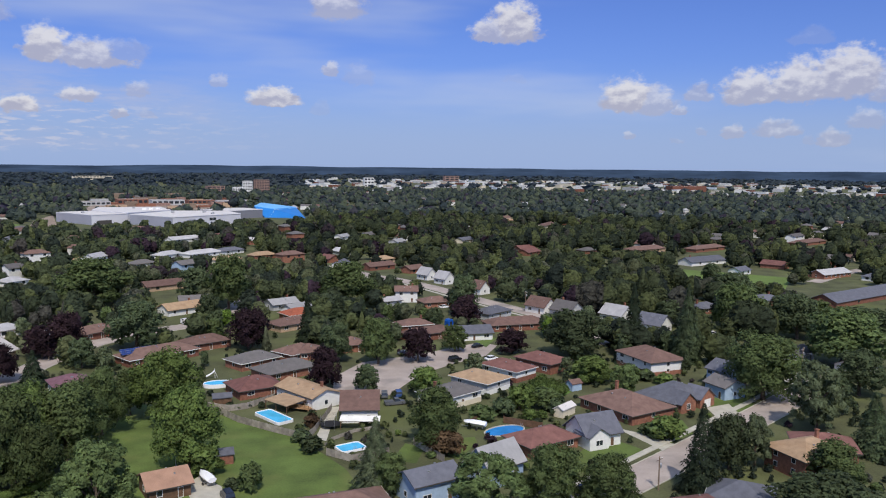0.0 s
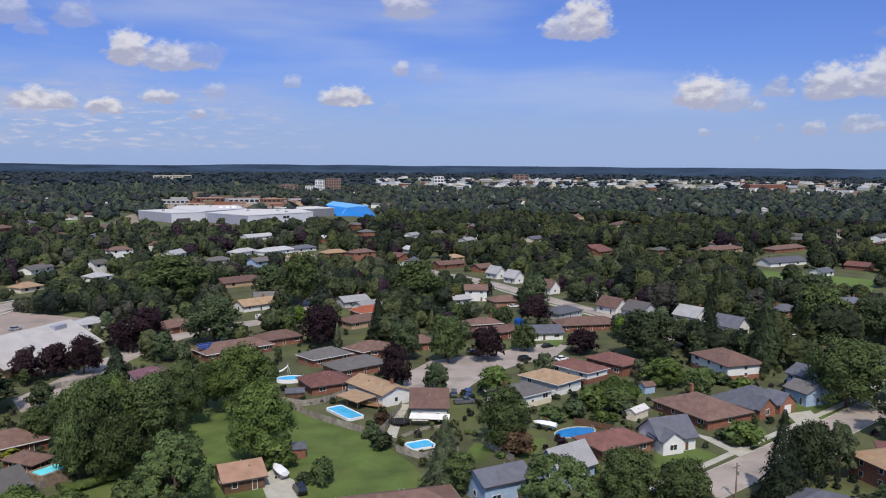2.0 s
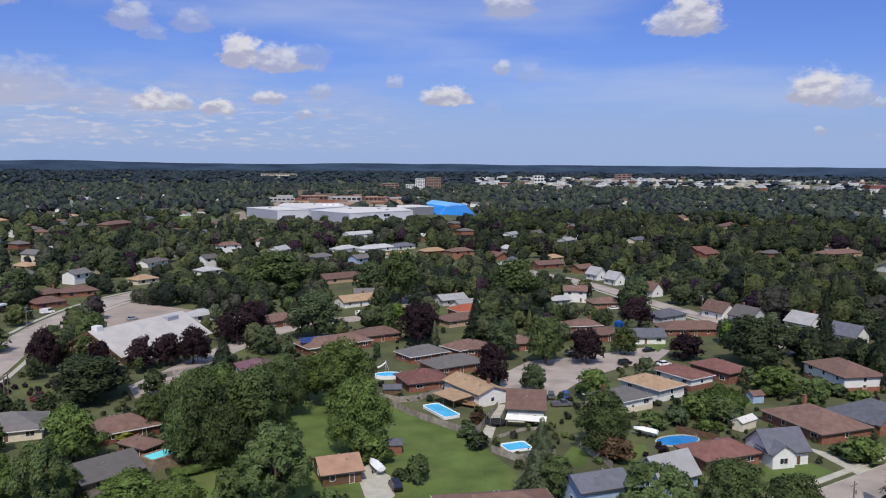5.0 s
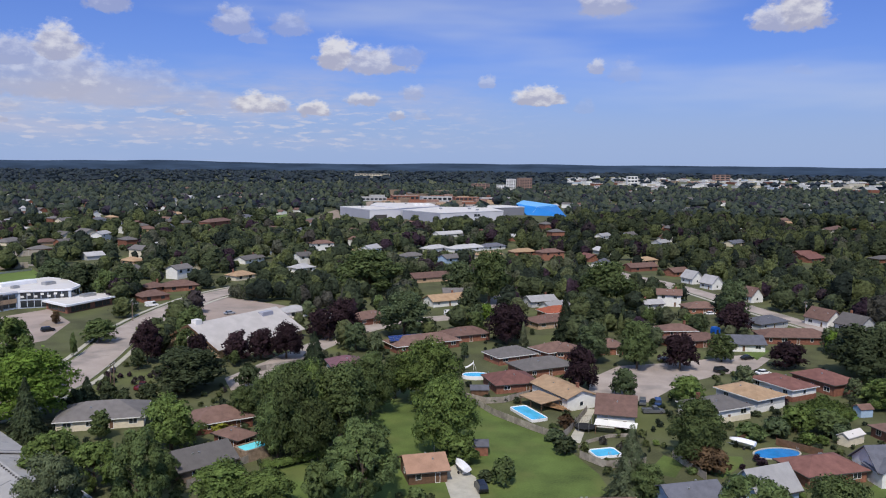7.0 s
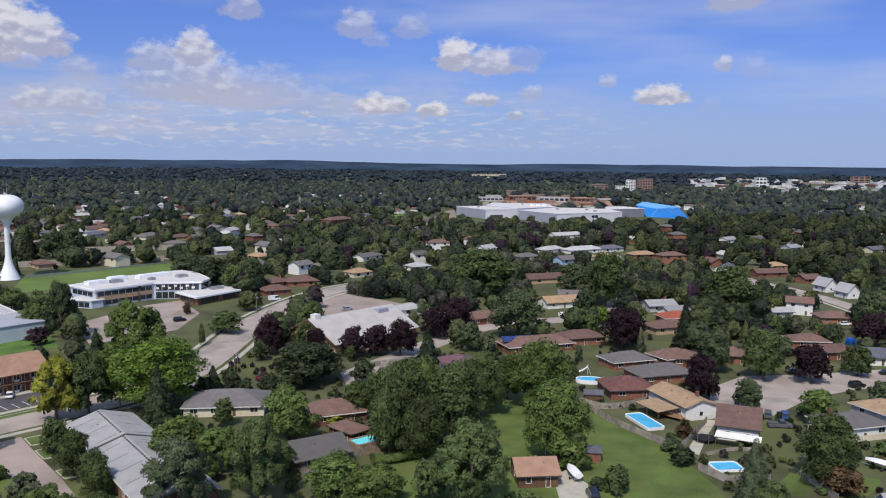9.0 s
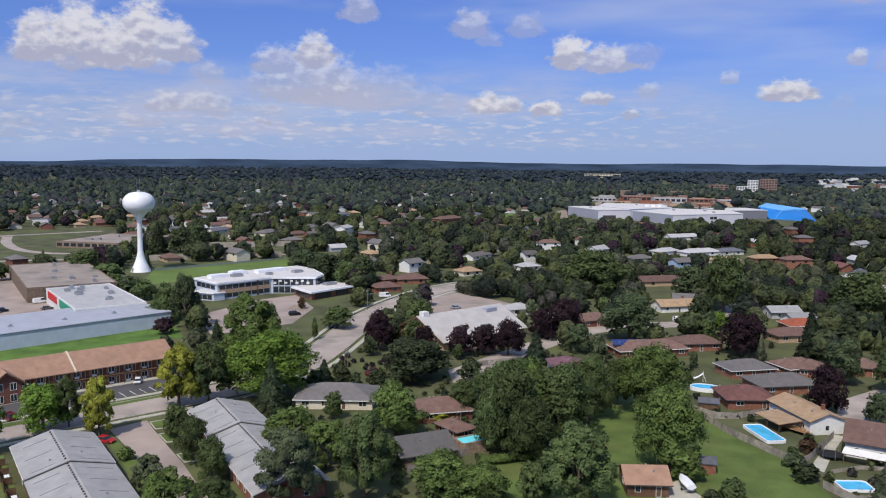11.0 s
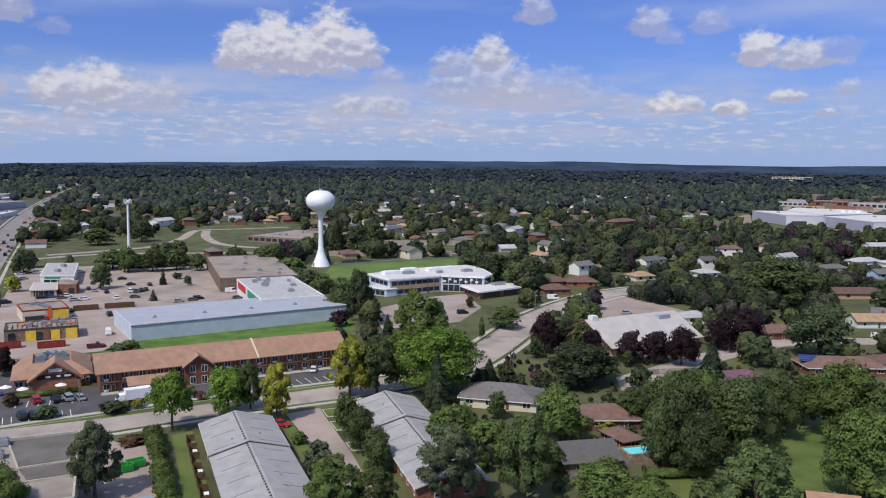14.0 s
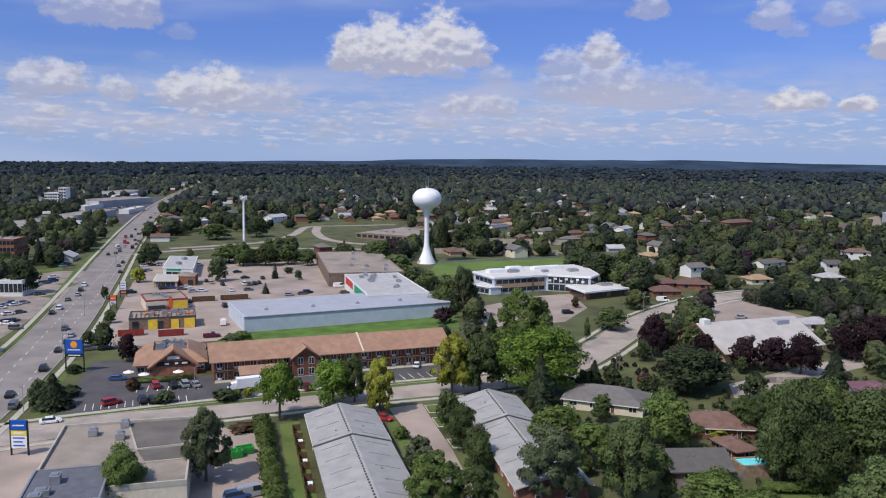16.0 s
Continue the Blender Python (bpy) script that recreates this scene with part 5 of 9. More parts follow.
def motel(x, y, turn, L, W, porch_x, canopy_x, wall_x):
    """A long two-storey brick motel with a gabled porch, an entrance canopy and a pale fire wall through its roof."""
    eave, rise = 5.6, 3.1
    ob = thing("motel", x, y, 0, turn, "long two-storey red brick motel under a tan shingle gable roof", "motel")
    part("wall", wall_form(L, W, eave, rise, False), BRICK, ob)
    part("roof", roof_form(L, W, eave, rise, False, 1.2), ROOFS["motel"], ob)
    n = int(L / 4.2)
    for s in range(2):
        for i in range(n):
            px = -L / 2 + L * (i + 0.5) / n
            if abs(px - porch_x) < 3.6:
                continue
            z = 1.45 + 2.75 * s
            put_opening("window", ob, px - 0.7, -W / 2, z, 180, 1.7, 1.5)
            put_opening("door", ob, px + 0.9, -W / 2, z - 0.4, 180, 0.95, 2.05)
            part("cooler", Form().box(px - 1.3, px - 0.2, -W / 2 - 0.22, -W / 2 - 0.01, z - 1.2, z - 0.78), TANK, ob)
    part("gallery", Form().box(-L / 2, porch_x - 3.7, -W / 2 - 1.3, -W / 2 - 0.004, 2.7, 2.86).box(porch_x + 3.7, L / 2, -W / 2 - 1.3, -W / 2 - 0.004, 2.7, 2.86), TIMBER, ob)
    for i in range(n + 1):
        px = -L / 2 + L * i / n
        if abs(px - porch_x) > 3.8:
            part("post", Form().box(px - 0.09, px + 0.09, -W / 2 - 1.3, -W / 2 - 1.12, 0, eave - 0.6), TIMBER, ob)
    m = pose(porch_x, -W / 2 - 0.2, 0, 0, 0, 90)
    part("porch_wall", wall_form(4.4, 7.0, 5.4, 2.6, False), BRICK, ob, m=m)
    porch = part("porch_roof", roof_form(4.6, 7.0, 5.4, 2.6, False, 0.6), ROOFS["motel"], ob, m=m)
    part("bargeboard", Form().face_set([(-2.95, -4.3, 5.0), (-2.95, 0, 8.15), (-2.95, 4.3, 5.0), (-2.95, 4.3, 4.55), (-2.95, 0, 7.7), (-2.95, -4.3, 4.55)], [(0, 1, 4, 5), (1, 2, 3, 4)]), TIMBER, porch)
    for s in (-1.5, 1.5):
        for z in (1.4, 4.3):
            put_opening("window", ob, porch_x + s, -W / 2 - 2.42, z, 180, 1.5, 1.9)
    part("canopy_roof", roof_form(10, 7.5, 3.4, 1.2, False, 0.5), ROOFS["motel"], ob, m=pose(canopy_x, -W / 2 - 4.6, 0))
    for sx in (-4.6, 4.6):
        part("canopy_post", Form().box(canopy_x + sx - 0.2, canopy_x + sx + 0.2, -W / 2 - 8.0, -W / 2 - 7.6, 0, 3.4), BRICK, ob)
    part("fire_wall", Form().slab([(wall_x - 0.2, -W / 2 - 1.3, eave - 0.1), (wall_x + 0.2, -W / 2 - 1.3, eave - 0.1), (wall_x + 0.2, 0, eave + rise + 0.5), (wall_x - 0.2, 0, eave + rise + 0.5), (wall_x + 0.2, W / 2 + 1.2, eave - 0.1), (wall_x - 0.2, W / 2 + 1.2, eave - 0.1)],
                                  [(0, 1, 2, 3), (3, 2, 4, 5)], 0.5), CREAM, ob)
    part("walkway", Form().box(-L / 2, L / 2, -W / 2 - 2.6, -W / 2 - 0.01, 0.0, 0.14), CONCRETE, ob)
    for i in range(6):
        a = radians(turn)
        u = -L / 2 + L * (i + 0.5) / 6
        keep_clear(x + u * math.cos(a), y + u * math.sin(a), L / 9)
    return ob


def restaurant(x, y, turn, L, W):
    """A low restaurant: shingled skirts round a flat deck with fans, and a timber gable over its door."""
    ob = thing("restaurant", x, y, 0, turn, "low restaurant with tan shingle skirts and a timber front gable", "restaurant")
    part("wall", Form().box(-L / 2, L / 2, -W / 2, W / 2, 0, 3.3), BRICK, ob)
    o, k = 0.9, 4.2

    def ring(a, b, z):
        return [(-a, -b, z), (a, -b, z), (a, b, z), (-a, b, z)]
    out, top, inn = ring(L / 2 + o, W / 2 + o, 3.0), ring(L / 2 - k, W / 2 - k, 5.9), ring(L / 2 - k - 0.4, W / 2 - k - 0.4, 5.2)
    v = out + top + inn
    f = []
    for i in range(4):
        j = (i + 1) % 4
        f += [(i, j, 4 + j, 4 + i), (4 + i, 4 + j, 8 + j, 8 + i)]
    part("roof", Form().slab(v, f, 0.15), ROOFS["motel"], ob)
    part("roof_deck", Form().face_set(ring(L / 2 - k - 0.3, W / 2 - k - 0.3, 5.2), [(0, 1, 2, 3)]), ROOFS["slate"], ob)
    rnd = random.Random(5)
    for i in range(9):
        ux, uy, a = rnd.uniform(-L / 2 + 6, L / 2 - 6), rnd.uniform(-W / 2 + 5.5, W / 2 - 5.5), rnd.uniform(0.5, 1.1)
        part("roof_unit", Form().box(ux - a, ux + a, uy - 0.6, uy + 0.6, 5.2, 6.1 + a * 0.4).turned([(0.35, 6.1), (0.45, 6.8)], 10, pose(ux, uy, 0)), METAL, ob)
    m = pose(L * 0.04, -W / 2 + 1.2, 0, 0, 0, 90)
    part("gable_wall", wall_form(6.5, 12.0, 2.9, 4.3, False), BRICK, ob, m=m)
    g = part("gable_roof", roof_form(6.6, 12.0, 2.9, 4.3, False, 0.7), ROOFS["motel"], ob, m=m)
    part("bargeboard", Form().face_set([(-4.02, -6.7, 2.55), (-4.02, 0, 7.4), (-4.02, 6.7, 2.55), (-4.02, 6.7, 2.05), (-4.02, 0, 6.85), (-4.02, -6.7, 2.05)], [(0, 1, 4, 5), (1, 2, 3, 4)]), BRICK, g)
    sign = part("sign", Form().box(-3.45, -3.3, -4.4, 4.4, 2.9, 4.0), DARK, g, "dark sign board with pale lettering on the gable")
    for i, w in enumerate((1.5, 0.9, 1.1)):
        part("lettering", Form().box(-3.5, -3.46, -3.6 + 2.4 * i, -3.6 + 2.4 * i + w, 3.2, 3.7), LINE, sign)
    part("sign", Form().box(-3.42, -3.3, -1.6, 1.6, 4.6, 5.5), LINE, g)
    for i in range(8):
        px = -L / 2 + L * (i + 0.5) / 8
        put_opening("window", ob, px, -W / 2, 1.6, 180, 1.9, 1.5)
    for i in range(3):
        put_opening("window", ob, -L / 2, -W / 2 + W * (i + 0.7) / 3.4, 1.6, 90, 1.9, 1.5)
    keep_clear(x, y, L * 0.6)
    return ob


def church(x, y, turn, L, W, rise, eave=3.0):
    """A broad pale-roofed church with a brick gable front and a low side gable."""
    ob = thing("church", x, y, 0, turn, "broad brick church under a large pale grey gable roof", "church")
    part("wall", wall_form(L, W, eave, rise, False), TAN_BRICK, ob)
    part("roof", roof_form(L, W, eave, rise, False, 0.9), ROOFS["church"], ob)
    part("gable_trim", Form().face_set([(-L / 2 - 0.95, -W / 2 - 0.9, eave - 0.2), (-L / 2 - 0.95, 0, eave + rise + 0.25), (-L / 2 - 0.95, W / 2 + 0.9, eave - 0.2), (-L / 2 - 0.95, W / 2 + 0.9, eave - 0.9), (-L / 2 - 0.95, 0, eave + rise - 0.6), (-L / 2 - 0.95, -W / 2 - 0.9, eave - 0.9)], [(0, 1, 4, 5), (1, 2, 3, 4)]), TIMBER, ob)
    for i in range(5):
        put_opening("window", ob, -L / 2 + L * (i + 0.5) / 5, -W / 2, 1.6, 180, 2.0, 1.7)
        put_opening("window", ob, -L / 2 + L * (i + 0.5) / 5, W / 2, 1.6, 0, 2.0, 1.7)
    put_opening("door", ob, -L / 2, 0, 1.3, 90, 2.2, 2.6)
    m = pose(-L * 0.30, -W / 2 - 0.5, 0, 0, 0, 90)
    part("side_gable_wall", wall_form(7, 7, 2.8, 2.4, False), WHITE, ob, m=m)
    part("side_gable_roof", roof_form(7, 7, 2.8, 2.4, False, 0.5), ROOFS["church"], ob, m=m)
    part("steeple_base", Form().box(-L * 0.46, -L * 0.40, -1.2, 1.2, eave + rise - 0.4, eave + rise + 1.3), WHITE, ob)
    part("roof_light", Form().box(L * 0.25, L * 0.38, -W * 0.14, -W * 0.05, eave + rise * 0.72, eave + rise * 0.98), SLAB_GREY, ob)
    keep_clear(x, y, L * 0.55)
    return ob


def hedge(pts, h, w, label="clipped green hedge along the yard"):
    """A row of shrubs grown together."""
    rng = np.random.default_rng(int(abs(pts[0][0] * 7)))
    cs, rs = [], []
    for p, q in zip(pts, pts[1:]):
        d = math.hypot(q[0] - p[0], q[1] - p[1])
        for i in range(max(2, int(d / (w * 0.45)))):
            t = i / max(1, int(d / (w * 0.45)))
            cs.append((p[0] + (q[0] - p[0]) * t + rng.normal(scale=w * 0.08), p[1] + (q[1] - p[1]) * t, h * rng.uniform(0.45, 0.62)))
            rs.append(w * rng.uniform(0.42, 0.6))
    n = min(16000, 520 * len(cs))
    quads = leaf_cloud(rng, np.array(cs), np.array(rs), n, w * 0.062, h / w * 0.72)
    quads[0][:, 2] = np.maximum(quads[0][:, 2], 0.02)
    top = thing("hedge", 0, 0, 0, 0, label, "hedge")
    part("leaves", leaf_mesh("leaves", quads, GREENS["fresh"]), None, top)
    for c in cs[::2]:
        part("stem", Form().tube((c[0], c[1], 0), (c[0], c[1], h * 0.6), 0.06, 0.03, 5), BARK, top)
    for c in cs:
        keep_clear(c[0], c[1], w)
    return top


def pergola(x, y, turn, L, W, h=2.6, cover="tan"):
    """A lean-to patio roof on posts."""
    ob = thing("patio_roof", x, y, 0, turn, f"flat {cover} patio roof on timber posts beside a house", "patio roof")
    part("roof", Form().slab([(-L / 2, -W / 2, h - 0.15), (L / 2, -W / 2, h - 0.15), (L / 2, W / 2, h + 0.2), (-L / 2, W / 2, h + 0.2)], [(0, 1, 2, 3)], 0.16), {"tan": ROOFS["tan"], "cream": SHADE_WHITE}[cover], ob)
    for sx in (-1, 0, 1):
        for sy in (-1, 1):
            part("post", Form().box(sx * (L / 2 - 0.3) - 0.07, sx * (L / 2 - 0.3) + 0.07, sy * (W / 2 - 0.3) - 0.07, sy * (W / 2 - 0.3) + 0.07, 0, h - 0.3), TIMBER, ob)
    part("beam", Form().box(-L / 2, L / 2, -W / 2 + 0.2, -W / 2 + 0.35, h - 0.5, h - 0.31), TIMBER, ob)


def wood_deck(x, y, turn, L, W, h=0.9):
    """A raised timber deck with rails and a stair."""
    ob = thing("wooden_deck", x, y, 0, turn, "raised honey-brown timber deck with railings", "deck")
    wood = DECK_WOOD
    part("floor", Form().box(-L / 2, L / 2, -W / 2, W / 2, h - 0.12, h), wood, ob)
    for sx in (-1, 1):
        for sy in (-1, 1):
            part("post", Form().box(sx * (L / 2 - 0.1) - 0.08, sx * (L / 2 - 0.1) + 0.08, sy * (W / 2 - 0.1) - 0.08, sy * (W / 2 - 0.1) + 0.08, 0, h + 1.0), wood, ob)
    for sy in (-1, 1):
        part("rail", Form().box(-L / 2, L / 2, sy * (W / 2 - 0.1) - 0.04, sy * (W / 2 - 0.1) + 0.04, h + 0.9, h + 1.0), wood, ob)
    n = int(L / 0.35)
    for i in range(n):
        u = -L / 2 + L * (i + 0.5) / n
        part("baluster", Form().box(u - 0.025, u + 0.025, -W / 2 + 0.08, -W / 2 + 0.12, h, h + 0.9), wood, ob)
    for i in range(4):
        part("step", Form().box(L / 2 + 0.28 * i, L / 2 + 0.28 * (i + 1), -0.6, 0.6, h * (0.75 - 0.2 * i) - 0.06, h * (0.75 - 0.2 * i)), wood, ob)


DECK_WOOD = mat("honey_brown_deck_wood", (0.32, 0.19, 0.10), 0.8, var=0.2, scale=1.0, fine=12.0)


def solar_array(x, y, z, turn, tilt, cols=5, rows=2):
    """Dark blue panels lying on a roof slope."""
    ob = thing("solar_array", x, y, z, turn, "rows of dark blue solar panels on a brown roof", "solar panels")
    for i in range(cols):
        for j in range(rows):
            p = part("panel", Form().box(-0.78, 0.78, -0.5, 0.5, 0, 0.05), SOLAR, ob, m=pose(0, 0, 0, tilt) @ pose((i - (cols - 1) / 2) * 1.66, (j - (rows - 1) / 2) * 1.06, 0.06))
            part("frame", Form().box(-0.82, 0.82, -0.53, -0.5, 0, 0.06).box(-0.82, 0.82, 0.5, 0.53, 0, 0.06), METAL, p)


def umbrella_slide(x, y, turn):
    """A small white water slide beside a pool."""
    ob = thing("pool_slide", x, y, 0, turn, "white plastic slide at the edge of a pool", "slide")
    rings = []
    for i in range(8):
        t = i / 7
        px, pz = 2.6 * t, 2.2 - 1.6 * t - 0.25 * math.sin(t * 3.14)
        rings.append([(px, -0.4, pz + 0.25), (px, -0.3, pz), (px, 0.3, pz), (px, 0.4, pz + 0.25), (px, 0.34, pz - 0.06), (px, -0.34, pz - 0.06)])
    part("chute", Form().rings(rings), TANK, ob)
    for sy in (-0.35, 0.35):
        part("leg", Form().tube((0, sy, 0), (0, sy, 2.9), 0.04, 0.04, 6), TANK, ob)
        part("brace", Form().tube((-0.8, sy, 0), (0, sy, 2.2), 0.04, 0.04, 6), TANK, ob)


def tent_hall(low, high, z_front, z_back):
    """A sports hall whose folded blue front leans up to a lighter roof."""
    cx, cy = (sum(p[i] for p in low) / 4 for i in (0, 1))
    ob = thing("sports_hall", cx, cy, 0, 0, "bright blue sports hall with a folded, sloping front", "hall")
    foot = [Vector((x - cx, y - cy, 0.0)) for x, y in low]
    head = [Vector((x - cx, y - cy, z)) for (x, y), z in zip(high, (z_front, z_front, z_back, z_back))]
    part("wall", Form().rings([foot, head]), ROOFS["sky"], ob)
    part("roof", Form().rings([[p + Vector((0, 0, 0.004)) for p in head], [p + Vector((0, 0, 0.6)) for p in head]]), WALLS["sky"], ob)
    out = Vector((foot[1].y - foot[0].y, foot[0].x - foot[1].x, 0)).normalized()
    base = [foot[0].lerp(foot[1], u) + out * 0.3 for u in (0.0, 0.10, 0.34, 0.58, 0.80, 1.0)]
    ridge = [head[0].lerp(head[1], u) + out * d for u, d in ((0.0, 0.4), (0.22, 6.0), (0.46, 0.4), (0.70, 6.0), (1.0, 0.4))]
    folds = ((base[0], base[1], ridge[0]), (base[1], ridge[1], ridge[0]), (base[1], base[2], ridge[1]), (base[2], ridge[2], ridge[1]), (base[2], base[3], ridge[2]),
             (base[3], ridge[3], ridge[2]), (base[3], base[4], ridge[3]), (base[4], ridge[4], ridge[3]), (base[4], base[5], ridge[4]))
    for i, fold in enumerate(folds):
        verts = [*fold, *(p - out * 0.25 for p in fold)]
        part("facade_panel", Form().face_set(verts, [(0, 1, 2), (5, 4, 3), (0, 3, 4, 1), (1, 4, 5, 2), (2, 5, 3, 0)]), TANK if i == 1 else (WALLS["sky"] if i in (3, 7) else ROOFS["sky"]), ob)
    keep_clear(cx, cy, 45)


# ---- the layout ----
road("road_cross", [(-188.5, 11.5), (-189.1, 29.8), (-185.3, 53.4), (-181.6, 71.9), (-177.2, 93.3), (-171.2, 116.0), (-165.9, 135.7), (-164.4, 150.3), (-167.8, 170.7), (-179.0, 196.6), (-196.7, 233.0), (-209.5, 271.4), (-215.4, 307.4), (-213.3, 333.6)], 12.5, ASPHALT, "wide sunlit side street of worn grey asphalt", walk_side="lr")
road("road_main", [(-157.8, -3.7), (-209.7, 20.9), (-282.3, 49.9), (-388.4, 84.4), (-502.6, 120.1), (-681.7, 177.6), (-897.9, 252.3), (-1232.1, 381.1), (-1650.9, 555.4)], 17.5, MAIN_ASPHALT, "broad main road of worn asphalt with several lanes", walk_side="lr", verge=2)
road("road_east", [(18.0, 132.8), (33.6, 148.3), (44.6, 158.9), (64.4, 179.2), (92.6, 208.2), (108.8, 226.7), (123.6, 243.4)], 9, ASPHALT, "residential street of pale worn asphalt", walk_side="l")
road("road_crescent", [(-123.9, 193.2), (-123.9, 215.2), (-123.0, 241.9), (-119.4, 269.1), (-107.0, 289.8), (-94.3, 304.7), (-88.7, 327.1), (-89.7, 366.3)], 9, ASPHALT, "residential crescent of pale asphalt", walk_side="")
road("road_north", [(-64.1, 491.4), (-46.1, 453.5), (-25.4, 432.1), (-6.3, 406.7), (13.0, 374.2), (29.7, 347.8), (42.3, 328.4), (51.4, 311.0), (59.7, 285.4)], 9, ASPHALT, "far residential street of pale asphalt", walk_side="r")
sheet("road_court", [(-29.8, 215.6), (-31.6, 228.6), (-25.1, 246.5), (-7.6, 257.9), (13.9, 277.6), (19.6, 272.5), (14.8, 257.3), (3.5, 245.5), (-6.7, 231.5), (-13.8, 210.7)], 0.045, ASPHALT, "wide paved court between the houses")
road("road_ramp", [(-516.8, 155.6), (-518.5, 193.2), (-527.5, 229.1), (-565.1, 263.3), (-618.1, 300.4), (-616.0, 328.7), (-603.6, 378.4)], 7, ASPHALT, "curved slip road over grass", kerb=False)
road("road_ramp_b", [(-614.5, 307.5), (-569.4, 284.5), (-519.0, 268.9), (-481.0, 275.6), (-459.2, 307.9)], 7, ASPHALT, "curved slip road over grass", kerb=False)
road("road_lane", [(206.9, 438.3), (247.8, 481.7), (293.5, 521.8)], 8, ASPHALT, "pale residential lane among trees", kerb=False)
sheet("car_park_plaza", [(-262.1, 60.3), (-463.2, 126.0), (-433.0, 215.0), (-305.6, 177.7), (-313.4, 125.3), (-249.4, 102.4), (-256.5, 73.3)], 0.025, LOT, "wide sunbaked car park before the shops")
sheet("car_park_motel", [(-197.6, 37.3), (-244.9, 55.2), (-241.6, 65.4), (-218.3, 61.9), (-190.2, 143.9), (-176.5, 139.9), (-190.2, 74.9)], 0.03, DARK_ASPHALT, "dark asphalt car park before the motel")
sheet("car_park_school", [(-253.1, 200.2), (-261.2, 237.3), (-257.4, 257.4), (-229.1, 239.4), (-213.4, 211.9), (-221.1, 180.9)], 0.03, LOT, "pale school forecourt")
sheet("car_park_church", [(-222.0, 313.5), (-208.2, 308.7), (-191.7, 305.3), (-173.4, 300.2), (-161.1, 294.9), (-152.0, 281.0), (-148.2, 268.0), (-166.3, 235.0), (-200.0, 279.9)], 0.03, LOT, "pale church car park")
sheet("car_park_west", [(-187.2, 19.3), (-166.3, 75.4), (-124.6, 61.2), (-141.3, 14.4)], 0.03, LOT, "asphalt yard behind a flat-roofed building")
sheet("drive_townhouse", [(-161.5, 104.6), (-139.0, 97.4), (-120.9, 91.2), (-104.5, 84.6), (-102.0, 89.5), (-119.2, 96.2), (-131.5, 101.8), (-143.7, 106.6), (-153.2, 110.4), (-160.2, 113.4)], 0.03, LOT, "pale shared drive between town houses")
sheet("car_park_dealer", [(-300.3, 21.3), (-392.0, 34.3), (-448.8, 70.7), (-437.6, 90.0), (-357.1, 65.8), (-290.8, 36.3)], 0.03, GREY_ASPHALT, "busy car lot beside the main road")
sheet("lawn_back", [(-78.2, 178.5), (-76.8, 200.0), (-54.5, 194.7), (-35.5, 180.8), (-19.4, 157.9), (-13.4, 143.4), (-37.4, 134.8), (-49.6, 135.5), (-72.5, 122.1), (-83.2, 137.8), (-70.4, 156.2)], 0.02, LAWN, "large mown back garden lawn")
sheet("field_school", [(-334.1, 230.1), (-381.7, 271.7), (-361.3, 349.6), (-327.6, 326.4), (-328.7, 262.2)], 0.02, FIELD, "mown green playing field")
sheet("field_east", [(142.7, 494.7), (202.0, 456.0), (179.9, 411.8), (148.4, 423.6), (135.2, 450.9)], 0.02, FIELD, "open mown field among trees")
HOMES.append((160.0, 452.0, 17.0, 1.0))
HOMES.append((178.0, 440.0, 17.0, 1.0))
sheet("field_recreation", [(-464.4, 762.9), (-467.3, 836.7), (-374.8, 741.6), (-403.6, 678.5)], 0.02, FIELD, "far mown field")
sheet("yard_construction", [(-378.0, 722.9), (-429.7, 832.9), (-461.6, 942.3), (-385.2, 792.2), (-330.8, 729.1)], 0.02, EARTH, "bare earth of a building site")
sheet("yard_site", [(-416.1, 925.8), (-304.3, 965.2), (-252.8, 970.6), (-270.4, 1117.8), (-377.6, 1128.5), (-481.3, 1060.9)], 0.016, EARTH, "bare pinkish earth of a building site")
sheet("yard_rear", [(-480.4, 1058.1), (-521.5, 1192.7), (-420.3, 1297.5), (-310.5, 1313.9), (-272.3, 1209.3), (-344.7, 1064.5)], 0.02, EARTH, "bare earth behind the sports halls")
hall(-512.2, 1172.2, 29.6, 39.3, 30.0, 5.3, "flat", "grey", units=2, windows=6, name="brick_building", label="far low buff building behind the sports halls")
hall(-474.8, 1214.8, 29.7, 43.3, 30.0, 7.3, "flat", "brick", units=2, windows=6, name="brick_building", label="far low buff building behind the sports halls")
hall(-417.7, 1204.9, 29.4, 47.2, 30.0, 7.1, "flat", "grey", units=2, windows=6, name="brick_building", label="far low buff building behind the sports halls")
hall(-378.9, 1244.9, 29.6, 41.2, 25.0, 5.5, "flat", "brick", units=2, windows=6, name="brick_building", label="far low buff building behind the sports halls")
hall(-329.4, 1251.9, 29.4, 55.2, 25.0, 5.4, "flat", "grey", units=2, windows=6, name="brick_building", label="far low buff building behind the sports halls")
sheet("car_park_far", [(-896.3, 170.0), (-995.0, 237.6), (-1107.2, 297.8), (-1207.3, 345.3), (-802.6, 217.5), (-684.9, 171.2), (-723.2, 169.7), (-801.2, 155.0)], 0.03, DARK_ASPHALT, "far crowded car lots beside the main road")
house(-52.1, 145.3, 33, 7.6, 8.0, 1, False, "motel", "timber")
house(-101.5, 212.8, 38, 9.4, 9.0, 1, True, "purple", "white")
house(-90.1, 248.1, 48, 23.1, 10.0, 1, True, "brown", "brick")
house(-80.3, 265.3, 44, 14.7, 9.0, 1, True, "brown", "brick")
house(-124.1, 279.9, 60, 15.0, 9.0, 1, True, "brown", "brick")
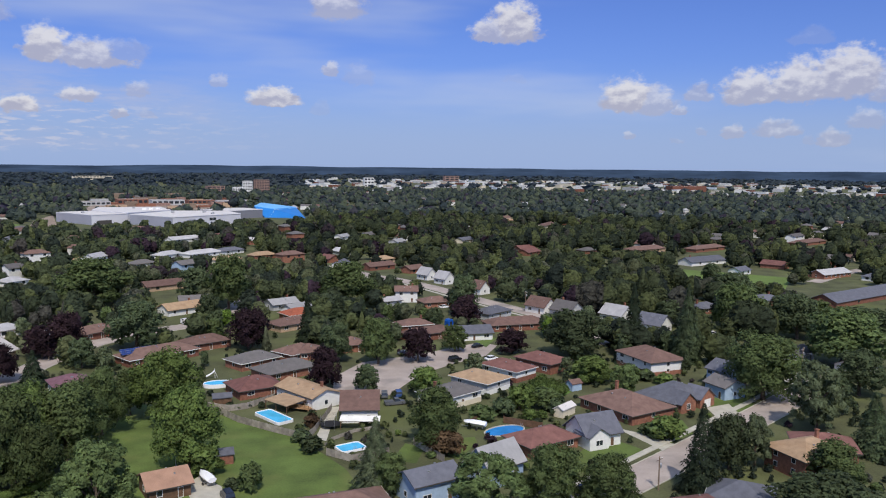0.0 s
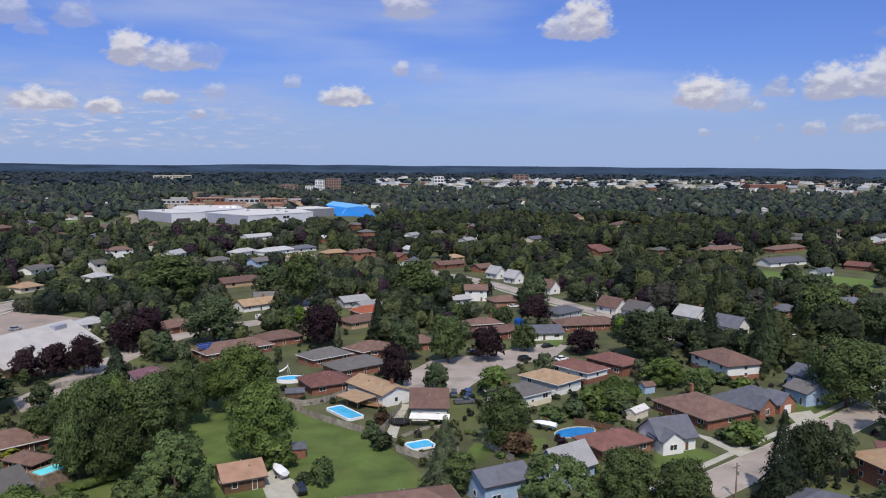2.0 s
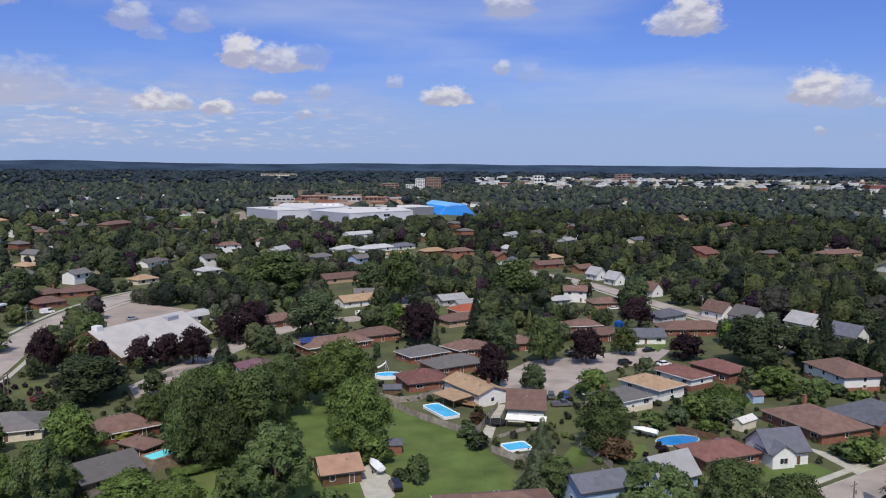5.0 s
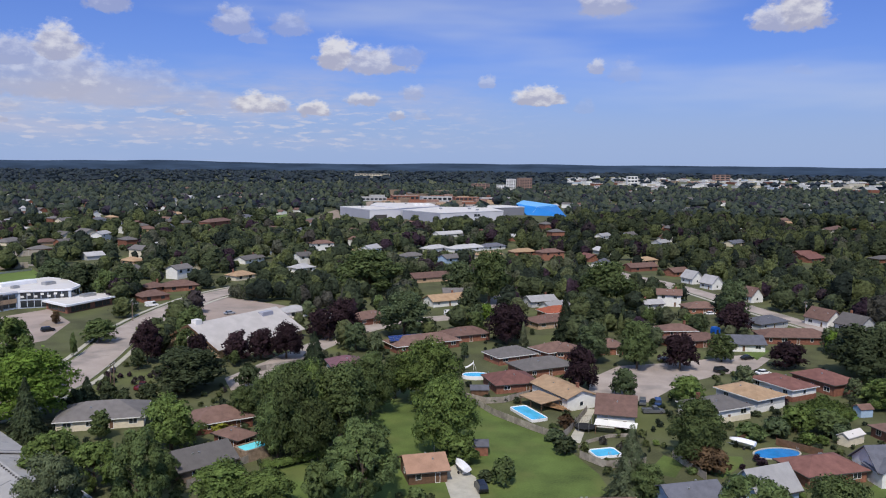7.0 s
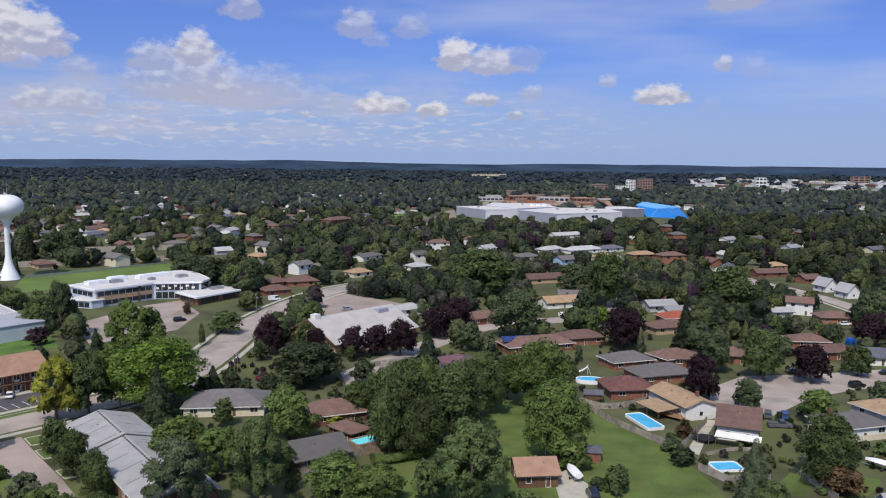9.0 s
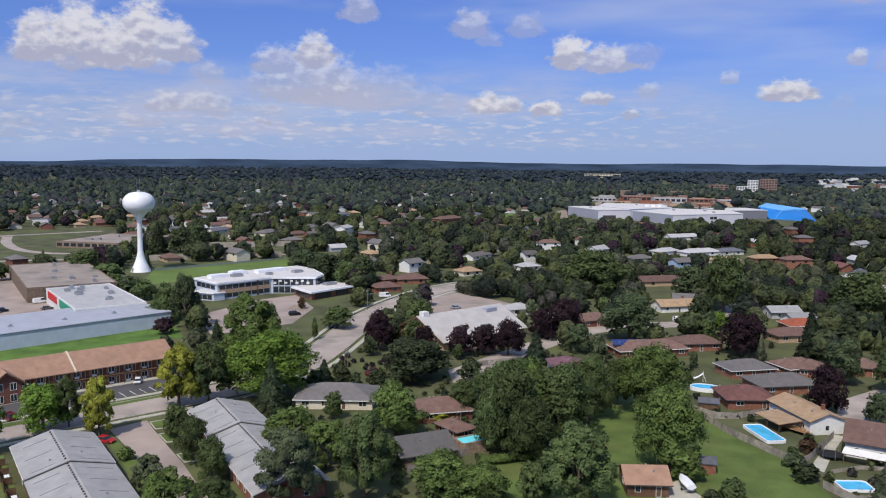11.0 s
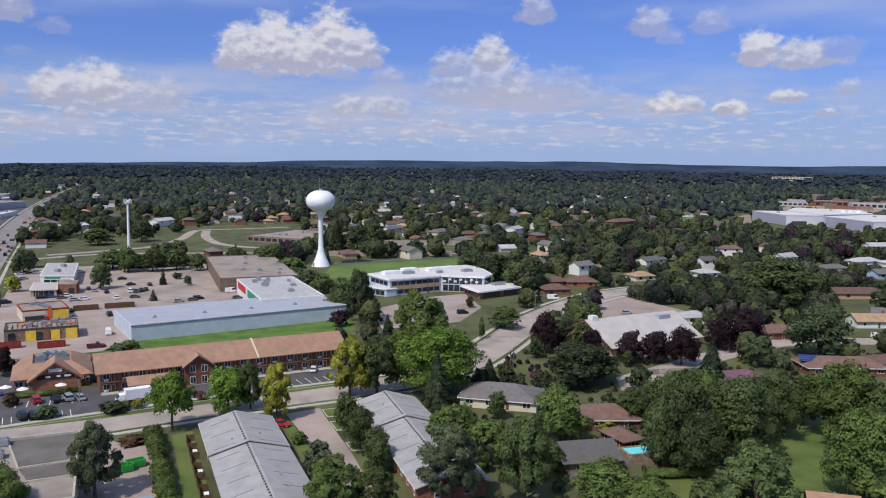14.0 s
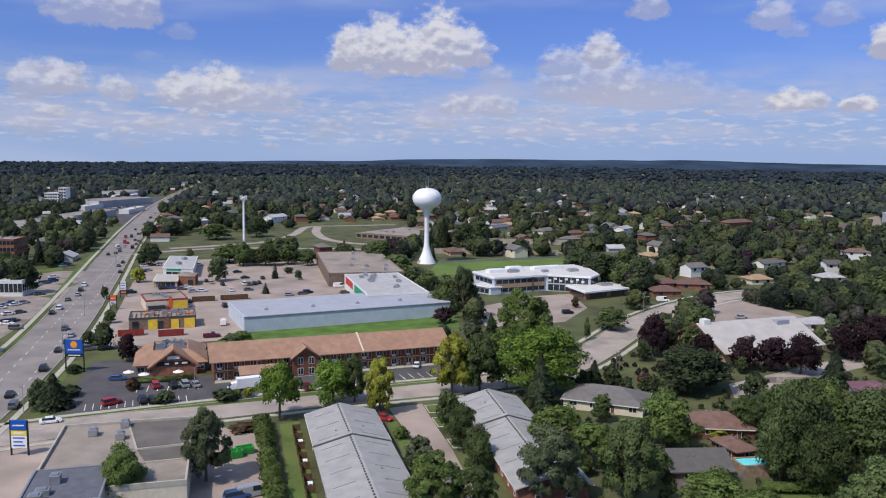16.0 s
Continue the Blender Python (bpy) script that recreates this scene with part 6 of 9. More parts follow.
house(-108.8, 327.7, 49, 16.3, 9.0, 1, False, "tan", "white")
house(-109.4, 346.2, 22, 11.7, 8.0, 1, False, "grey", "white")
house(-58.3, 241.7, 47, 13.8, 9.0, 1, True, "grey", "brick")
house(-46.2, 231.0, 45, 16.8, 10.0, 1, True, "grey", "brick")
house(-46.6, 252.9, 53, 12.2, 9.0, 1, True, "brown", "brick")
house(-134.3, 150.4, 34, 18.8, 12.0, 1, True, "grey", "cream")
house(-107.6, 157.4, 50, 13.2, 10.0, 1, True, "brown", "brick")
house(-95.6, 133.0, 59, 11.5, 10.0, 1, False, "grey", "wood")
house(-57.4, 298.7, 47, 15.7, 9.0, 1, True, "brown", "tan")
house(-57.9, 318.3, 39, 12.8, 9.0, 1, True, "red", "brick")
house(-69.5, 341.0, 42, 12.5, 8.0, 1, False, "light", "grey")
house(-60.4, 328.7, 51, 11.0, 8.0, 1, False, "light", "white")
house(10.6, 284.6, 16, 14.0, 9.0, 1, False, "slate", "white")
house(-4.7, 284.1, 36, 18.7, 8.0, 1, True, "brown", "brick")
house(-10.6, 298.6, 24, 12.3, 8.0, 1, True, "brown", "brick")
house(28.7, 303.2, 17, 23.6, 10.0, 1, True, "brown", "brick")
house(20.9, 326.6, 48, 15.1, 9.0, 1, True, "slate", "grey")
house(-2.9, 350.1, 23, 13.7, 9.0, 1, True, "brown", "brick")
house(-16.3, 362.8, 4, 9.9, 8.0, 2, False, "brown", "white")
house(-23.1, 350.7, 35, 8.8, 6.0, 1, False, "pale", "grey")
house(83.4, 167.8, -16, 12.2, 10.0, 1, True, "dark_red", "brick", eave=3.2)
house(55.9, 142.0, -25, 10.8, 10.0, 1, True, "slate", "white")
house(45.9, 135.0, 16, 9.7, 9.0, 1, True, "dark_red", "brick")
house(128.6, 241.4, 36, 10.5, 8.0, 1, False, "grey", "white")
house(116.3, 256.3, 42, 10.3, 8.0, 1, False, "grey", "white")
house(227.0, 461.6, 33, 27.0, 10.0, 1, False, "pale", "brick")
house(114.9, 342.6, 26, 11.4, 9.0, 1, True, "slate", "brick")
house(149.0, 364.7, 21, 16.5, 9.0, 1, True, "slate", "brick")
house(-43.1, 253.1, 20, 8.1, 9.0, 1, True, "brown", "brick")
house(-30.7, 264.4, 23, 7.9, 9.0, 1, True, "brown", "brick")
tree("round", "fresh", -51.4, 157.7, 17.2, 14.5, 3, 6335)
tree("round", "fresh", -66.7, 187.6, 17.8, 18.6, 3, 6005)
tree("round", "maple", -77.4, 159.3, 17.5, 18.1, 3, 4975)
tree("round", "maple", -80.4, 144.7, 20.1, 14.5, 3, 4466)
tree("round", "maple", -77.3, 176.4, 16.5, 12.3, 3, 5320)
tree("round", "maple", -76.8, 191.6, 12.1, 9.2, 2, 5605)
tree("loose", "maple", -57.9, 128.7, 15.7, 14.3, 3, 5375)
tree("bush", "maple", -65.4, 127.2, 9.0, 6.7, 2, 4859)
tree("bush", "fresh", -47.2, 154.2, 6.6, 7.4, 1, 6525)
tree("bush", "deep", -27.8, 167.0, 4.1, 5.9, 0, 7803)
tree("round", "maple", -76.8, 145.0, 13.8, 11.3, 3, 4665)
tree("round", "maple", -91.6, 156.1, 16.3, 10.9, 3, 4186)
tree("round", "deep", -20.1, 213.2, 8.2, 8.1, 1, 5245)
tree("round", "fresh", -4.5, 208.4, 8.8, 9.8, 1, 5955)
tree("round", "maple", -1.1, 171.6, 14.2, 13.9, 3, 6180)
tree("bush", "russet", 1.4, 166.5, 6.3, 8.5, 1, 6335)
tree("conifer", "grey", -12.3, 147.1, 14.8, 10.4, 3, 5523)
tree("round", "maple", -9.4, 145.3, 8.3, 8.0, 2, 5705)
tree("conifer", "spruce", -47.0, 275.6, 16.7, 9.3, 2, 4420)
tree("round", "maple", -19.6, 244.6, 15.3, 13.2, 2, 5335)
tree("round", "purple", -32.1, 215.5, 12.5, 10.2, 2, 4715)
tree("round", "deep", -33.3, 247.6, 13.1, 11.6, 2, 4805)
tree("round", "purple", -7.3, 248.7, 11.4, 11.5, 1, 5820)
tree("round", "maple", 4.7, 263.3, 9.5, 9.8, 1, 6257)
tree("round", "purple", 23.6, 261.7, 8.3, 12.1, 1, 6960)
tree("round", "deep", 44.6, 257.0, 16.4, 21.8, 2, 7772)
tree("round", "deep", 9.1, 326.6, 17.8, 14.5, 2, 6300)
tree("round", "purple", 9.1, 308.8, 11.9, 13.2, 1, 6329)
tree("round", "maple", -42.7, 350.6, 19.8, 26.0, 2, 4824)
tree("round", "purple", -64.9, 263.5, 14.1, 15.3, 2, 3698)
tree("round", "deep", -102.0, 261.8, 16.3, 20.4, 2, 2312)
tree("round", "deep", -108.8, 236.0, 9.6, 10.1, 1, 1667)
tree("round", "purple", -126.4, 247.3, 10.9, 11.3, 1, 1160)
tree("round", "purple", -122.4, 255.2, 14.0, 13.0, 2, 1451)
tree("round", "deep", -89.5, 300.3, 13.4, 9.7, 1, 3154)
tree("round", "maple", -91.2, 336.5, 23.9, 21.0, 2, 3383)
tree("round", "maple", -151.8, 344.0, 21.2, 31.8, 2, 1716)
tree("round", "deep", -111.7, 358.3, 16.1, 16.5, 1, 2968)
tree("conifer", "spruce", -132.6, 342.3, 12.9, 13.5, 1, 2243)
tree("conifer", "spruce", 50.3, 147.6, 17.9, 10.2, 3, 9552)
tree("round", "deep", 60.0, 159.4, 12.5, 11.3, 2, 9862)
tree("conifer", "spruce", 67.4, 274.7, 22.5, 10.1, 3, 8452)
tree("conifer", "deep", 79.5, 252.4, 25.9, 12.6, 3, 9145)
tree("round", "maple", 87.3, 210.1, 19.1, 22.2, 3, 10158)
tree("round", "maple", 127.2, 247.1, 19.1, 31.0, 2, 11080)
tree("loose", "grey", 89.6, 183.9, 17.2, 14.3, 3, 10880)
tree("conifer", "deep", 95.1, 169.1, 14.6, 11.8, 3, 11620)
tree("loose", "grey", 66.2, 161.7, 11.0, 8.3, 2, 10170)
tree("round", "maple", 30.1, 136.5, 11.5, 12.4, 3, 8440)
tree("round", "maple", 20.9, 139.8, 12.3, 12.9, 3, 7760)
tree("loose", "maple", 8.3, 136.0, 11.4, 15.2, 3, 6935)
tree("bush", "fresh", 52.2, 177.7, 6.4, 8.8, 1, 9038)
tree("bush", "fresh", 46.3, 227.3, 6.4, 7.0, 1, 8095)
tree("round", "maple", 77.5, 150.2, 9.7, 11.7, 2, 11211)
tree("round", "deep", 66.8, 133.9, 9.5, 18.8, 2, 11080)
tree("round", "maple", 113.6, 303.2, 18.8, 23.9, 2, 9685)
tree("round", "deep", 131.4, 288.9, 16.9, 21.1, 2, 10470)
tree("round", "deep", 134.8, 361.3, 15.7, 22.6, 1, 9640)
tree("round", "deep", 116.1, 215.4, 12.8, 16.5, 2, 11340)
tree("round", "deep", 147.5, 432.6, 11.0, 12.0, 1, 9180)
tree("conifer", "deep", -39.3, 300.7, 13.2, 13.5, 1, 4780)
tree("round", "deep", 100.6, 199.6, 10.4, 13.4, 2, 11020)
tree("loose", "grey", -142.9, 54.2, 14.0, 9.7, 3, 3407)
tree("round", "fresh", -138.5, 38.2, 11.4, 9.4, 3, 2410)
tree("spread", "bright", -168.2, 79.6, 13.5, 10.2, 2, 4207)
tree("round", "bright", -172.5, 95.5, 10.7, 12.2, 2, 4843)
tree("loose", "maple", -170.1, 100.1, 11.9, 7.2, 2, 5108)
tree("loose", "yellow", -159.3, 100.9, 13.6, 8.3, 2, 5436)
tree("loose", "yellow", -162.5, 124.0, 15.8, 12.2, 2, 6298)
tree("loose", "maple", -159.9, 130.8, 15.5, 12.4, 2, 6631)
tree("round", "bright", -151.5, 143.9, 17.4, 24.3, 3, 7380)
tree("loose", "fresh", -173.0, 156.7, 23.1, 21.1, 3, 7125)
tree("loose", "deep", -237.4, 182.9, 19.8, 13.0, 2, 6305)
tree("round", "maple", -145.4, 110.5, 7.7, 6.2, 1, 6292)
tree("round", "maple", -131.1, 103.8, 9.3, 6.9, 2, 6497)
tree("round", "maple", -119.6, 99.4, 8.7, 7.2, 2, 6747)
tree("loose", "fresh", -107.7, 80.7, 11.3, 11.2, 3, 6270)
tree("loose", "maple", -103.9, 86.5, 8.9, 9.2, 2, 6781)
tree("loose", "grey", -125.1, 89.5, 7.3, 7.1, 1, 6029)
tree("conifer", "deep", -142.0, 135.4, 14.0, 9.0, 2, 7407)
tree("round", "purple", -161.5, 199.3, 13.1, 10.2, 2, 8715)
tree("round", "purple", -146.5, 204.1, 9.4, 7.6, 1, 9360)
tree("round", "purple", -136.2, 208.6, 10.0, 9.3, 1, 9860)
tree("round", "purple", -131.8, 215.6, 10.0, 10.6, 1, 10210)
tree("round", "purple", -124.7, 218.8, 11.5, 11.2, 2, 10581)
tree("round", "purple", -128.6, 251.3, 9.5, 12.6, 1, 11130)
tree("round", "purple", -128.1, 265.8, 9.2, 10.6, 1, 11435)
tree("round", "deep", -131.1, 178.3, 11.8, 22.4, 2, 9246)
tree("round", "maple", -166.2, 227.3, 12.4, 12.6, 1, 9250)
tree("conifer", "spruce", -113.2, 215.9, 10.4, 8.1, 1, 11021)
tree("round", "fresh", -107.4, 140.0, 11.8, 13.6, 2, 9052)
tree("round", "maple", -102.8, 160.9, 9.0, 8.3, 2, 10010)
tree("conifer", "deep", -204.8, 38.4, 8.5, 9.3, 1, 1387)
tree("round", "purple", -239.8, 63.4, 8.4, 6.2, 1, 2215)
tree("round", "deep", -207.5, 35.8, 6.9, 6.2, 1, 1210)
tree("round", "deep", -379.4, 55.2, 14.6, 13.9, 1, 835)
house(-50.9, 212.2, 35, 12.2, 10.8, 1, True, "dark_red", "brick")
house(-35.0, 204.6, -45, 16.1, 8.6, 1, False, "tan", "white", rise=1.5, eave=3.4)
house(-20.1, 193.4, 5, 8.7, 12.6, 1, False, "brown", "white", eave=3.4)
house(-2.1, 144.8, 33, 10.0, 7.2, 1, False, "slate", "blue", eave=4.2)
house(11.1, 155.1, 41, 9.5, 6.8, 1, False, "light", "blue", rise=3.4, eave=3.4, wing=-1.6)
house(22.5, 171.9, 34, 13.6, 9.1, 1, True, "dark_red", "brick")
house(2.4, 204.8, 44, 13.8, 9.8, 1, True, "grey", "white", rise=1.7, eave=3.4, lower="cream")
house(11.2, 219.5, -42, 13.2, 10.2, 1, True, "tan", "grey", rise=1.7, eave=3.4, lower="white")
house(20.1, 232.4, -45, 13.8, 9.0, 1, True, "dark_red", "white", rise=1.6, eave=3.4, lower="brick")
house(31.5, 241.8, -46, 13.8, 9.4, 1, True, "dark_red", "brick", rise=1.8, eave=3.3)
house(34.8, 176.0, 25, 9.2, 8.3, 1, False, "slate", "white", rise=3.4, eave=3.2, wing=-1.2)
house(47.6, 198.6, -57, 18.2, 14.6, 1, True, "brown", "brick")
house(62.2, 207.0, -53, 12.3, 16.0, 1, True, "slate", "brick", end_gables=1, chimney=False)
house(65.2, 243.0, -67, 17.4, 12.7, 2, True, "brown", "white", eave=4.4, lower="brick")
house(-96.7, 147.7, -16, 7.8, 4.9, 1, True, "brown", "brick")
house(78.3, 213.8, -65, 7.4, 7.4, 1, False, "grey", "blue", eave=3.6)
house(81.8, 225.0, -57, 4.7, 9.1, 2, False, "slate", "blue")
house(76.6, 160.0, 22, 13.0, 10.8, 2, True, "tan", "brick", eave=4.6)
house(-18.5, 133.2, 22, 20.3, 12.0, 1, True, "brown", "brick")
motel(-204.8, 111.3, 75.2, 66.0, 14.0, -8.9, -21.8, 7.6)
restaurant(-229.4, 73.1, 73.2, 17.8, 20.2)
shed_hall = hall(-266.3, 146.7, 80.0, 77.5, 30.0, 5.4, "shed", "panel", units=0, parapet=0.14, name="retail_building", label="long low retail building with pale blue-grey metal walls", fascia=PANEL)
part("eave_gutter", Form().box(-38.9, 38.9, -15.2, -15.06, 5.0, 5.3), SLAB_MID, shed_hall, "dark eave gutter")
for i in range(4):
    part("roof_vent", Form().rings([[(-30 + 17 * i, -6.6, 5.52), (-28.4 + 17 * i, -6.6, 5.52), (-28.4 + 17 * i, -4.6, 5.52), (-30 + 17 * i, -4.6, 5.52)], [(-29.3 + 17 * i, -6.2, 6.5), (-29.1 + 17 * i, -6.2, 6.5), (-29.1 + 17 * i, -4.9, 6.1), (-29.3 + 17 * i, -4.9, 6.1)]]), METAL, shed_hall)
for i in range(17):
    part("roof_seam", Form().box(-36 + 4.5 * i, -35.9 + 4.5 * i, -14.6, 14.6, 5.52, 5.55), ROOFS["pale"], shed_hall)
hall(-293.3, 181.8, -18.8, 55.2, 25.2, 5.9, "pale", "white", units=12, name="retail_building", label="retail wing with a pale metal roof and shop fascia", panels=((0.08, 0.4, 0.5, 0.98, RED_SIGN), (0.5, 0.92, 0.45, 0.98, GREEN_SIGN)))
hall(-361.7, 206.0, -22.1, 83.6, 35.4, 6.0, "flat", "wood", units=6, name="retail_building", label="older flat-roofed brown brick retail building")
shop = hall(-285.0, 86.4, 73.7, 21.9, 13.0, 3.8, "flat", "wood", units=5, name="shop_building", label="flat-roofed shop being rebuilt, walls part yellow", fascia=SLAB_DARK, panels=((0.28, 0.42, 0.02, 0.9, YELLOW), (0.43, 0.5, 0.02, 0.75, GLASS), (0.52, 0.6, 0.02, 0.95, BRICK), (0.62, 0.74, 0.02, 0.85, YELLOW), (0.82, 0.98, 0.02, 0.9, YELLOW), (0.05, 0.14, 0.1, 0.8, GLASS)))
gutted = random.Random(4)
for i in range(15):
    u = -10.2 + 1.45 * i
    f = Form().box(u - 0.09, u + 0.09, -6.2, gutted.uniform(1.0, 6.2), 3.95, 4.25, pose(0, 0, 0, gutted.uniform(-3, 3), 0, gutted.uniform(-3, 3)))
    part("rafter", f, (WOOD, TIMBER, DECK_RED)[i % 3], shop)
for i in range(10):
    m = pose(gutted.uniform(-9, 9), gutted.uniform(-5, 5), 3.95, 0, gutted.uniform(-6, 6), gutted.uniform(0, 180))
    part("roof_debris", Form().box(-gutted.uniform(0.8, 2.2), gutted.uniform(0.8, 2.2), -0.5, 0.5, 0.3, 0.42), (DECK_RED, WOOD, ORANGE)[i % 3], shop, m=m)
hall(-320.2, 96.8, 81.7, 15.6, 16.3, 3.8, "flat", "cream", units=4, name="restaurant_building", label="small fast-food restaurant with orange and yellow fascia", fascia=RED_PANEL, panels=((0.0, 0.5, 0.55, 0.95, CREAM), (0.05, 0.45, 0.12, 0.5, GLASS), (0.54, 0.62, 0.0, 1.3, ORANGE), (0.64, 0.98, 0.1, 0.9, YELLOW)))
plan_hall("showroom_building", "white flat-roofed car showroom beside the plaza", [(-397.5, 118.0), (-388.5, 130.0), (-433.0, 146.5), (-442.0, 134.5)], 4.4, WHITE, ROOFS["pale"], 0.3, 0.3, WHITE,
          windows=((0, 0.1, 0.9, 4, 0.5, 2.6, None), (3, 0.1, 0.9, 6, 0.5, 2.8, None)), bands=((0, 0.12, 0.6, 3.2, 4.2, GREEN_SIGN),), units=((-405, 128, 2.5, 2, 1.2, 20), (-422, 136, 2.5, 2, 1.2, 20)))
plan_hall("showroom_wing", "low beige flat-roofed front of the showroom", [(-367.7, 105.6), (-362.9, 114.6), (-380.4, 120.3), (-386.6, 112.5)], 2.9, TAN_BRICK, ROOFS["church"], 0.35, 0.5, CREAM,
          windows=((0, 0.1, 0.9, 4, 0.4, 2.3, None), (3, 0.1, 0.9, 4, 0.4, 2.3, None)))
plan_hall("entrance_building", "red brick entrance block of the showroom", [(-368.8, 117.0), (-363.6, 123.0), (-375.0, 128.0), (-381.0, 121.2)], 3.9, BRICK, ROOFS["flat"], 0.35, 0.1, BRICK,
          windows=((0, 0.55, 0.9, 1, 0.2, 2.5, None),))
block = hall(-152.4, 41.4, 160.1, 34.0, 25.0, 5.0, "flat", "cream", units=0, parapet=0.7, name="commercial_building", label="large flat-roofed commercial building with a pale parapet", fascia=CONCRETE)
roof_patch(block, [(-167.9, 46.9), (-164.2, 59.0), (-150.4, 54.6), (-153.2, 44.4)], 5.16, ROOFS["flat_dark"], "darker patched roofing felt")
roof_patch(block, [(-151.6, 44.3), (-149.0, 54.1), (-143.0, 52.2), (-145.5, 44.0)], 5.16, ROOFS["flat_dark"], "darker patched roofing felt")
roof_strip(block, (-168.6, 47.0), (-164.8, 59.2), 5.12, 0.3, 0.25, CONCRETE)
roof_strip(block, (-152.2, 44.1), (-149.7, 54.4), 5.12, 0.3, 0.25, CONCRETE)
roof_strip(block, (-144.9, 43.7), (-142.3, 52.0), 5.12, 0.3, 0.25, CONCRETE)
roof_strip(block, (-167.9, 46.7), (-151.5, 44.2), 5.12, 0.3, 0.25, CONCRETE)
roof_box(block, (-164.8, 39.3), 5.12, (1.1, 0.8, 1.3), METAL)
roof_box(block, (-160.0, 43.2), 5.12, (1.1, 0.8, 1.3), METAL)
roof_box(block, (-166.5, 45.7), 5.12, (1.1, 0.8, 1.3), METAL)
hall(-139.2, 30.0, 160.7, 14.4, 12.1, 6.2, "slate", "grey", units=3, parapet=0.35, name="commercial_building", label="dark flat-roofed block with a blue-grey front", fascia=METAL)
plan_hall("school_building", "modern two-storey school with white roof, pale walls and a glazed front", [(-273.8, 226.8), (-269.3, 253.4), (-253.9, 266.0), (-257.5, 274.7), (-275.9, 286.0), (-287.7, 288.0), (-294.4, 260.8), (-293.5, 230.2)], 7.0, WALLS["panel"], ROOFS["white"], 0.55, 0.5, TANK,
          windows=((0, 0.03, 0.97, 8, 4.5, 6.1, None), (0, 0.03, 0.97, 8, 0.9, 2.5, None), (1, 0.04, 0.96, 7, 3.9, 6.4, None), (1, 0.04, 0.96, 7, 0.5, 3.1, None), (2, 0.05, 0.95, 3, 3.9, 6.3, None), (7, 0.1, 0.9, 4, 4.4, 6.0, None)),
          bands=((0, 0.02, 0.98, 2.6, 4.4, TAN_BRICK), (0, 0.72, 0.76, 0.2, 6.9, SLAB_DARK), *((1, 0.05 + 0.125 * i, 0.115 + 0.125 * i, 4.4 + 0.9 * (i % 2), 5.3 + 0.9 * (i % 2), WHITE) for i in range(7))), units=((-285.3, 236.9, 9, 4, 1.5, 80), (-281.9, 244.4, 5, 3, 1.2, 80), (-287.2, 249.4, 8, 4, 1.6, 80), (-281.5, 264.6, 16, 4, 1.5, 80), (-274.7, 257.4, 3, 2, 1.0, 80), (-270.3, 270.8, 5, 3, 1.1, 80)))
plan_hall("school_entrance", "low dark brick school entrance wing under a broad white roof", [(-258.4, 257.2), (-242.6, 252.1), (-240.9, 275.2), (-253.4, 281.7)], 3.2, BRICK, ROOFS["white"], 0.5, 1.2, TANK,
          windows=((0, 0.1, 0.9, 5, 0.6, 2.5, None), (1, 0.08, 0.5, 5, 0.5, 2.6, None), (1, 0.6, 0.95, 4, 0.5, 2.6, None)), units=((-249.9, 271.2, 6.0, 3.5, 1.0, 80),))
plan_hall("school_annex", "small low white canopy block beside the school", [(-283, 222.5), (-273.5, 224.5), (-272.5, 229.5), (-287, 231.5)], 3.2, WALLS["panel"], ROOFS["white"], 0.3, 0.4, TANK, windows=((0, 0.1, 0.9, 3, 0.6, 2.4, None),))
church(-152.4, 232.9, 76.0, 37.8, 26, 6.2)
house(-146.5, 85.1, -20.4, 18.4, 14.2, 2, False, "town", "brick", rise=1.9, eave=3.6, name="town_house", over=0.7, chimney=False, vents=13)
house(-122.6, 76.3, -20.4, 32.0, 14.2, 2, False, "town", "brick", rise=1.9, eave=3.15, name="town_house", over=0.7, chimney=False, vents=26)
house(-137.9, 118.9, -25, 17.7, 12.9, 2, False, "town", "brick", rise=1.9, eave=3.6, name="town_house", over=0.7, chimney=False, vents=13)
house(-115.0, 108.3, -25, 32.0, 12.9, 2, False, "town", "brick", rise=1.9, eave=3.15, name="town_house", over=0.7, chimney=False, vents=26)
water_tower(-375.5, 258.8, 42.7, 8.2)
cell_mast(-435.5, 174.2, 36.7)
# the grey band on side 0 paints shade over the pale left end
plan_hall("sports_hall", "vast pale sports hall with a white side, its left end painted shade grey", [(-405, 833), (-350, 792), (-325, 820), (-380, 861)], 9.8, SLAB_PALE, ROOFS["white"], 0.4, 0.3, SLAB_PALE,
          bands=((0, 0.0, 1.0, 0.4, 9.2, SLAB_GREY), (1, 0.15, 0.55, 0.1, 4.2, SLAB_DARK)), units=((-372, 822, 3, 2, 1.2, 48),))
plan_hall("sports_hall", "broad pale hall joining two sports halls under a cream roof", [(-379.4, 860.4), (-325.2, 820.6), (-300.4, 879.6), (-334, 940), (-397, 917)], 10.6, SLAB_PALE, ROOFS["white"], 0.4, 0.3, SLAB_PALE,
          units=((-330, 880, 4, 3, 1.5, 20), (-324, 884, 4, 3, 1.5, 20), (-318, 888, 4, 3, 1.5, 20), (-350, 900, 3, 2, 1.2, 20)))
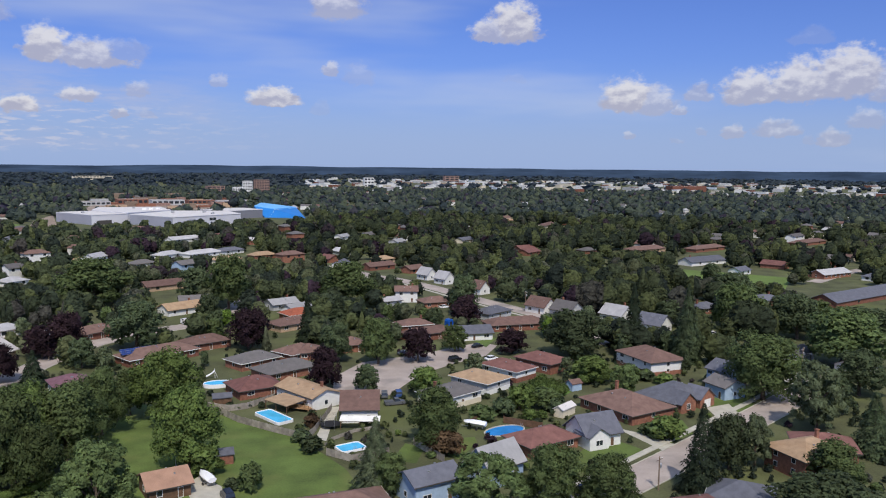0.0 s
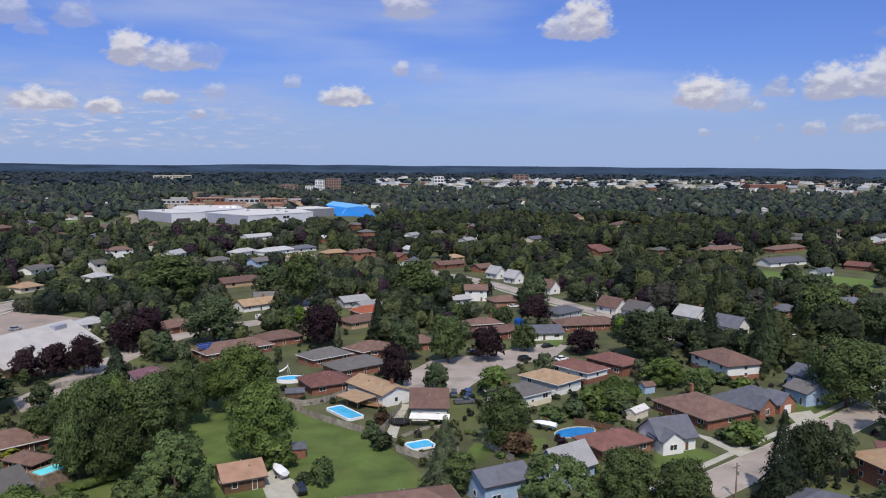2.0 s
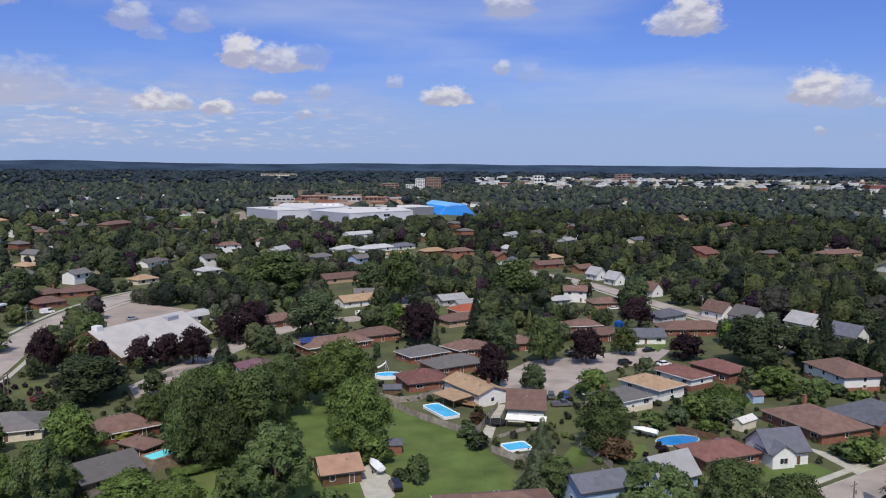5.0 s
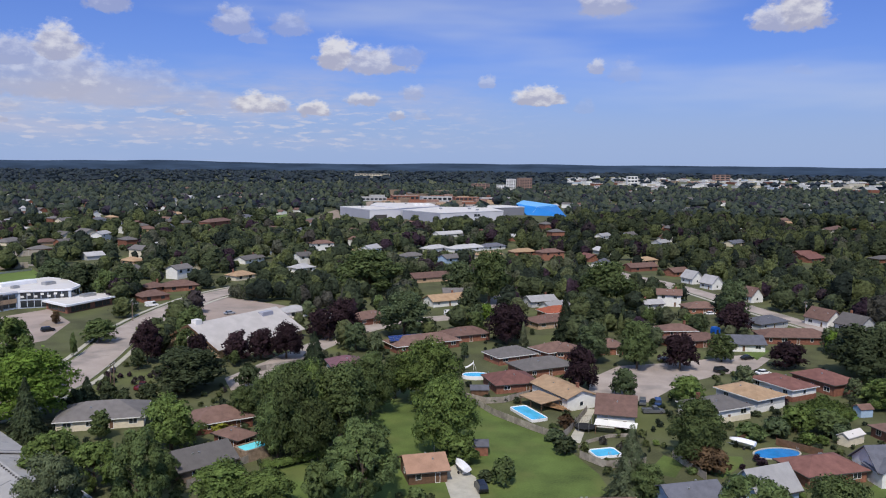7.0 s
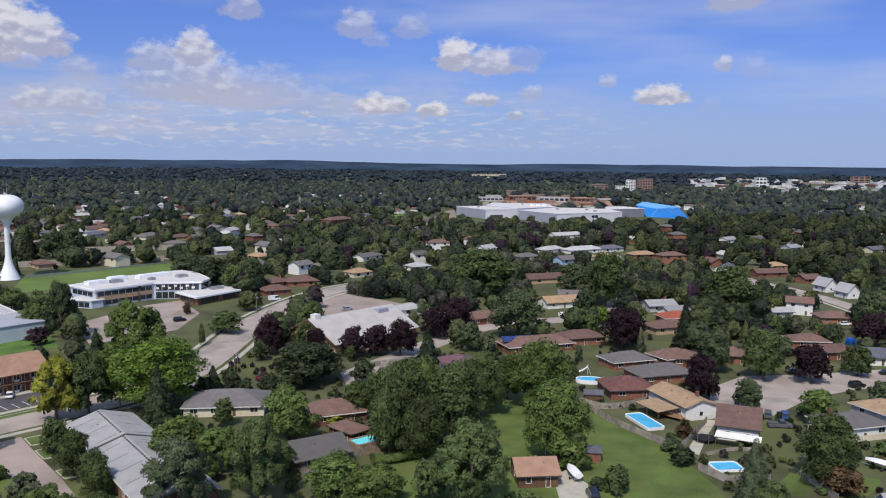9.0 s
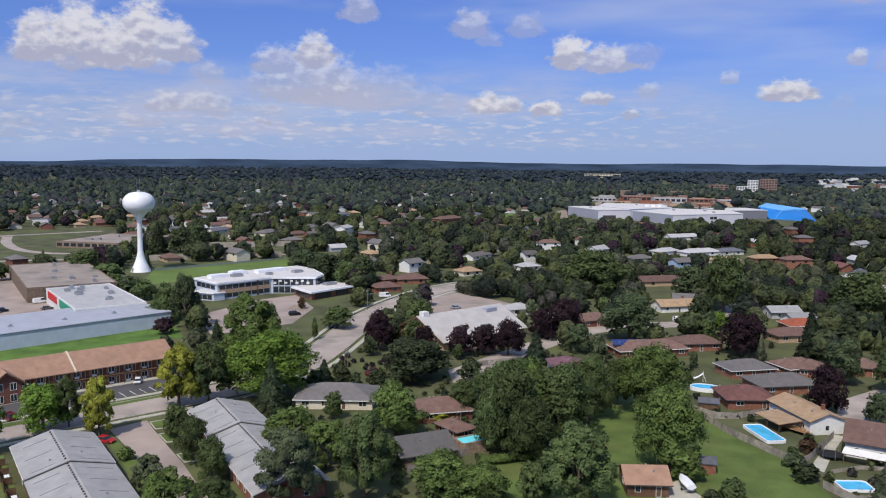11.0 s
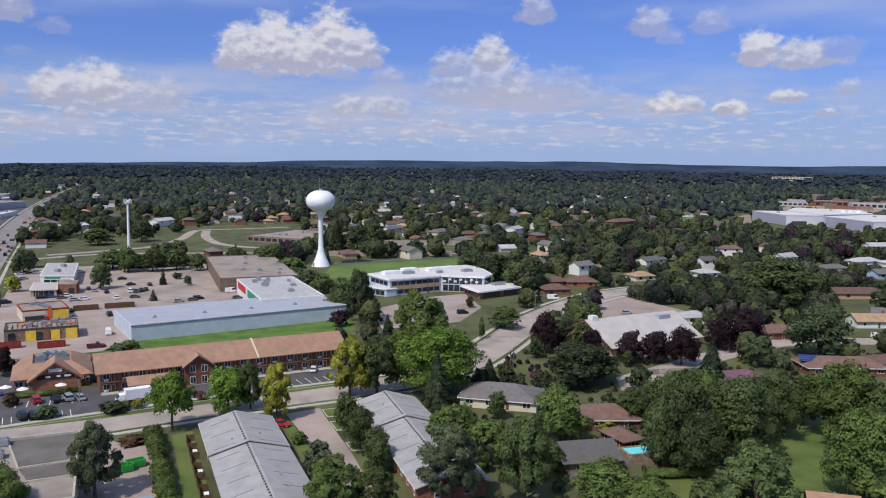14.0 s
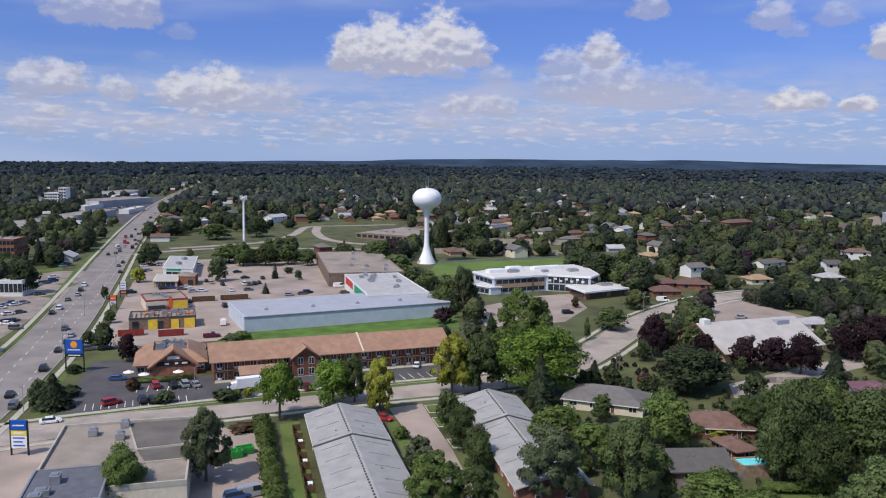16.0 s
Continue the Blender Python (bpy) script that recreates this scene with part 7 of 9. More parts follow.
# again side 0 is covered in grey to paint its shade
plan_hall("sports_hall", "vast pale sports hall with white walls and a cream roof", [(-318, 808), (-262, 771), (-213.6, 841), (-243, 893), (-299.6, 879.2)], 9.8, SLAB_PALE, ROOFS["white"], 0.4, 0.3, SLAB_PALE,
          bands=((0, 0.0, 1.0, 0.4, 9.2, SLAB_GREY), (1, 0.22, 0.32, 3.0, 7.0, SLAB_GREY), (1, 0.02, 0.5, 0.1, 1.8, SLAB_DARK)), windows=((1, 0.52, 0.62, 2, 5.0, 7.4, None),), units=((-285, 840, 3, 2, 1.2, 50), (-255, 850, 3, 2, 1.2, 50), (-240, 830, 3, 2, 1.2, 50)))
plan_hall("sports_hall", "dark grey end block of the sports halls", [(-242, 894), (-211, 932), (-242, 962), (-280, 920)], 9.4, SLAB_MID, ROOFS["white"], 0.4, 0.3, SLAB_PALE, windows=((0, 0.05, 0.3, 2, 0.3, 2.5, None),))
hall(-410.2, 1603.2, 16.4, 24.1, 18.0, 15.8, "white", "white", storeys=6, windows=5, name="apartment_building", label="far white apartment tower among trees")
hall(-401.2, 1637.8, 16.7, 19.1, 18.0, 27.6, "white", "white", storeys=9, windows=4, name="apartment_building", label="far tall white apartment tower among trees")
hall(-382.2, 1680.4, 17.0, 31.2, 25.0, 29.5, "flat", "shell", storeys=9, windows=6, name="apartment_building", label="far brown apartment block among trees")
hall(-930.6, 156.9, 65.1, 17.8, 16.0, 17.8, "white", "white", storeys=6, windows=7, name="apartment_building", label="far white apartment building beyond the main road")
hall(-927.0, 164.7, 65.1, 7.3, 16.0, 23.2, "white", "white", storeys=7, windows=3, name="apartment_building", label="taller white stair tower of far apartments")
hall(-482.8, 61.6, 59.9, 11.7, 16.0, 14.1, "flat", "brick", units=3, storeys=4, windows=6, name="office_building", label="brown brick office block near the main road")
hall(-1179.3, 2687.0, 29.9, 125.7, 20.0, 17.0, "white", "cream", storeys=3, windows=12, name="far_apartment_building", label="far long pale building among trees")
hall(-540.5, 1340.3, 31.0, 25.6, 20.0, 11.1, "flat", "wood", name="brick_building", label="far red brick building behind the sports halls")
hall(-491.7, 1313.9, 30.6, 44.1, 15.0, 5.9, "flat", "wood", name="brick_building", label="far low brick building behind the sports halls")
hall(-469.0, 1408.3, 31.2, 47.2, 15.0, 9.4, "flat", "wood", name="brick_building", label="far buff brick building behind the sports halls")
hall(-547.7, 1280.7, 30.6, 34.4, 15.0, 3.9, "flat", "grey", name="brick_building", label="far pale low building behind the sports halls")
hall(-468.6, 1640.0, 32.8, 35.1, 20.0, 16.7, "flat", "shell", storeys=4, windows=4, name="brick_building", label="far red brick apartment house among trees")
hall(-380.0, 52.5, 58.8, 9.1, 12.0, 6.5, "white", "white", units=2, windows=5, storeys=1, name="car_showroom", label="white car showroom beside the main road")
hall(-212.4, 2282.4, 22.0, 28.5, 14.0, 27.3, "white", "white", storeys=3, windows=3, name="far_church", label="far white church building above the trees")
hall(30.5, 3034.8, 27.2, 58.2, 20.0, 25.6, "flat", "shell", storeys=3, windows=3, name="brick_building", label="far red brick building in the industrial belt")
hall(665.6, 2179.5, 18.4, 108.2, 30.0, 15.3, "white", "brick", name="brick_building", label="far red-fronted warehouse in the industrial belt")
rnd = random.Random(14)
for k in range(20):
    a, r = radians(-22.3 + 8.3 * (k % 10) / 9 - 0.4 * (k // 10)), 1190 + 130 * (k // 10) + rnd.uniform(-40, 70)
    hall(r * math.sin(a), r * math.cos(a), rnd.uniform(20, 40), rnd.uniform(16, 30), rnd.uniform(8, 13), rnd.choice((2.6, 3.4, 5.2, 6.4)), "earth", ("tan", "wood", "brick", "shell")[k % 4], name="building_shell", label="unfinished brick house shell on a bare building site")
tent_hall([(-208.4, 933.1), (-158.9, 924.7), (-230.8, 1078.5), (-246.6, 1012.9)], [(-201.1, 955.8), (-185.6, 1006.9), (-237.0, 1039.0), (-226.3, 955.3)], 8.5, 12.0)
hall(-399.0, 41.6, 107.0, 10.3, 24.3, 4.0, "flat", "grey", units=4, name="commercial_building", label="far low flat-roofed commercial building")
hall(-781.9, 155.8, 142.9, 81.7, 21.9, 6.0, "flat", "grey", units=4, name="commercial_building", label="far low flat-roofed commercial building")
hall(-986.9, 225.2, 129.6, 96.3, 41.6, 7.0, "flat", "grey", units=4, name="commercial_building", label="far low flat-roofed commercial building")
hall(-727.5, 113.7, 137.5, 60.9, 26.3, 5.0, "flat", "grey", units=4, name="commercial_building", label="far low flat-roofed commercial building")
hall(-686.1, 236.1, 106.7, 35.7, 26.7, 4.0, "white", "grey", units=4, name="commercial_building", label="far low flat-roofed commercial building")
hall(-973.3, 229.7, 157.1, 35.0, 0.0, 5.0, "flat", "grey", units=4, name="commercial_building", label="far low flat-roofed commercial building")
hall(-1174.5, 284.9, 138.1, 58.7, 37.1, 8.0, "flat", "grey", units=4, name="commercial_building", label="far low flat-roofed commercial building")
hall(-504.9, 328.5, 22.8, 52.9, 57.9, 4.0, "flat", "wood", units=4, windows=10, name="school_building", label="low brown brick building beyond the slip road")
pool(-40.9, 190.1, -47, 10.8, 4.2, 0.5, deck=0.55, label="long blue swimming pool with a white rim and wooden skirt")
pool(-19.7, 169.7, -56, 4.2, 5.6, 0.3, deck=0.6, label="blue swimming pool with a pale paved edge")
pool(15.2, 182.4, 35, 10.6, 6.0, 0.05, oval=True, deck=0.7, water=DEEP_WATER, side=CONCRETE, label="deep blue garden pool sunk in a pale terrace")
pool(-62.6, 218.1, 20, 7.5, 4.6, 0.9, oval=True, deck=0.5, label="oval above-ground garden pool")
pool(-89.2, 142.6, -26, 3.6, 5.4, 2.3, water=CYAN, side=WOOD, label="raised pool of turquoise water with a timber deck")
shed(-45.5, 160.9, 20, 4.2, 3.6, "brick", "slate")
shed(-56.7, 201.2, 20, 4.6, 3, "timber", "slate")
shed(37.4, 218.2, 30, 3.4, 2.8, "blue", "brown")
shed(31.3, 195.2, 50, 6, 2.6, "cream", "white")
trampoline(-26.1, 183.8)
boat(-45.4, 149.6, 130)
boat(8.4, 183.6, 160)
swing_set(-52.9, 158.9, 20)
parasol(-108.0, 161.7)
parasol(-103.4, 161.3)
parasol(-220.1, 59.1)
parasol(-215.7, 61.9)
parasol(-213.5, 70.3)
fence([(-59.4, 197.4), (-48.7, 186.5), (-38.7, 179.7), (-30.3, 174.5)])
fence([(-59.4, 197.4), (-53.2, 195.1), (-49.2, 197.3), (-44.2, 205.5)])
fence([(-30.3, 174.5), (-29.2, 179.4), (-27.7, 197.4)])
fence([(-25.5, 170.5), (-24.4, 174.4), (-20.0, 180.3), (-14.9, 182.8)], 0.9, FENCE_WOOD, "pale picket fence round a pool terrace")
fence([(-24.4, 165.4), (-18.4, 161.4), (-11.0, 166.1)])
fence([(6.8, 185.2), (15.4, 196.9)], 1.8, TIMBER, "brown timber screen fence")
fence([(15.4, 188.2), (24.3, 183.8)], 1.7, TIMBER, "brown timber screen fence")
fence([(-5.9, 172.2), (0.9, 161.7)])
fence([(-91.9, 124.2), (-89.4, 130.8)])
fence([(-88.7, 137.5), (-86.1, 147.3)])
fence([(-125.6, 200.3), (-114.2, 218.9)])
hedge([(-165.8, 74.2), (-150.7, 69.2), (-125.2, 60.3)], 3.0, 3.4, "tall clipped green hedge beside a car yard")
sheet("lawn_strip", [(-164.6, 78.1), (-164.7, 82.9), (-121.1, 66.4), (-123.8, 62.4)], 0.035, LAWN, "narrow mown lawn beside the town houses")
for corners in ([(-158.6, 112.9), (-153.2, 110.7), (-151.3, 113.6), (-157.2, 116.6)], [(-149.9, 109.2), (-143.9, 106.9), (-142.2, 109.6), (-148.6, 112.3)], [(-136.6, 104.0), (-131.5, 102.1), (-129.6, 104.8), (-134.9, 107.0)]):
    mx, my = (sum(p[i] for p in corners) / 4 for i in (0, 1))
    sheet("kerb_townhouse", corners, 0.13, CONCRETE, "pale concrete kerb round a planted bay", 0.12)
    sheet("lawn_bay", [(mx + (x - mx) * 0.86, my + (y - my) * 0.86) for x, y in corners], 0.137, LAWN, "small mown grass bay beside a shared drive")
sheet("lawn_side_strip", [(-156.5, 100.6), (-138.2, 93.4), (-121.5, 87.4), (-121.3, 90.6), (-139.2, 96.8), (-158.0, 103.0)], 0.025, LAWN, "strip of grass and shrubs beside a drive")
sheet("lawn_bank", [(-261.5, 105.6), (-247.5, 185.0), (-225.9, 173.2), (-249.5, 91.7)], 0.025, BANK, "grass bank behind the retail building")
pylon_sign(-236.0, 48.8, 55, 9.0, 5.0, [(5.2, 9.0, SIGN_BLUE, 1), (4.2, 5.15, DARK, 1)], "tall blue roadside sign with an orange disc", True)
pylon_sign(-175.7, 27.7, 55, 7.2, 3.4, [(5.2, 7.2, SIGN_BLUE, 1), (4.2, 5.1, SIGN_YELLOW, 1), (1.6, 4.1, TANK, 3)], "roadside sign with blue, yellow and white boards")
box_truck(-193.7, 81.0, 260)
pylon_sign(-349.7, 88.3, 70, 6.6, 2.6, [(3.2, 6.6, TANK, 3), (1.2, 3.1, RED_PANEL, 1)], "white and red roadside sign beside the plaza entrance")
pylon_sign(-323.5, 78.4, 70, 5.6, 2.4, [(3.4, 5.6, ORANGE, 1), (2.2, 3.3, TANK, 2)], "orange and white roadside sign beside the plaza")
sheet("island_school", [(-235.8, 230.9), (-240.3, 239.1), (-233.6, 240.1), (-226.7, 234.5), (-226.9, 229.2)], 0.05, EARTH, "planted island in the school forecourt")
container(-273.8, 72.8, 75, 8, RED_PANEL, "weathered red steel skip on the car park")
container(-266.9, 83.9, 75, 8, RED_PANEL, "weathered red steel skip on the car park")
container(-323.6, 113.5, 75, 9, TIMBER, "brown open skip on the car park")
container(-320.8, 125.6, 75, 11, TIMBER, "brown open skip on the car park")
container(-151.4, 62.5, 85, 3.4, GREEN_BIN, "bright green waste skip in a yard", 1.5, 1.8)
container(-152.3, 65.2, 85, 3.4, GREEN_BIN, "bright green waste skip in a yard", 1.5, 1.8)
utility_pole(42.4, 148.5, 6.8, 45, False)
utility_pole(-146.8, 168.3, 9.1, 110, False)
utility_pole(-150.9, 205.0, 8.0, 110, True)
utility_pole(-209.2, 250.0, 8.4, 110, True)
utility_pole(-125.3, 248.5, 9.4, 40, True)
utility_pole(105.6, 227.7, 10.6, 45, True)
utility_pole(-126.5, 251.1, 9.6, 40, False)
utility_pole(-205.6, 277.8, 5.9, 100, False)
utility_pole(-150.8, 171.5, 7.4, 110, False)
utility_pole(-158.0, 138.4, 13.5, 80, False)
utility_pole(-123.7, 246.1, 9.9, 40, True)
utility_pole(36.5, 341.2, 8.7, -50, False)
street_lamp(-202.6, 31.8, 6.9, -20)
street_lamp(-249.5, 48.1, 11.6, 160)
street_lamp(-315.4, 66.5, 8.5, 160)
street_lamp(-324.2, 95.5, 8.0, 160)
street_lamp(-451.7, 108.3, 12.3, -20)
street_lamp(-196.6, 69.3, 7.2, 80)
car(-242.0, 41.8, 161, "black", "suv")
car(-220.1, 31.0, 161, "black", "car")
car(-210.0, 30.7, 161, "grey", "suv")
car(-193.5, 36.0, 78, "white", "car")
car(-262.9, 48.9, 161, "black", "car")
car(-273.5, 53.1, 161, "grey", "car")
car(-282.2, 56.0, 161, "silver", "car")
car(-294.4, 56.2, 161, "grey", "suv")
car(-388.2, 80.5, 161, "white", "suv")
car(-374.5, 76.3, 161, "black", "suv")
car(-363.0, 73.0, 161, "silver", "car")
car(-446.5, 108.5, 161, "grey", "car")
car(-459.3, 113.8, 161, "black", "car")
car(-422.4, 103.8, 161, "black", "car")
car(-503.5, 120.0, 161, "black", "car")
car(-514.1, 124.7, 161, "grey", "suv")
car(-540.0, 129.3, 161, "white", "van")
car(-537.7, 133.6, 161, "silver", "car")
car(-557.5, 139.8, 161, "red", "car")
car(-499.9, 115.0, 161, "black", "car")
car(-617.2, 161.8, 161, "black", "car")
car(-633.1, 170.4, 161, "black", "suv")
car(-655.9, 178.9, 161, "grey", "car")
car(-664.8, 183.9, 161, "black", "van")
car(-727.7, 197.8, 161, "grey", "car")
car(-771.9, 212.6, 161, "black", "car")
car(-821.8, 229.8, 161, "silver", "car")
car(-334.6, 61.1, 161, "white", "suv")
car(-326.4, 57.2, 161, "black", "car")
car(-352.4, 67.2, 161, "grey", "car")
car(-208.8, 63.0, 175, "red", "suv")
car(-206.4, 66.9, 175, "black", "suv")
car(-205.8, 69.6, 175, "silver", "suv")
car(-204.3, 71.9, 175, "silver", "car")
car(-221.2, 56.5, 60, "blue", "car")
car(-197.9, 56.9, 175, "black", "suv")
car(-196.5, 59.0, 175, "black", "suv")
car(-200.0, 50.3, 100, "red", "suv")
car(-213.0, 42.8, 80, "grey", "suv")
car(-189.6, 131.0, 140, "white", "car")
car(-186.0, 94.8, 175, "maroon", "suv")
car(-259.8, 56.6, 80, "grey", "suv")
car(-257.7, 61.4, 80, "black", "suv")
car(-371.9, 130.8, 170, "black", "car")
car(-365.7, 131.2, 170, "silver", "car")
car(-358.3, 133.9, 170, "black", "car")
car(-354.8, 142.9, 170, "white", "suv")
car(-352.2, 144.1, 170, "grey", "suv")
car(-352.4, 146.9, 170, "black", "suv")
car(-354.5, 150.0, 170, "black", "car")
car(-341.1, 131.9, 170, "white", "car")
car(-346.2, 120.5, 80, "white", "car")
car(-366.8, 156.9, 170, "black", "car")
car(-372.8, 150.4, 80, "black", "car")
car(-393.0, 154.0, 80, "black", "car")
car(-338.7, 138.8, 80, "grey", "car")
car(-317.3, 148.7, 80, "silver", "car")
car(-317.0, 154.7, 80, "grey", "car")
car(-318.4, 158.0, 80, "black", "suv")
car(-306.4, 116.2, 170, "black", "suv")
car(-314.1, 103.6, 110, "white", "car")
car(-323.3, 107.6, 170, "black", "car")
car(-313.3, 95.9, 170, "red", "car")
car(-360.8, 108.0, 80, "black", "car")
car(-360.4, 111.6, 80, "blue", "car")
car(-355.2, 114.3, 80, "grey", "car")
car(-358.8, 117.4, 80, "white", "car")
car(-346.8, 116.7, 80, "silver", "car")
car(-257.2, 94.3, 75, "maroon", "pickup")
car(-274.4, 104.3, 160, "white", "van")
car(-357.5, 93.2, 80, "black", "suv")
car(-326.5, 177.5, 80, "white", "van")
car(-310.2, 171.7, 80, "grey", "car")
car(-418.9, 113.7, 100, "blue", "car")
car(-421.6, 117.2, 100, "silver", "car")
car(-439.7, 120.2, 100, "white", "car")
car(-442.4, 124.5, 100, "grey", "car")
car(-405.7, 109.2, 100, "red", "car")
car(-458.6, 124.8, 100, "silver", "car")
car(-439.9, 128.8, 80, "white", "suv")
car(-397.4, 105.0, 100, "silver", "car")
car(-430.9, 158.5, 80, "white", "suv")
car(-417.2, 154.6, 80, "silver", "suv")
car(-429.9, 146.2, 80, "white", "car")
car(-438.6, 159.6, 80, "grey", "car")
car(-132.3, 56.1, 85, "blue", "suv")
car(-132.3, 58.7, 85, "silver", "van")
car(-145.0, 47.1, 170, "black", "pickup")
car(-147.7, 45.3, 170, "maroon", "car")
car(-144.2, 175.8, 100, "maroon", "pickup")
car(-182.3, 274.6, 60, "silver", "car")
car(-224.1, 223.6, 60, "black", "suv")
car(-160.0, 208.0, 120, "grey", "car")
car(-352.0, 43.8, 100, "silver", "car")
car(-356.8, 47.7, 100, "blue", "car")
car(-332.3, 43.5, 100, "white", "car")
car(-333.7, 47.4, 100, "grey", "car")
car(-304.0, 42.5, 60, "grey", "suv")
car(-313.7, 40.9, 60, "white", "car")
car(-393.5, 59.4, 100, "black", "car")
car(-404.4, 66.2, 100, "silver", "car")
car(-420.7, 72.8, 100, "white", "car")
car(-372.6, 59.7, 100, "grey", "car")
car(-461.0, 83.4, 100, "white", "car")
car(-154.8, 99.4, 20, "red", "car")
car(-39.5, 142.6, 120, "black", "suv")
car(-99.0, 305.9, 50, "white", "van")
car(-222.7, 277.8, 60, "white", "van")
car(4.5, 249.8, 40, "black", "suv")
car(16.3, 251.8, 35, "white", "car")
car(102.4, 294.6, 40, "white", "car")
car(1.1, 345.5, 30, "white", "car")
car(12.5, 269.5, 40, "black", "car")
car(28.2, 147.2, 45, "black", "suv")
car(19.8, 143.1, 45, "grey", "suv")
car(-12.2, 257.6, 35, "grey", "car")
car(43.1, 345.2, -50, "white", "car")
car(-15.1, 208.9, 95, "grey", "suv")
car(-11.4, 210.1, 100, "blue", "suv")
car(-11.9, 202.3, 20, "grey", "pickup")
house(-256.5, 498.8, 47, 15.2, 9.0, 2, True, "brown", "white", detail=1)
house(-218.8, 490.5, 38, 17.2, 9.0, 1, True, "tan", "brick", detail=1)
house(-232.8, 428.0, 61, 9.0, 8.0, 2, False, "grey", "white", detail=1)
house(-216.7, 397.4, 64, 11.8, 9.0, 1, True, "pale", "white", detail=1)
house(-180.6, 474.6, 58, 14.4, 9.0, 1, True, "grey", "white", detail=1)
house(-182.3, 525.2, 56, 13.7, 8.0, 1, True, "pale", "white", detail=1)
house(-162.3, 533.5, 58, 27.3, 10.0, 1, True, "pale", "white", detail=1)
house(-148.5, 551.2, 58, 19.6, 9.0, 1, True, "slate", "white", detail=1)
house(-136.9, 499.8, 51, 17.8, 9.0, 1, True, "tan", "cream", detail=1)
house(-147.3, 452.6, 62, 13.0, 8.0, 2, False, "grey", "blue", detail=1)
house(-119.7, 526.4, 43, 17.1, 9.0, 1, True, "tan", "brick", detail=1)
house(-97.7, 507.9, 44, 16.2, 9.0, 2, True, "brown", "brick", detail=1)
house(-138.0, 390.9, 48, 22.4, 9.0, 1, False, "brown", "tan", detail=1)
house(-207.3, 631.5, 57, 26.5, 9.0, 1, False, "pale", "white", detail=1)
house(-38.1, 475.5, 42, 18.8, 8.0, 1, False, "brown", "brick", detail=1)
house(-17.2, 462.2, 49, 11.5, 8.0, 1, False, "brown", "brick", detail=1)
house(-61.8, 483.8, 84, 15.0, 8.0, 1, False, "slate", "white", detail=1)
house(-84.5, 667.5, 69, 16.0, 8.0, 1, False, "light", "white", detail=1)
house(-65.2, 689.8, 69, 17.0, 8.0, 1, False, "grey", "white", detail=1)
house(-35.7, 629.7, 65, 15.0, 8.0, 1, False, "light", "grey", detail=1)
house(151.7, 591.8, 36, 34.2, 11.0, 1, True, "brown", "tan", detail=1)
house(170.8, 518.9, 34, 34.2, 11.0, 1, False, "slate", "white", detail=1)
house(200.9, 605.1, 40, 38.9, 10.0, 1, True, "brown", "brick", detail=1)
house(306.4, 664.4, 40, 46.8, 10.0, 1, True, "brown", "brick", detail=1)
house(307.6, 691.2, 48, 26.3, 8.0, 2, False, "grey", "white", detail=1)
house(62.2, 562.8, 51, 16.3, 8.0, 1, False, "dark_red", "brick", detail=1)
house(18.1, 650.3, 56, 17.0, 8.0, 1, False, "slate", "cream", detail=1)
house(107.7, 829.7, 68, 47.4, 8.0, 1, False, "brown", "cream", detail=1)
house(177.5, 470.6, 43, 12.8, 8.0, 1, False, "slate", "white", detail=1)
house(-247.6, 310.5, 69, 9.6, 9.0, 1, True, "brown", "brick", detail=1)
house(-239.3, 318.7, 51, 15.3, 10.0, 1, True, "brown", "brick", detail=1)
house(-232.8, 290.7, 61, 12.2, 9.0, 1, True, "brown", "brick", detail=1)
house(-284.0, 337.8, 93, 9.5, 8.0, 2, False, "grey", "white", detail=1)
house(-263.8, 351.1, 82, 10.7, 8.0, 2, False, "grey", "white", detail=1)
house(-438.2, 638.4, 87, 33.7, 12.0, 2, True, "brown", "brick", detail=1)
house(-231.9, 359.2, 69, 12.0, 9.0, 1, True, "tan", "cream", detail=1)
house(-265.6, 421.3, 87, 19.7, 8.0, 1, False, "grey", "white", detail=1)
house(-441.7, 494.7, 108, 20.0, 8.0, 2, False, "pale", "white", detail=1)
house(-211.6, 480.9, 85, 16.2, 9.0, 2, False, "pale", "white", detail=1)
house(-182.0, 523.0, 71, 20.4, 9.0, 1, True, "pale", "white", detail=1)
house(-156.9, 281.4, 59, 10.3, 8.0, 1, True, "pale", "white", detail=1)
house(-479.5, 444.1, 107, 21.5, 10.0, 1, True, "grey", "cream", detail=1)
sheet("drive_garage", [(-49.3, 148.3), (-48.0, 153.2), (-42.1, 148.1), (-38.6, 139.0), (-41.3, 132.1)], 0.03, CONCRETE, "pale concrete drive beside a garage")
sheet("drive_house", [(41.9, 185.7), (46.5, 182.2), (57.2, 169.8), (51.7, 165.2)], 0.03, CONCRETE, "pale concrete drive to the street")
sheet("drive_house_b", [(69.5, 202.4), (76.7, 206.1), (75.8, 191.9), (69.3, 187.4)], 0.03, CONCRETE, "pale concrete drive to the street")
sheet("drive_house_c", [(57.4, 295.2), (70.1, 304.2), (68.0, 285.8), (55.4, 274.2)], 0.03, ASPHALT, "asphalt forecourt by the lane")
sheet("drive_west", [(-129.5, 192.4), (-128.6, 220.5), (-117.5, 192.1), (-120.8, 182.5)], 0.03, ASPHALT, "paved forecourt below the church trees")
sheet("lawn_front", [(27.1, 162.1), (35.5, 159.6), (45.4, 170.3), (41.2, 175.6), (32.9, 172.6)], 0.025, LAWN, "watered front lawn beside the street")
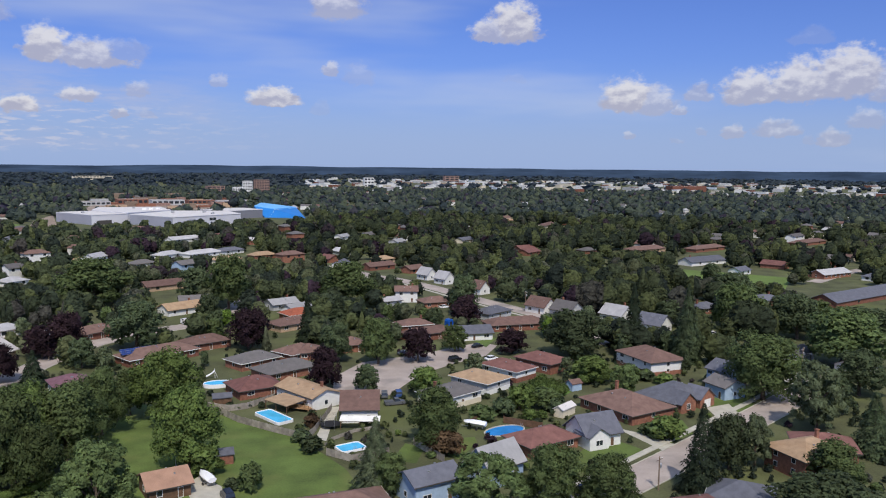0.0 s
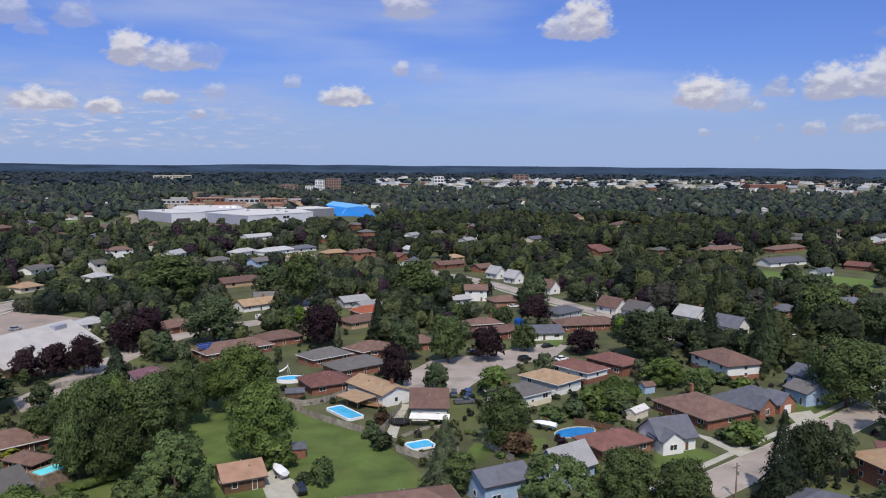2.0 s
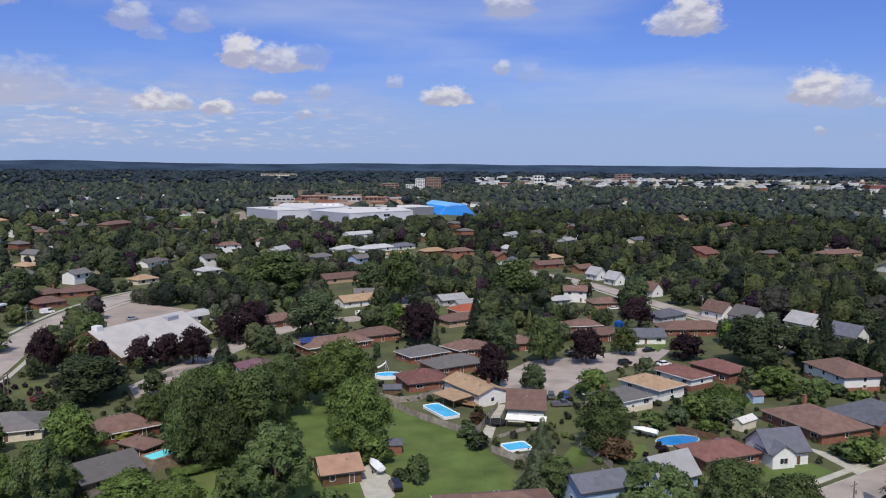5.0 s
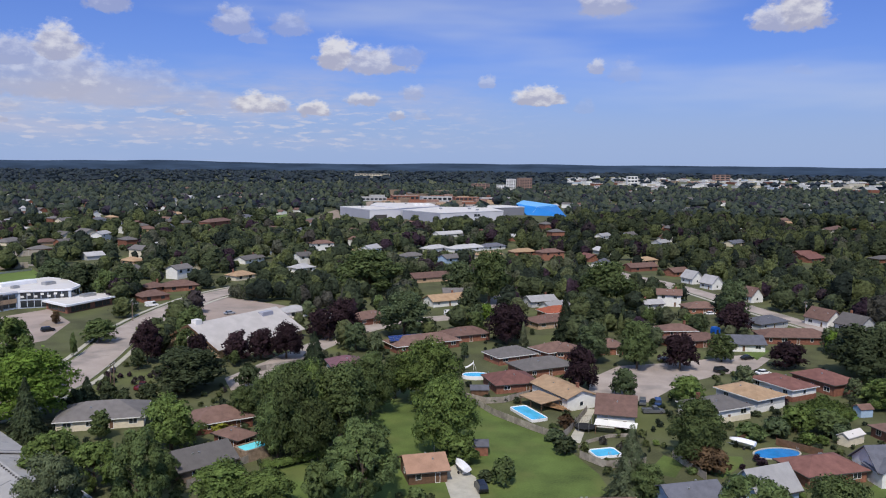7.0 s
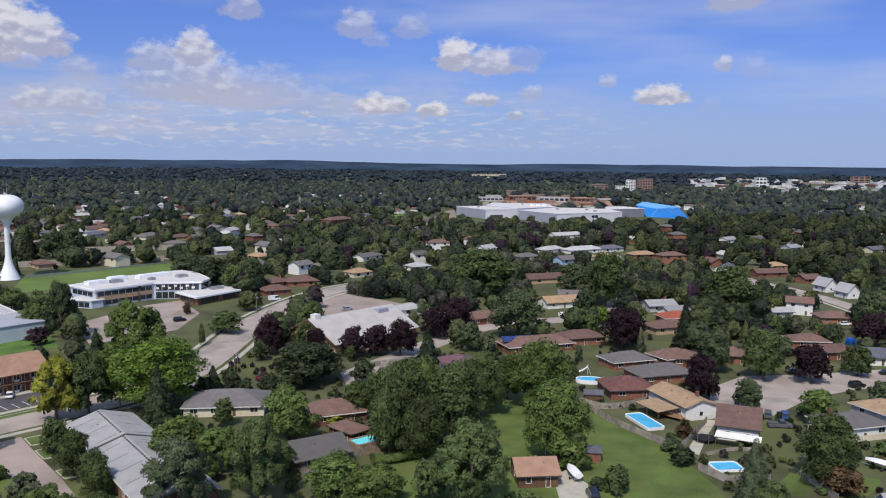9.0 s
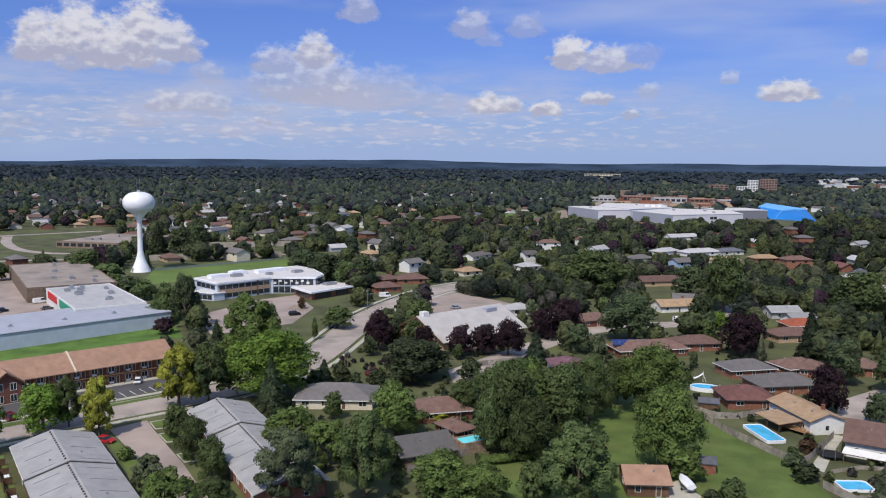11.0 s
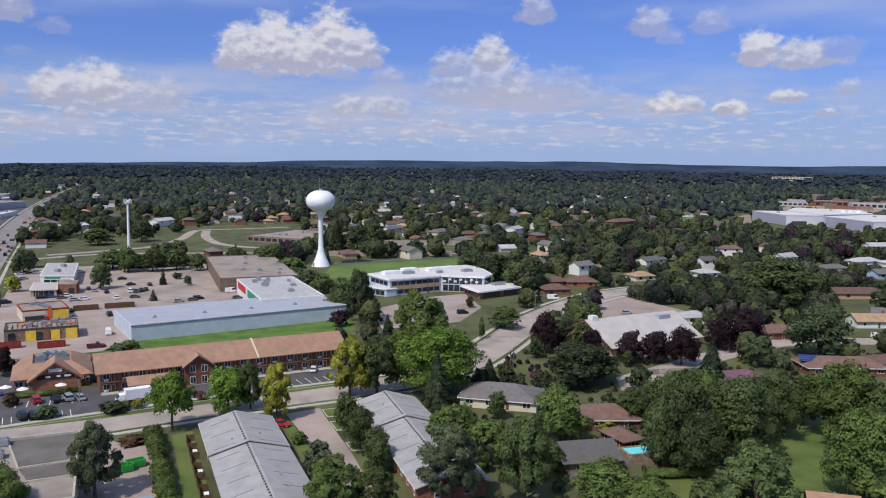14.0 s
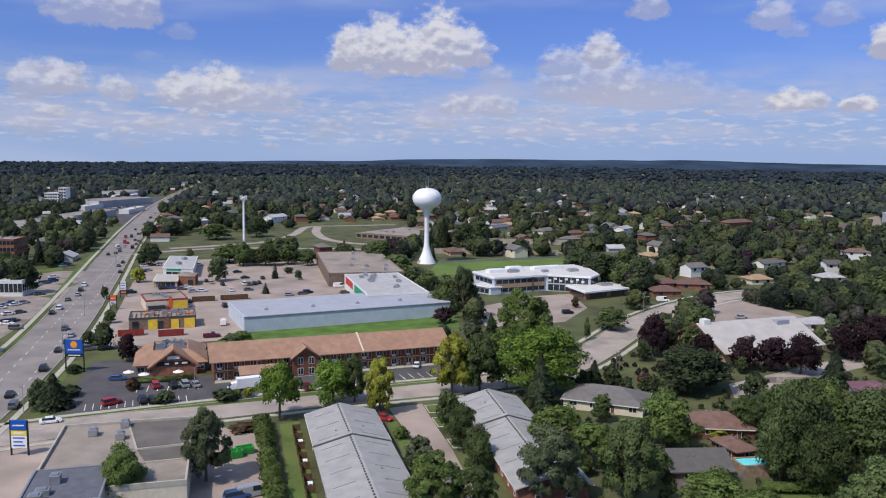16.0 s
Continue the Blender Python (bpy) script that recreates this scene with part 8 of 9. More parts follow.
sheet("lawn_front_b", [(45.8, 181.7), (49.9, 172.9), (59.6, 182.0), (60.0, 192.0), (49.5, 187.9)], 0.025, LAWN, "mown front lawn beside a drive")
sheet("lawn_side", [(72.4, 215.5), (69.5, 191.9), (81.3, 201.2), (86.6, 214.8), (78.8, 221.0)], 0.02, LAWN, "sunny side lawn by a corner house")
sheet("lawn_court", [(10.3, 282.6), (15.5, 269.4), (20.2, 284.6), (14.7, 292.9)], 0.05, LAWN, "small mown lawn beside the court")
sheet("lawn_yard", [(36.8, 234.1), (41.2, 234.8), (44.8, 246.4), (40.5, 247.8)], 0.02, LAWN, "small back lawn behind a house")
sheet("lawn_yard_b", [(-10.3, 162.6), (-4.9, 161.2), (-3.4, 170.4), (-7.8, 173.3)], 0.02, LAWN, "small back lawn behind a house")
sheet("lawn_yard_c", [(-0.9, 169.1), (3.9, 163.8), (8.4, 174.0), (8.0, 178.0), (2.2, 176.7)], 0.02, LAWN, "back lawn beside a garden pool")
sheet("lawn_street", [(50.4, 348.7), (41.3, 333.5), (43.3, 317.9), (50.0, 331.0)], 0.02, LAWN, "front lawn beside the far street")
sheet("garden_plot", [(21.4, 215.5), (28.6, 203.6), (36.4, 216.1), (29.6, 230.2)], 0.02, BANK, "lush green vegetable garden between houses")
sheet("verge_strip", [(-281.7, 36.3), (-298.0, 43.8), (-289.3, 43.5), (-274.9, 35.9)], 0.06, LAWN, "small mown grass island beside the main road")
sheet("verge_strip", [(-400.9, 69.7), (-403.0, 76.0), (-396.8, 79.7), (-388.6, 74.6)], 0.06, LAWN, "small mown grass island beside the main road")
sheet("verge_strip", [(-368.9, 59.2), (-371.5, 68.3), (-358.2, 63.9)], 0.06, LAWN, "small mown grass island beside the main road")
sheet("verge_strip", [(-450.9, 67.2), (-461.0, 83.3), (-447.3, 81.6), (-433.6, 66.0)], 0.06, LAWN, "small mown grass island beside the main road")
sheet("verge_motel", [(-197.6, 34.3), (-198.9, 37.5), (-188.2, 77.1), (-174.6, 138.5), (-171.0, 135.8), (-185.3, 73.2)], 0.06, LAWN, "mown grass strip between car park and street")
sheet("verge_main", [(-201.4, 33.7), (-214.0, 38.0), (-248.4, 49.8), (-247.1, 51.8), (-220.3, 41.5), (-200.0, 35.9)], 0.06, LAWN, "mown grass strip along the main road")
dashes("marking", (-216.3, 23.7), (-631.4, 167.4), 60, 3.0, False, "dashed white lane line on the main road")
dashes("marking", (-220.3, 32.6), (-638.3, 174.3), 60, 3.0, False, "dashed white lane line on the main road")
dashes("marking", (-209.3, 58.6), (-203.9, 72.6), 7, 5.0, True, "white parking bay lines before the restaurant")
dashes("marking", (-200.8, 44.5), (-195.0, 66.7), 14, 5.0, True, "white parking bay lines by the street")
dashes("marking", (-193.5, 124.4), (-190.4, 139.9), 7, 5.0, True, "white parking bay lines before the motel")
dashes("marking", (-183.8, 116.7), (-179.9, 134.6), 8, 5.0, True, "white parking bay lines by the street")
dashes("marking", (-191.0, 32.1), (-197.5, 34.6), 2, 4.0, True, "white stop line at the junction")
house(-8.4, 435.0, -48, 8.6, 6.8, 1, False, "pale", "white", rise=3.4, eave=3.2)
house(1.3, 419.4, -48, 8.6, 6.8, 1, False, "pale", "white", rise=3.4, eave=3.2)
house(18.2, 387.3, -48, 8.6, 6.8, 1, False, "brown", "white", rise=3.4, eave=3.2)
house(42.8, 338.5, -48, 10.5, 8.0, 1, False, "brown", "white", rise=3.4, eave=3.2)
house(52.6, 329.1, -48, 10.5, 9.0, 1, False, "grey", "grey", rise=3.4, eave=3.2)
house(71.7, 320.8, -48, 10.5, 9.0, 1, False, "pale", "white", rise=3.4, eave=3.2)
house(81.9, 301.6, -48, 10.5, 8.0, 1, False, "slate", "white", rise=3.4, eave=3.2)
POLYS.append(np.array([(-316.7, 218.3), (-387.0, 273.5), (-361.3, 349.6), (-305.1, 309.4), (-259.8, 290.7), (-225.3, 235.8), (-228.0, 210.5), (-259.6, 208.0)]))
POLYS.append(np.array([(-484.4, 207.1), (-569.1, 255.8), (-668.2, 332.7), (-619.8, 400.5), (-439.2, 294.8), (-454.7, 228.6)]))
POLYS.append(np.array([(-334.2, 667.1), (-399.9, 805.0), (-158.1, 947.0), (-129.5, 777.7)]))
POLYS.append(np.array([(-249.6, 102.1), (-284.0, 117.4), (-259.2, 201.9), (-216.0, 171.9)]))
POLYS.append(np.array([(-330.5, 197.8), (-377.8, 235.9), (-366.8, 254.9), (-256.8, 205.9), (-243.9, 182.4)]))
POLYS.append(np.array([(-267.6, 19.6), (-450.2, 68.4), (-459.8, 94.2), (-357.1, 65.8)]))
POLYS.append(np.array([(-47.9, 471.0), (5.2, 394.4), (52.3, 316.8), (46.6, 294.6), (-0.4, 360.7), (-45.7, 420.0)]))
POLYS.append(np.array([(-335.3, 304.8), (-344.8, 371.9), (-284.3, 325.6), (-222.4, 254.6), (-219.1, 212.5), (-245.2, 222.5)]))
POLYS.append(np.array([(-286.7, 113.0), (-333.3, 131.6), (-330.5, 197.8), (-304.2, 194.3), (-254.3, 198.2), (-229.8, 176.0), (-249.4, 102.4)]))
POLYS.append(np.array([(-200.7, 34.8), (-277.6, 57.5), (-363.6, 81.4), (-528.4, 134.8), (-523.3, 144.0), (-357.1, 92.2), (-265.4, 62.2), (-197.2, 40.1)]))
POLYS.append(np.array([(-470.0, 138.0), (-452.0, 205.0), (-425.0, 262.0), (-500.0, 300.0), (-612.0, 300.0), (-600.0, 190.0), (-520.0, 135.0)]))
road("road_service", [(-497.0, 128.0), (-503.0, 160.0), (-500.0, 190.0), (-478.0, 225.0), (-452.0, 262.0), (-428.0, 300.0)], 6, ASPHALT, "pale service road along the grass", kerb=False, clear=False)


def noise_wall(pts, h, label):
    """Precast panels between posts."""
    ob = thing("noise_wall", *pts[0], 0, 0, label, "wall")
    o = Vector(pts[0])
    for p, q in zip(pts, pts[1:]):
        p, q = Vector(p) - o, Vector(q) - o
        d = q - p
        n = max(1, round(d.length / 5.0))
        turn = math.degrees(math.atan2(d.y, d.x))
        for i in range(n):
            at, w = p + d * (i / n), d.length / n
            part("panel", Form().box(0.15, w - 0.15, -0.08, 0.08, 0, h), SLAB_WARM, ob, m=pose(at.x, at.y, 0, 0, 0, turn))
            part("post", Form().box(-0.15, 0.15, -0.16, 0.16, 0, h + 0.15), CONCRETE, ob, m=pose(at.x, at.y, 0, 0, 0, turn))


SLAB_WARM = mat("warm_grey_precast_wall", (0.36, 0.32, 0.27), 0.9, var=0.1, scale=0.3)
noise_wall([(-415.0, 284.0), (-392.0, 315.0), (-366.0, 352.0)], 3.2, "long low precast concrete wall behind a playing field")
noise_wall([(-452.0, 344.0), (-428.0, 372.0), (-404.0, 402.0)], 3.6, "long low precast concrete wall beside a road")
POLYS.append(np.array([(-420.0, 280.0), (-366.0, 356.0), (-402.0, 404.0), (-458.0, 342.0)]))
house(-675.4, 295.7, 121, 23.4, 9.0, 2, False, "pale", "white", detail=1)
house(-522.0, 429.8, 108, 22.2, 8.0, 1, False, "slate", "white", detail=1)
road("road_field", [(-426.0, 299.0), (-413.8, 317.2), (-396.5, 343.1), (-371.2, 363.9)], 7, ASPHALT, "pale lane behind the playing field", kerb=False)
tree("round", "deep", -299.0, 303.4, 13.9, 18.5, 1, 5190)
tree("round", "deep", -271.5, 291.9, 14.8, 18.5, 1, 5484)
tree("round", "maple", -250.2, 283.4, 13.5, 15.3, 1, 5748)
tree("round", "deep", -252.3, 298.1, 15.3, 14.1, 1, 5951)
tree("round", "maple", -433.2, 164.3, 9.9, 18.8, 0, 2327)
tree("bush", "maple", -430.0, 177.2, 7.6, 16.8, 0, 2640)
tree("bush", "maple", -428.4, 187.9, 7.6, 18.9, 0, 2883)
tree("bush", "deep", -425.9, 200.1, 6.5, 15.6, 0, 3161)
tree("round", "maple", -389.6, 235.7, 12.8, 18.4, 1, 4250)
tree("bush", "maple", -361.0, 229.7, 10.3, 17.3, 0, 4486)
tree("conifer", "deep", -439.0, 314.8, 19.8, 14.0, 1, 5025)
tree("round", "deep", -431.7, 325.9, 16.8, 17.9, 1, 5270)
tree("round", "deep", -425.3, 335.4, 19.2, 15.6, 1, 5480)
tree("round", "maple", -556.8, 200.0, 11.8, 21.4, 0, 2110)
tree("round", "deep", -559.6, 231.1, 16.3, 17.5, 1, 2630)
tree("bush", "fresh", -142.0, 96.1, 3.4, 3.3, 0, 3355)
tree("tall", "russet", -162.7, 101.3, 6.7, 4.3, 1, 2920)
tree("round", "russet", -231.6, 234.9, 5.0, 3.8, 0, 5221)
tree("round", "maple", -194.7, 216.2, 8.4, 12.7, 1, 5690)
tree("round", "maple", -187.8, 197.4, 7.8, 2.4, 1, 5430)
tree("bush", "fresh", -246.6, 100.9, 3.9, 7.0, 0, 3614)
tree("round", "maple", -298.0, 71.6, 4.9, 4.5, 0, 1937)
tree("bush", "yellow", -386.5, 103.6, 8.0, 7.5, 0, 2215)
tree("round", "deep", -443.2, 122.9, 12.3, 13.3, 1, 2304)
tree("round", "maple", 145.0, 304.8, 12.3, 19.9, 1, 10665)
tree("round", "deep", 162.5, 298.4, 10.3, 23.8, 1, 11337)
tree("round", "deep", 139.0, 319.1, 12.1, 17.9, 1, 10267)
tree("round", "deep", 178.2, 301.2, 12.1, 24.5, 1, 11790)
tree("round", "deep", 90.3, 309.7, 10.9, 14.3, 1, 8873)
tree("loose", "fresh", -117.1, 117.7, 10.7, 12.9, 2, 7700)
tree("loose", "fresh", -106.9, 117.1, 10.1, 11.1, 2, 8150)
tree("tall", "maple", -126.1, 140.2, 6.7, 6.9, 1, 8203)
tree("loose", "grey", -100.0, 100.4, 14.2, 12.2, 3, 7720)
tree("loose", "maple", -92.0, 111.2, 16.2, 11.3, 3, 8682)
tree("round", "maple", -97.2, 124.4, 6.6, 7.0, 1, 8970)
tree("bush", "yellow", -105.1, 154.1, 2.9, 6.3, 0, 9665)
tree("round", "maple", -105.3, 189.7, 8.0, 12.6, 1, 10735)
tree("bush", "deep", -39.8, 147.0, 2.5, 3.5, 0, 5246)
tree("bush", "maple", 50.9, 178.9, 4.1, 8.2, 0, 10670)
tree("round", "fresh", 43.6, 226.4, 8.0, 12.1, 1, 9615)
tree("bush", "russet", -30.6, 184.1, 3.6, 4.3, 0, 6103)
tree("round", "fresh", -83.9, 156.9, 17.5, 13.5, 3, 4590)
tree("round", "maple", -83.7, 143.5, 14.7, 9.5, 3, 4256)
tree("round", "fresh", -81.0, 119.1, 8.9, 12.3, 2, 3630)
tree("round", "fresh", -73.5, 121.8, 7.3, 11.1, 2, 4190)
tree("conifer", "spruce", -149.0, 161.1, 6.9, 5.9, 1, 1797)
tree("bush", "deep", -146.8, 165.6, 5.3, 4.6, 0, 2035)
tree("round", "maple", 50.1, 211.8, 9.0, 8.2, 1, 10100)
tree("bush", "maple", 27.4, 200.5, 6.5, 9.2, 1, 9065)
tree("bush", "fresh", 20.4, 199.2, 7.2, 8.3, 1, 8715)
tree("bush", "deep", 15.9, 193.9, 5.7, 6.6, 1, 8515)
tree("bush", "maple", 10.3, 189.9, 4.5, 7.2, 0, 8242)
tree("bush", "deep", 29.5, 196.4, 4.3, 6.0, 0, 9215)
tree("bush", "fresh", 22.2, 190.8, 3.5, 4.4, 0, 8875)
tree("bush", "maple", 55.4, 228.6, 5.6, 6.3, 0, 10140)
tree("bush", "deep", 60.1, 229.5, 3.6, 7.1, 0, 10350)
tree("bush", "russet", -0.9, 169.6, 5.7, 7.3, 1, 7695)
tree("bush", "fresh", 64.8, 224.8, 3.9, 6.3, 0, 10640)
tree("bush", "deep", -31.6, 174.2, 2.9, 4.6, 0, 5987)
tree("bush", "maple", -36.0, 146.3, 6.2, 5.9, 1, 5475)
tree("bush", "deep", 48.6, 181.3, 2.8, 4.3, 0, 10487)
tree("bush", "deep", -212.2, 43.4, 3.2, 5.4, 0, 1577)
tree("bush", "deep", -235.0, 48.2, 2.7, 4.6, 0, 1570)
tree("bush", "deep", -194.3, 61.0, 3.4, 5.4, 0, 2744)
tree("bush", "deep", -189.0, 74.2, 3.1, 6.9, 0, 3494)
tree("bush", "yellow", -188.5, 80.1, 2.6, 3.3, 0, 3782)
tree("bush", "fresh", -189.1, 77.4, 2.6, 2.7, 0, 3644)
tree("bush", "russet", -209.9, 57.6, 3.3, 3.8, 0, 2335)
tree("bush", "russet", -165.5, 69.9, 1.8, 6.7, 0, 3772)
tree("bush", "deep", -246.5, 98.0, 3.3, 7.7, 0, 3511)
tree("conifer", "spruce", -365.7, 162.9, 8.1, 3.8, 0, 3902)
tree("conifer", "spruce", -327.1, 142.0, 5.0, 3.6, 0, 3810)
tree("round", "deep", -356.6, 171.1, 4.7, 4.0, 0, 4191)
tree("round", "deep", -378.2, 175.4, 3.5, 5.4, 0, 4054)
tree("round", "deep", -266.0, 58.3, 4.9, 4.4, 0, 1718)
tree("round", "deep", -348.2, 80.4, 5.9, 3.6, 0, 1825)
tree("round", "deep", -371.2, 136.0, 11.7, 9.7, 1, 3193)
tree("round", "maple", -417.9, 166.5, 13.0, 14.3, 1, 3480)
tree("round", "maple", -411.8, 177.1, 11.8, 14.2, 1, 3760)
tree("round", "maple", -410.0, 189.5, 11.4, 14.3, 0, 4038)
tree("round", "maple", -400.3, 196.9, 9.4, 9.7, 0, 4285)
tree("round", "maple", -337.8, 218.9, 6.9, 11.7, 0, 2967)
tree("round", "deep", -319.8, 215.2, 8.0, 12.3, 0, 3158)
tree("round", "maple", -298.5, 208.0, 9.3, 12.1, 1, 3339)
tree("loose", "maple", -253.3, 189.4, 13.3, 13.8, 1, 3710)
tree("bush", "purple", -235.4, 172.5, 6.7, 7.2, 0, 6067)
tree("round", "maple", -259.1, 190.4, 13.7, 10.7, 1, 6075)
tree("bush", "deep", -150.7, 159.4, 4.3, 5.1, 0, 7925)
tree("bush", "deep", -138.8, 161.7, 5.1, 4.6, 0, 8432)
tree("round", "deep", -134.2, 166.1, 5.2, 6.2, 0, 8750)
tree("round", "maple", -252.3, 183.3, 9.0, 11.4, 1, 1010)
for k in range(8):
    ax, ay = -158.6 + 5.6 * 0.937 * k, 80.3 - 5.6 * 0.349 * k
    fence([(ax, ay), (ax - 0.6, ay - 1.6), (ax + 2.6, ay - 2.8)], 1.5, TIMBER, "brown timber patio screen behind a town house")
    if k % 2:
        top_form = Form().box(-0.7, 0.7, -0.45, 0.45, 0.70, 0.75)
        table = thing("patio_table", ax + 2.1, ay - 1.4, 0, -20, "white garden table on a narrow patio", "table")
        part("tabletop", top_form, TANK, table)
        for lx, ly in ((-0.6, -0.35), (0.6, -0.35), (-0.6, 0.35), (0.6, 0.35)):
            part("leg", Form().box(lx - 0.03, lx + 0.03, ly - 0.03, ly + 0.03, 0, 0.7), TANK, table)

playhouse = thing("play_tent", 3.0, 307.9, 0, 40, "bright blue canvas play tent on a lawn", "tent")
part("cover", Form().rings([[(-1.3, -1.2, 0), (1.3, -1.2, 0), (1.3, 1.2, 0), (-1.3, 1.2, 0)], [(-1.25, -1.2, 1.7), (1.25, -1.2, 1.7), (1.25, 1.2, 1.7), (-1.25, 1.2, 1.7)], [(-0.8, -1.2, 2.4), (0.8, -1.2, 2.4), (0.8, 1.2, 2.4), (-0.8, 1.2, 2.4)]]), SIGN_BLUE, playhouse)
part("door_flap", Form().box(-0.5, 0.5, -1.24, -1.21, 0.02, 1.6), DARK, playhouse)

hedge([(-215.4, 59.4), (-212.7, 67.7), (-211.7, 74.1)], 1.3, 1.6, "flowering hedge before the restaurant terrace")
hedge([(15.5, 198.3), (24.1, 207.9), (34.7, 212.9)], 3.0, 2.6, "dense garden hedge between plots")
hedge([(40.8, 223.0), (52.2, 228.0), (61.7, 229.7)], 3.4, 2.6, "dense garden hedge between plots")
hedge([(-82.4, 136.6), (-75.7, 145.4), (-70.1, 155.5)], 2.2, 2.0, "clipped green garden hedge beside a lawn")
hedge([(13.3, 159.3), (18.6, 157.4)], 2.0, 1.8, "clipped green garden hedge beside a lawn")
pergola(-39.6, 197.5, -40, 9.0, 6.4)
wood_deck(-35.3, 196.9, -20, 6.0, 3.5)
pergola(-19.0, 183.1, 0, 9.5, 3.0, 2.5, "cream")
solar_array(-93.9, 242.9, 4.1, 40, 22, 7, 3)
umbrella_slide(-65.7, 226.3, 200)
fence([(-93.6, 140.6), (-88.1, 146.1), (-87.6, 149.9)])
fence([(-371.9, 264.8), (-355.1, 343.6)], 1.2, METAL, "grey chain-link fence beside the playing field")
road("verge_west", [(-242.9, 23.4), (-272.5, 34.4), (-347.7, 59.3), (-483.9, 99.8), (-687.2, 166.9)], 2.2, LAWN, "mown grass strip along the main road", kerb=False, z=0.07)
sheet("path_garden", [(-28.5, 175.6), (-28.1, 199.8), (-25.9, 200.2), (-26.1, 186.2), (-25.7, 174.2)], 0.03, CONCRETE, "pale paved patio behind a house")
POLYS.append(np.array([(-119.2, 258.7), (-105.5, 285.7), (-86.4, 328.0), (-79.5, 315.6), (-90.0, 280.5), (-107.3, 244.3)]))
POLYS.append(np.array([(-244.5, 974.6), (-149.8, 929.3), (-123.2, 765.9), (-196.4, 761.3)]))
POLYS.append(np.array([(-243.9, 90.7), (-285.1, 115.7), (-259.2, 201.9), (-207.6, 166.0)]))
POLYS.append(np.array([(-279.8, 220.4), (-270.7, 281.4), (-205.0, 245.6), (-165.5, 168.5), (-203.1, 176.3)]))
POLYS.append(np.array([(-239.8, 63.4), (-305.7, 82.2), (-284.0, 117.4), (-239.7, 100.1), (-227.2, 83.2)]))
POLYS.append(np.array([(146.7, 515.3), (211.5, 473.7), (172.3, 387.7), (121.8, 415.7)]))
house(207.1, 383.8, 36, 79.8, 13.0, 1, False, "slate", "brick", detail=1, chimney=False)
car(-316.0, 40.2, 103, "black", "car")
car(-393.7, 57.1, 104, "white", "car")
car(-397.9, 60.9, 97, "silver", "car")
car(-316.5, 40.9, 104, "grey", "suv")
car(-386.6, 50.7, 97, "red", "suv")
car(-383.1, 47.5, 102, "blue", "car")
car(-429.5, 57.2, 97, "blue", "suv")
car(-399.8, 62.6, 104, "blue", "car")
car(-394.1, 57.4, 99, "silver", "car")
car(-317.2, 42.0, 95, "black", "car")
car(-470.3, 87.4, 102, "silver", "car")
car(-430.3, 57.8, 105, "red", "car")
car(-354.8, 51.5, 98, "red", "car")
car(-351.7, 48.1, 105, "white", "car")
car(-404.9, 67.1, 103, "blue", "car")
car(-346.8, 42.6, 97, "white", "car")
car(-318.2, 43.4, 105, "grey", "car")
car(-403.6, 66.0, 94, "grey", "suv")
car(-468.5, 86.1, 104, "blue", "car")
car(-409.1, 70.9, 101, "black", "suv")
car(-427.7, 55.9, 101, "silver", "suv")
car(-399.8, 62.6, 95, "silver", "suv")
car(-407.8, 69.7, 106, "blue", "car")
car(-354.7, 51.5, 99, "silver", "car")
car(-547.0, 142.6, 161, "red", "car")
car(-967.9, 291.8, 161, "black", "car")
car(-929.3, 277.8, 161, "grey", "car")
car(-599.2, 152.5, 341, "black", "van")
car(-1277.8, 395.4, 341, "silver", "car")
car(-848.2, 239.3, 341, "white", "car")
car(-831.5, 242.3, 161, "red", "suv")
car(-1155.2, 350.8, 341, "silver", "car")
car(-532.3, 128.2, 341, "silver", "van")
car(-664.6, 181.6, 161, "black", "suv")
car(-611.5, 166.1, 161, "grey", "van")
car(-596.2, 147.7, 341, "red", "van")
car(-1182.3, 373.4, 161, "black", "suv")
car(-574.5, 148.9, 161, "black", "car")
car(-768.1, 210.2, 341, "red", "suv")
car(-1139.6, 354.2, 161, "red", "van")
car(-1130.5, 345.6, 341, "black", "suv")
car(-561.7, 138.9, 341, "red", "van")
car(-654.4, 168.9, 341, "black", "car")
car(-1103.7, 335.9, 341, "red", "car")
car(-1185.7, 361.9, 341, "black", "suv")
car(-1089.0, 326.8, 341, "silver", "car")
car(-667.1, 182.5, 161, "white", "van")
car(-1186.6, 375.0, 161, "black", "suv")
car(-1187.7, 375.4, 161, "silver", "car")
car(-1029.1, 308.7, 341, "black", "suv")
car(-1221.1, 374.8, 341, "white", "car")
car(-527.3, 135.5, 161, "black", "van")
car(-1178.6, 368.4, 161, "white", "suv")
car(-563.0, 148.4, 161, "grey", "suv")
car(-949.9, 233.6, 75, "black", "car")
car(-871.9, 193.7, 69, "black", "car")
car(-908.1, 225.0, 66, "white", "car")
car(-913.0, 229.2, 70, "black", "car")
car(-837.4, 187.8, 73, "white", "car")
car(-932.5, 219.2, 71, "black", "car")
car(-837.8, 188.2, 67, "silver", "car")
car(-896.0, 189.1, 68, "grey", "car")
car(-902.3, 194.3, 72, "white", "car")
car(-934.2, 220.6, 70, "black", "car")
car(-862.7, 210.7, 70, "white", "car")
car(-882.1, 202.5, 73, "grey", "car")
car(-900.1, 192.4, 75, "white", "car")
car(-882.9, 178.2, 71, "grey", "car")
car(-883.9, 204.0, 73, "blue", "car")
car(-830.3, 181.3, 73, "blue", "car")
car(-889.4, 208.8, 66, "blue", "car")
car(-833.9, 184.6, 68, "black", "car")
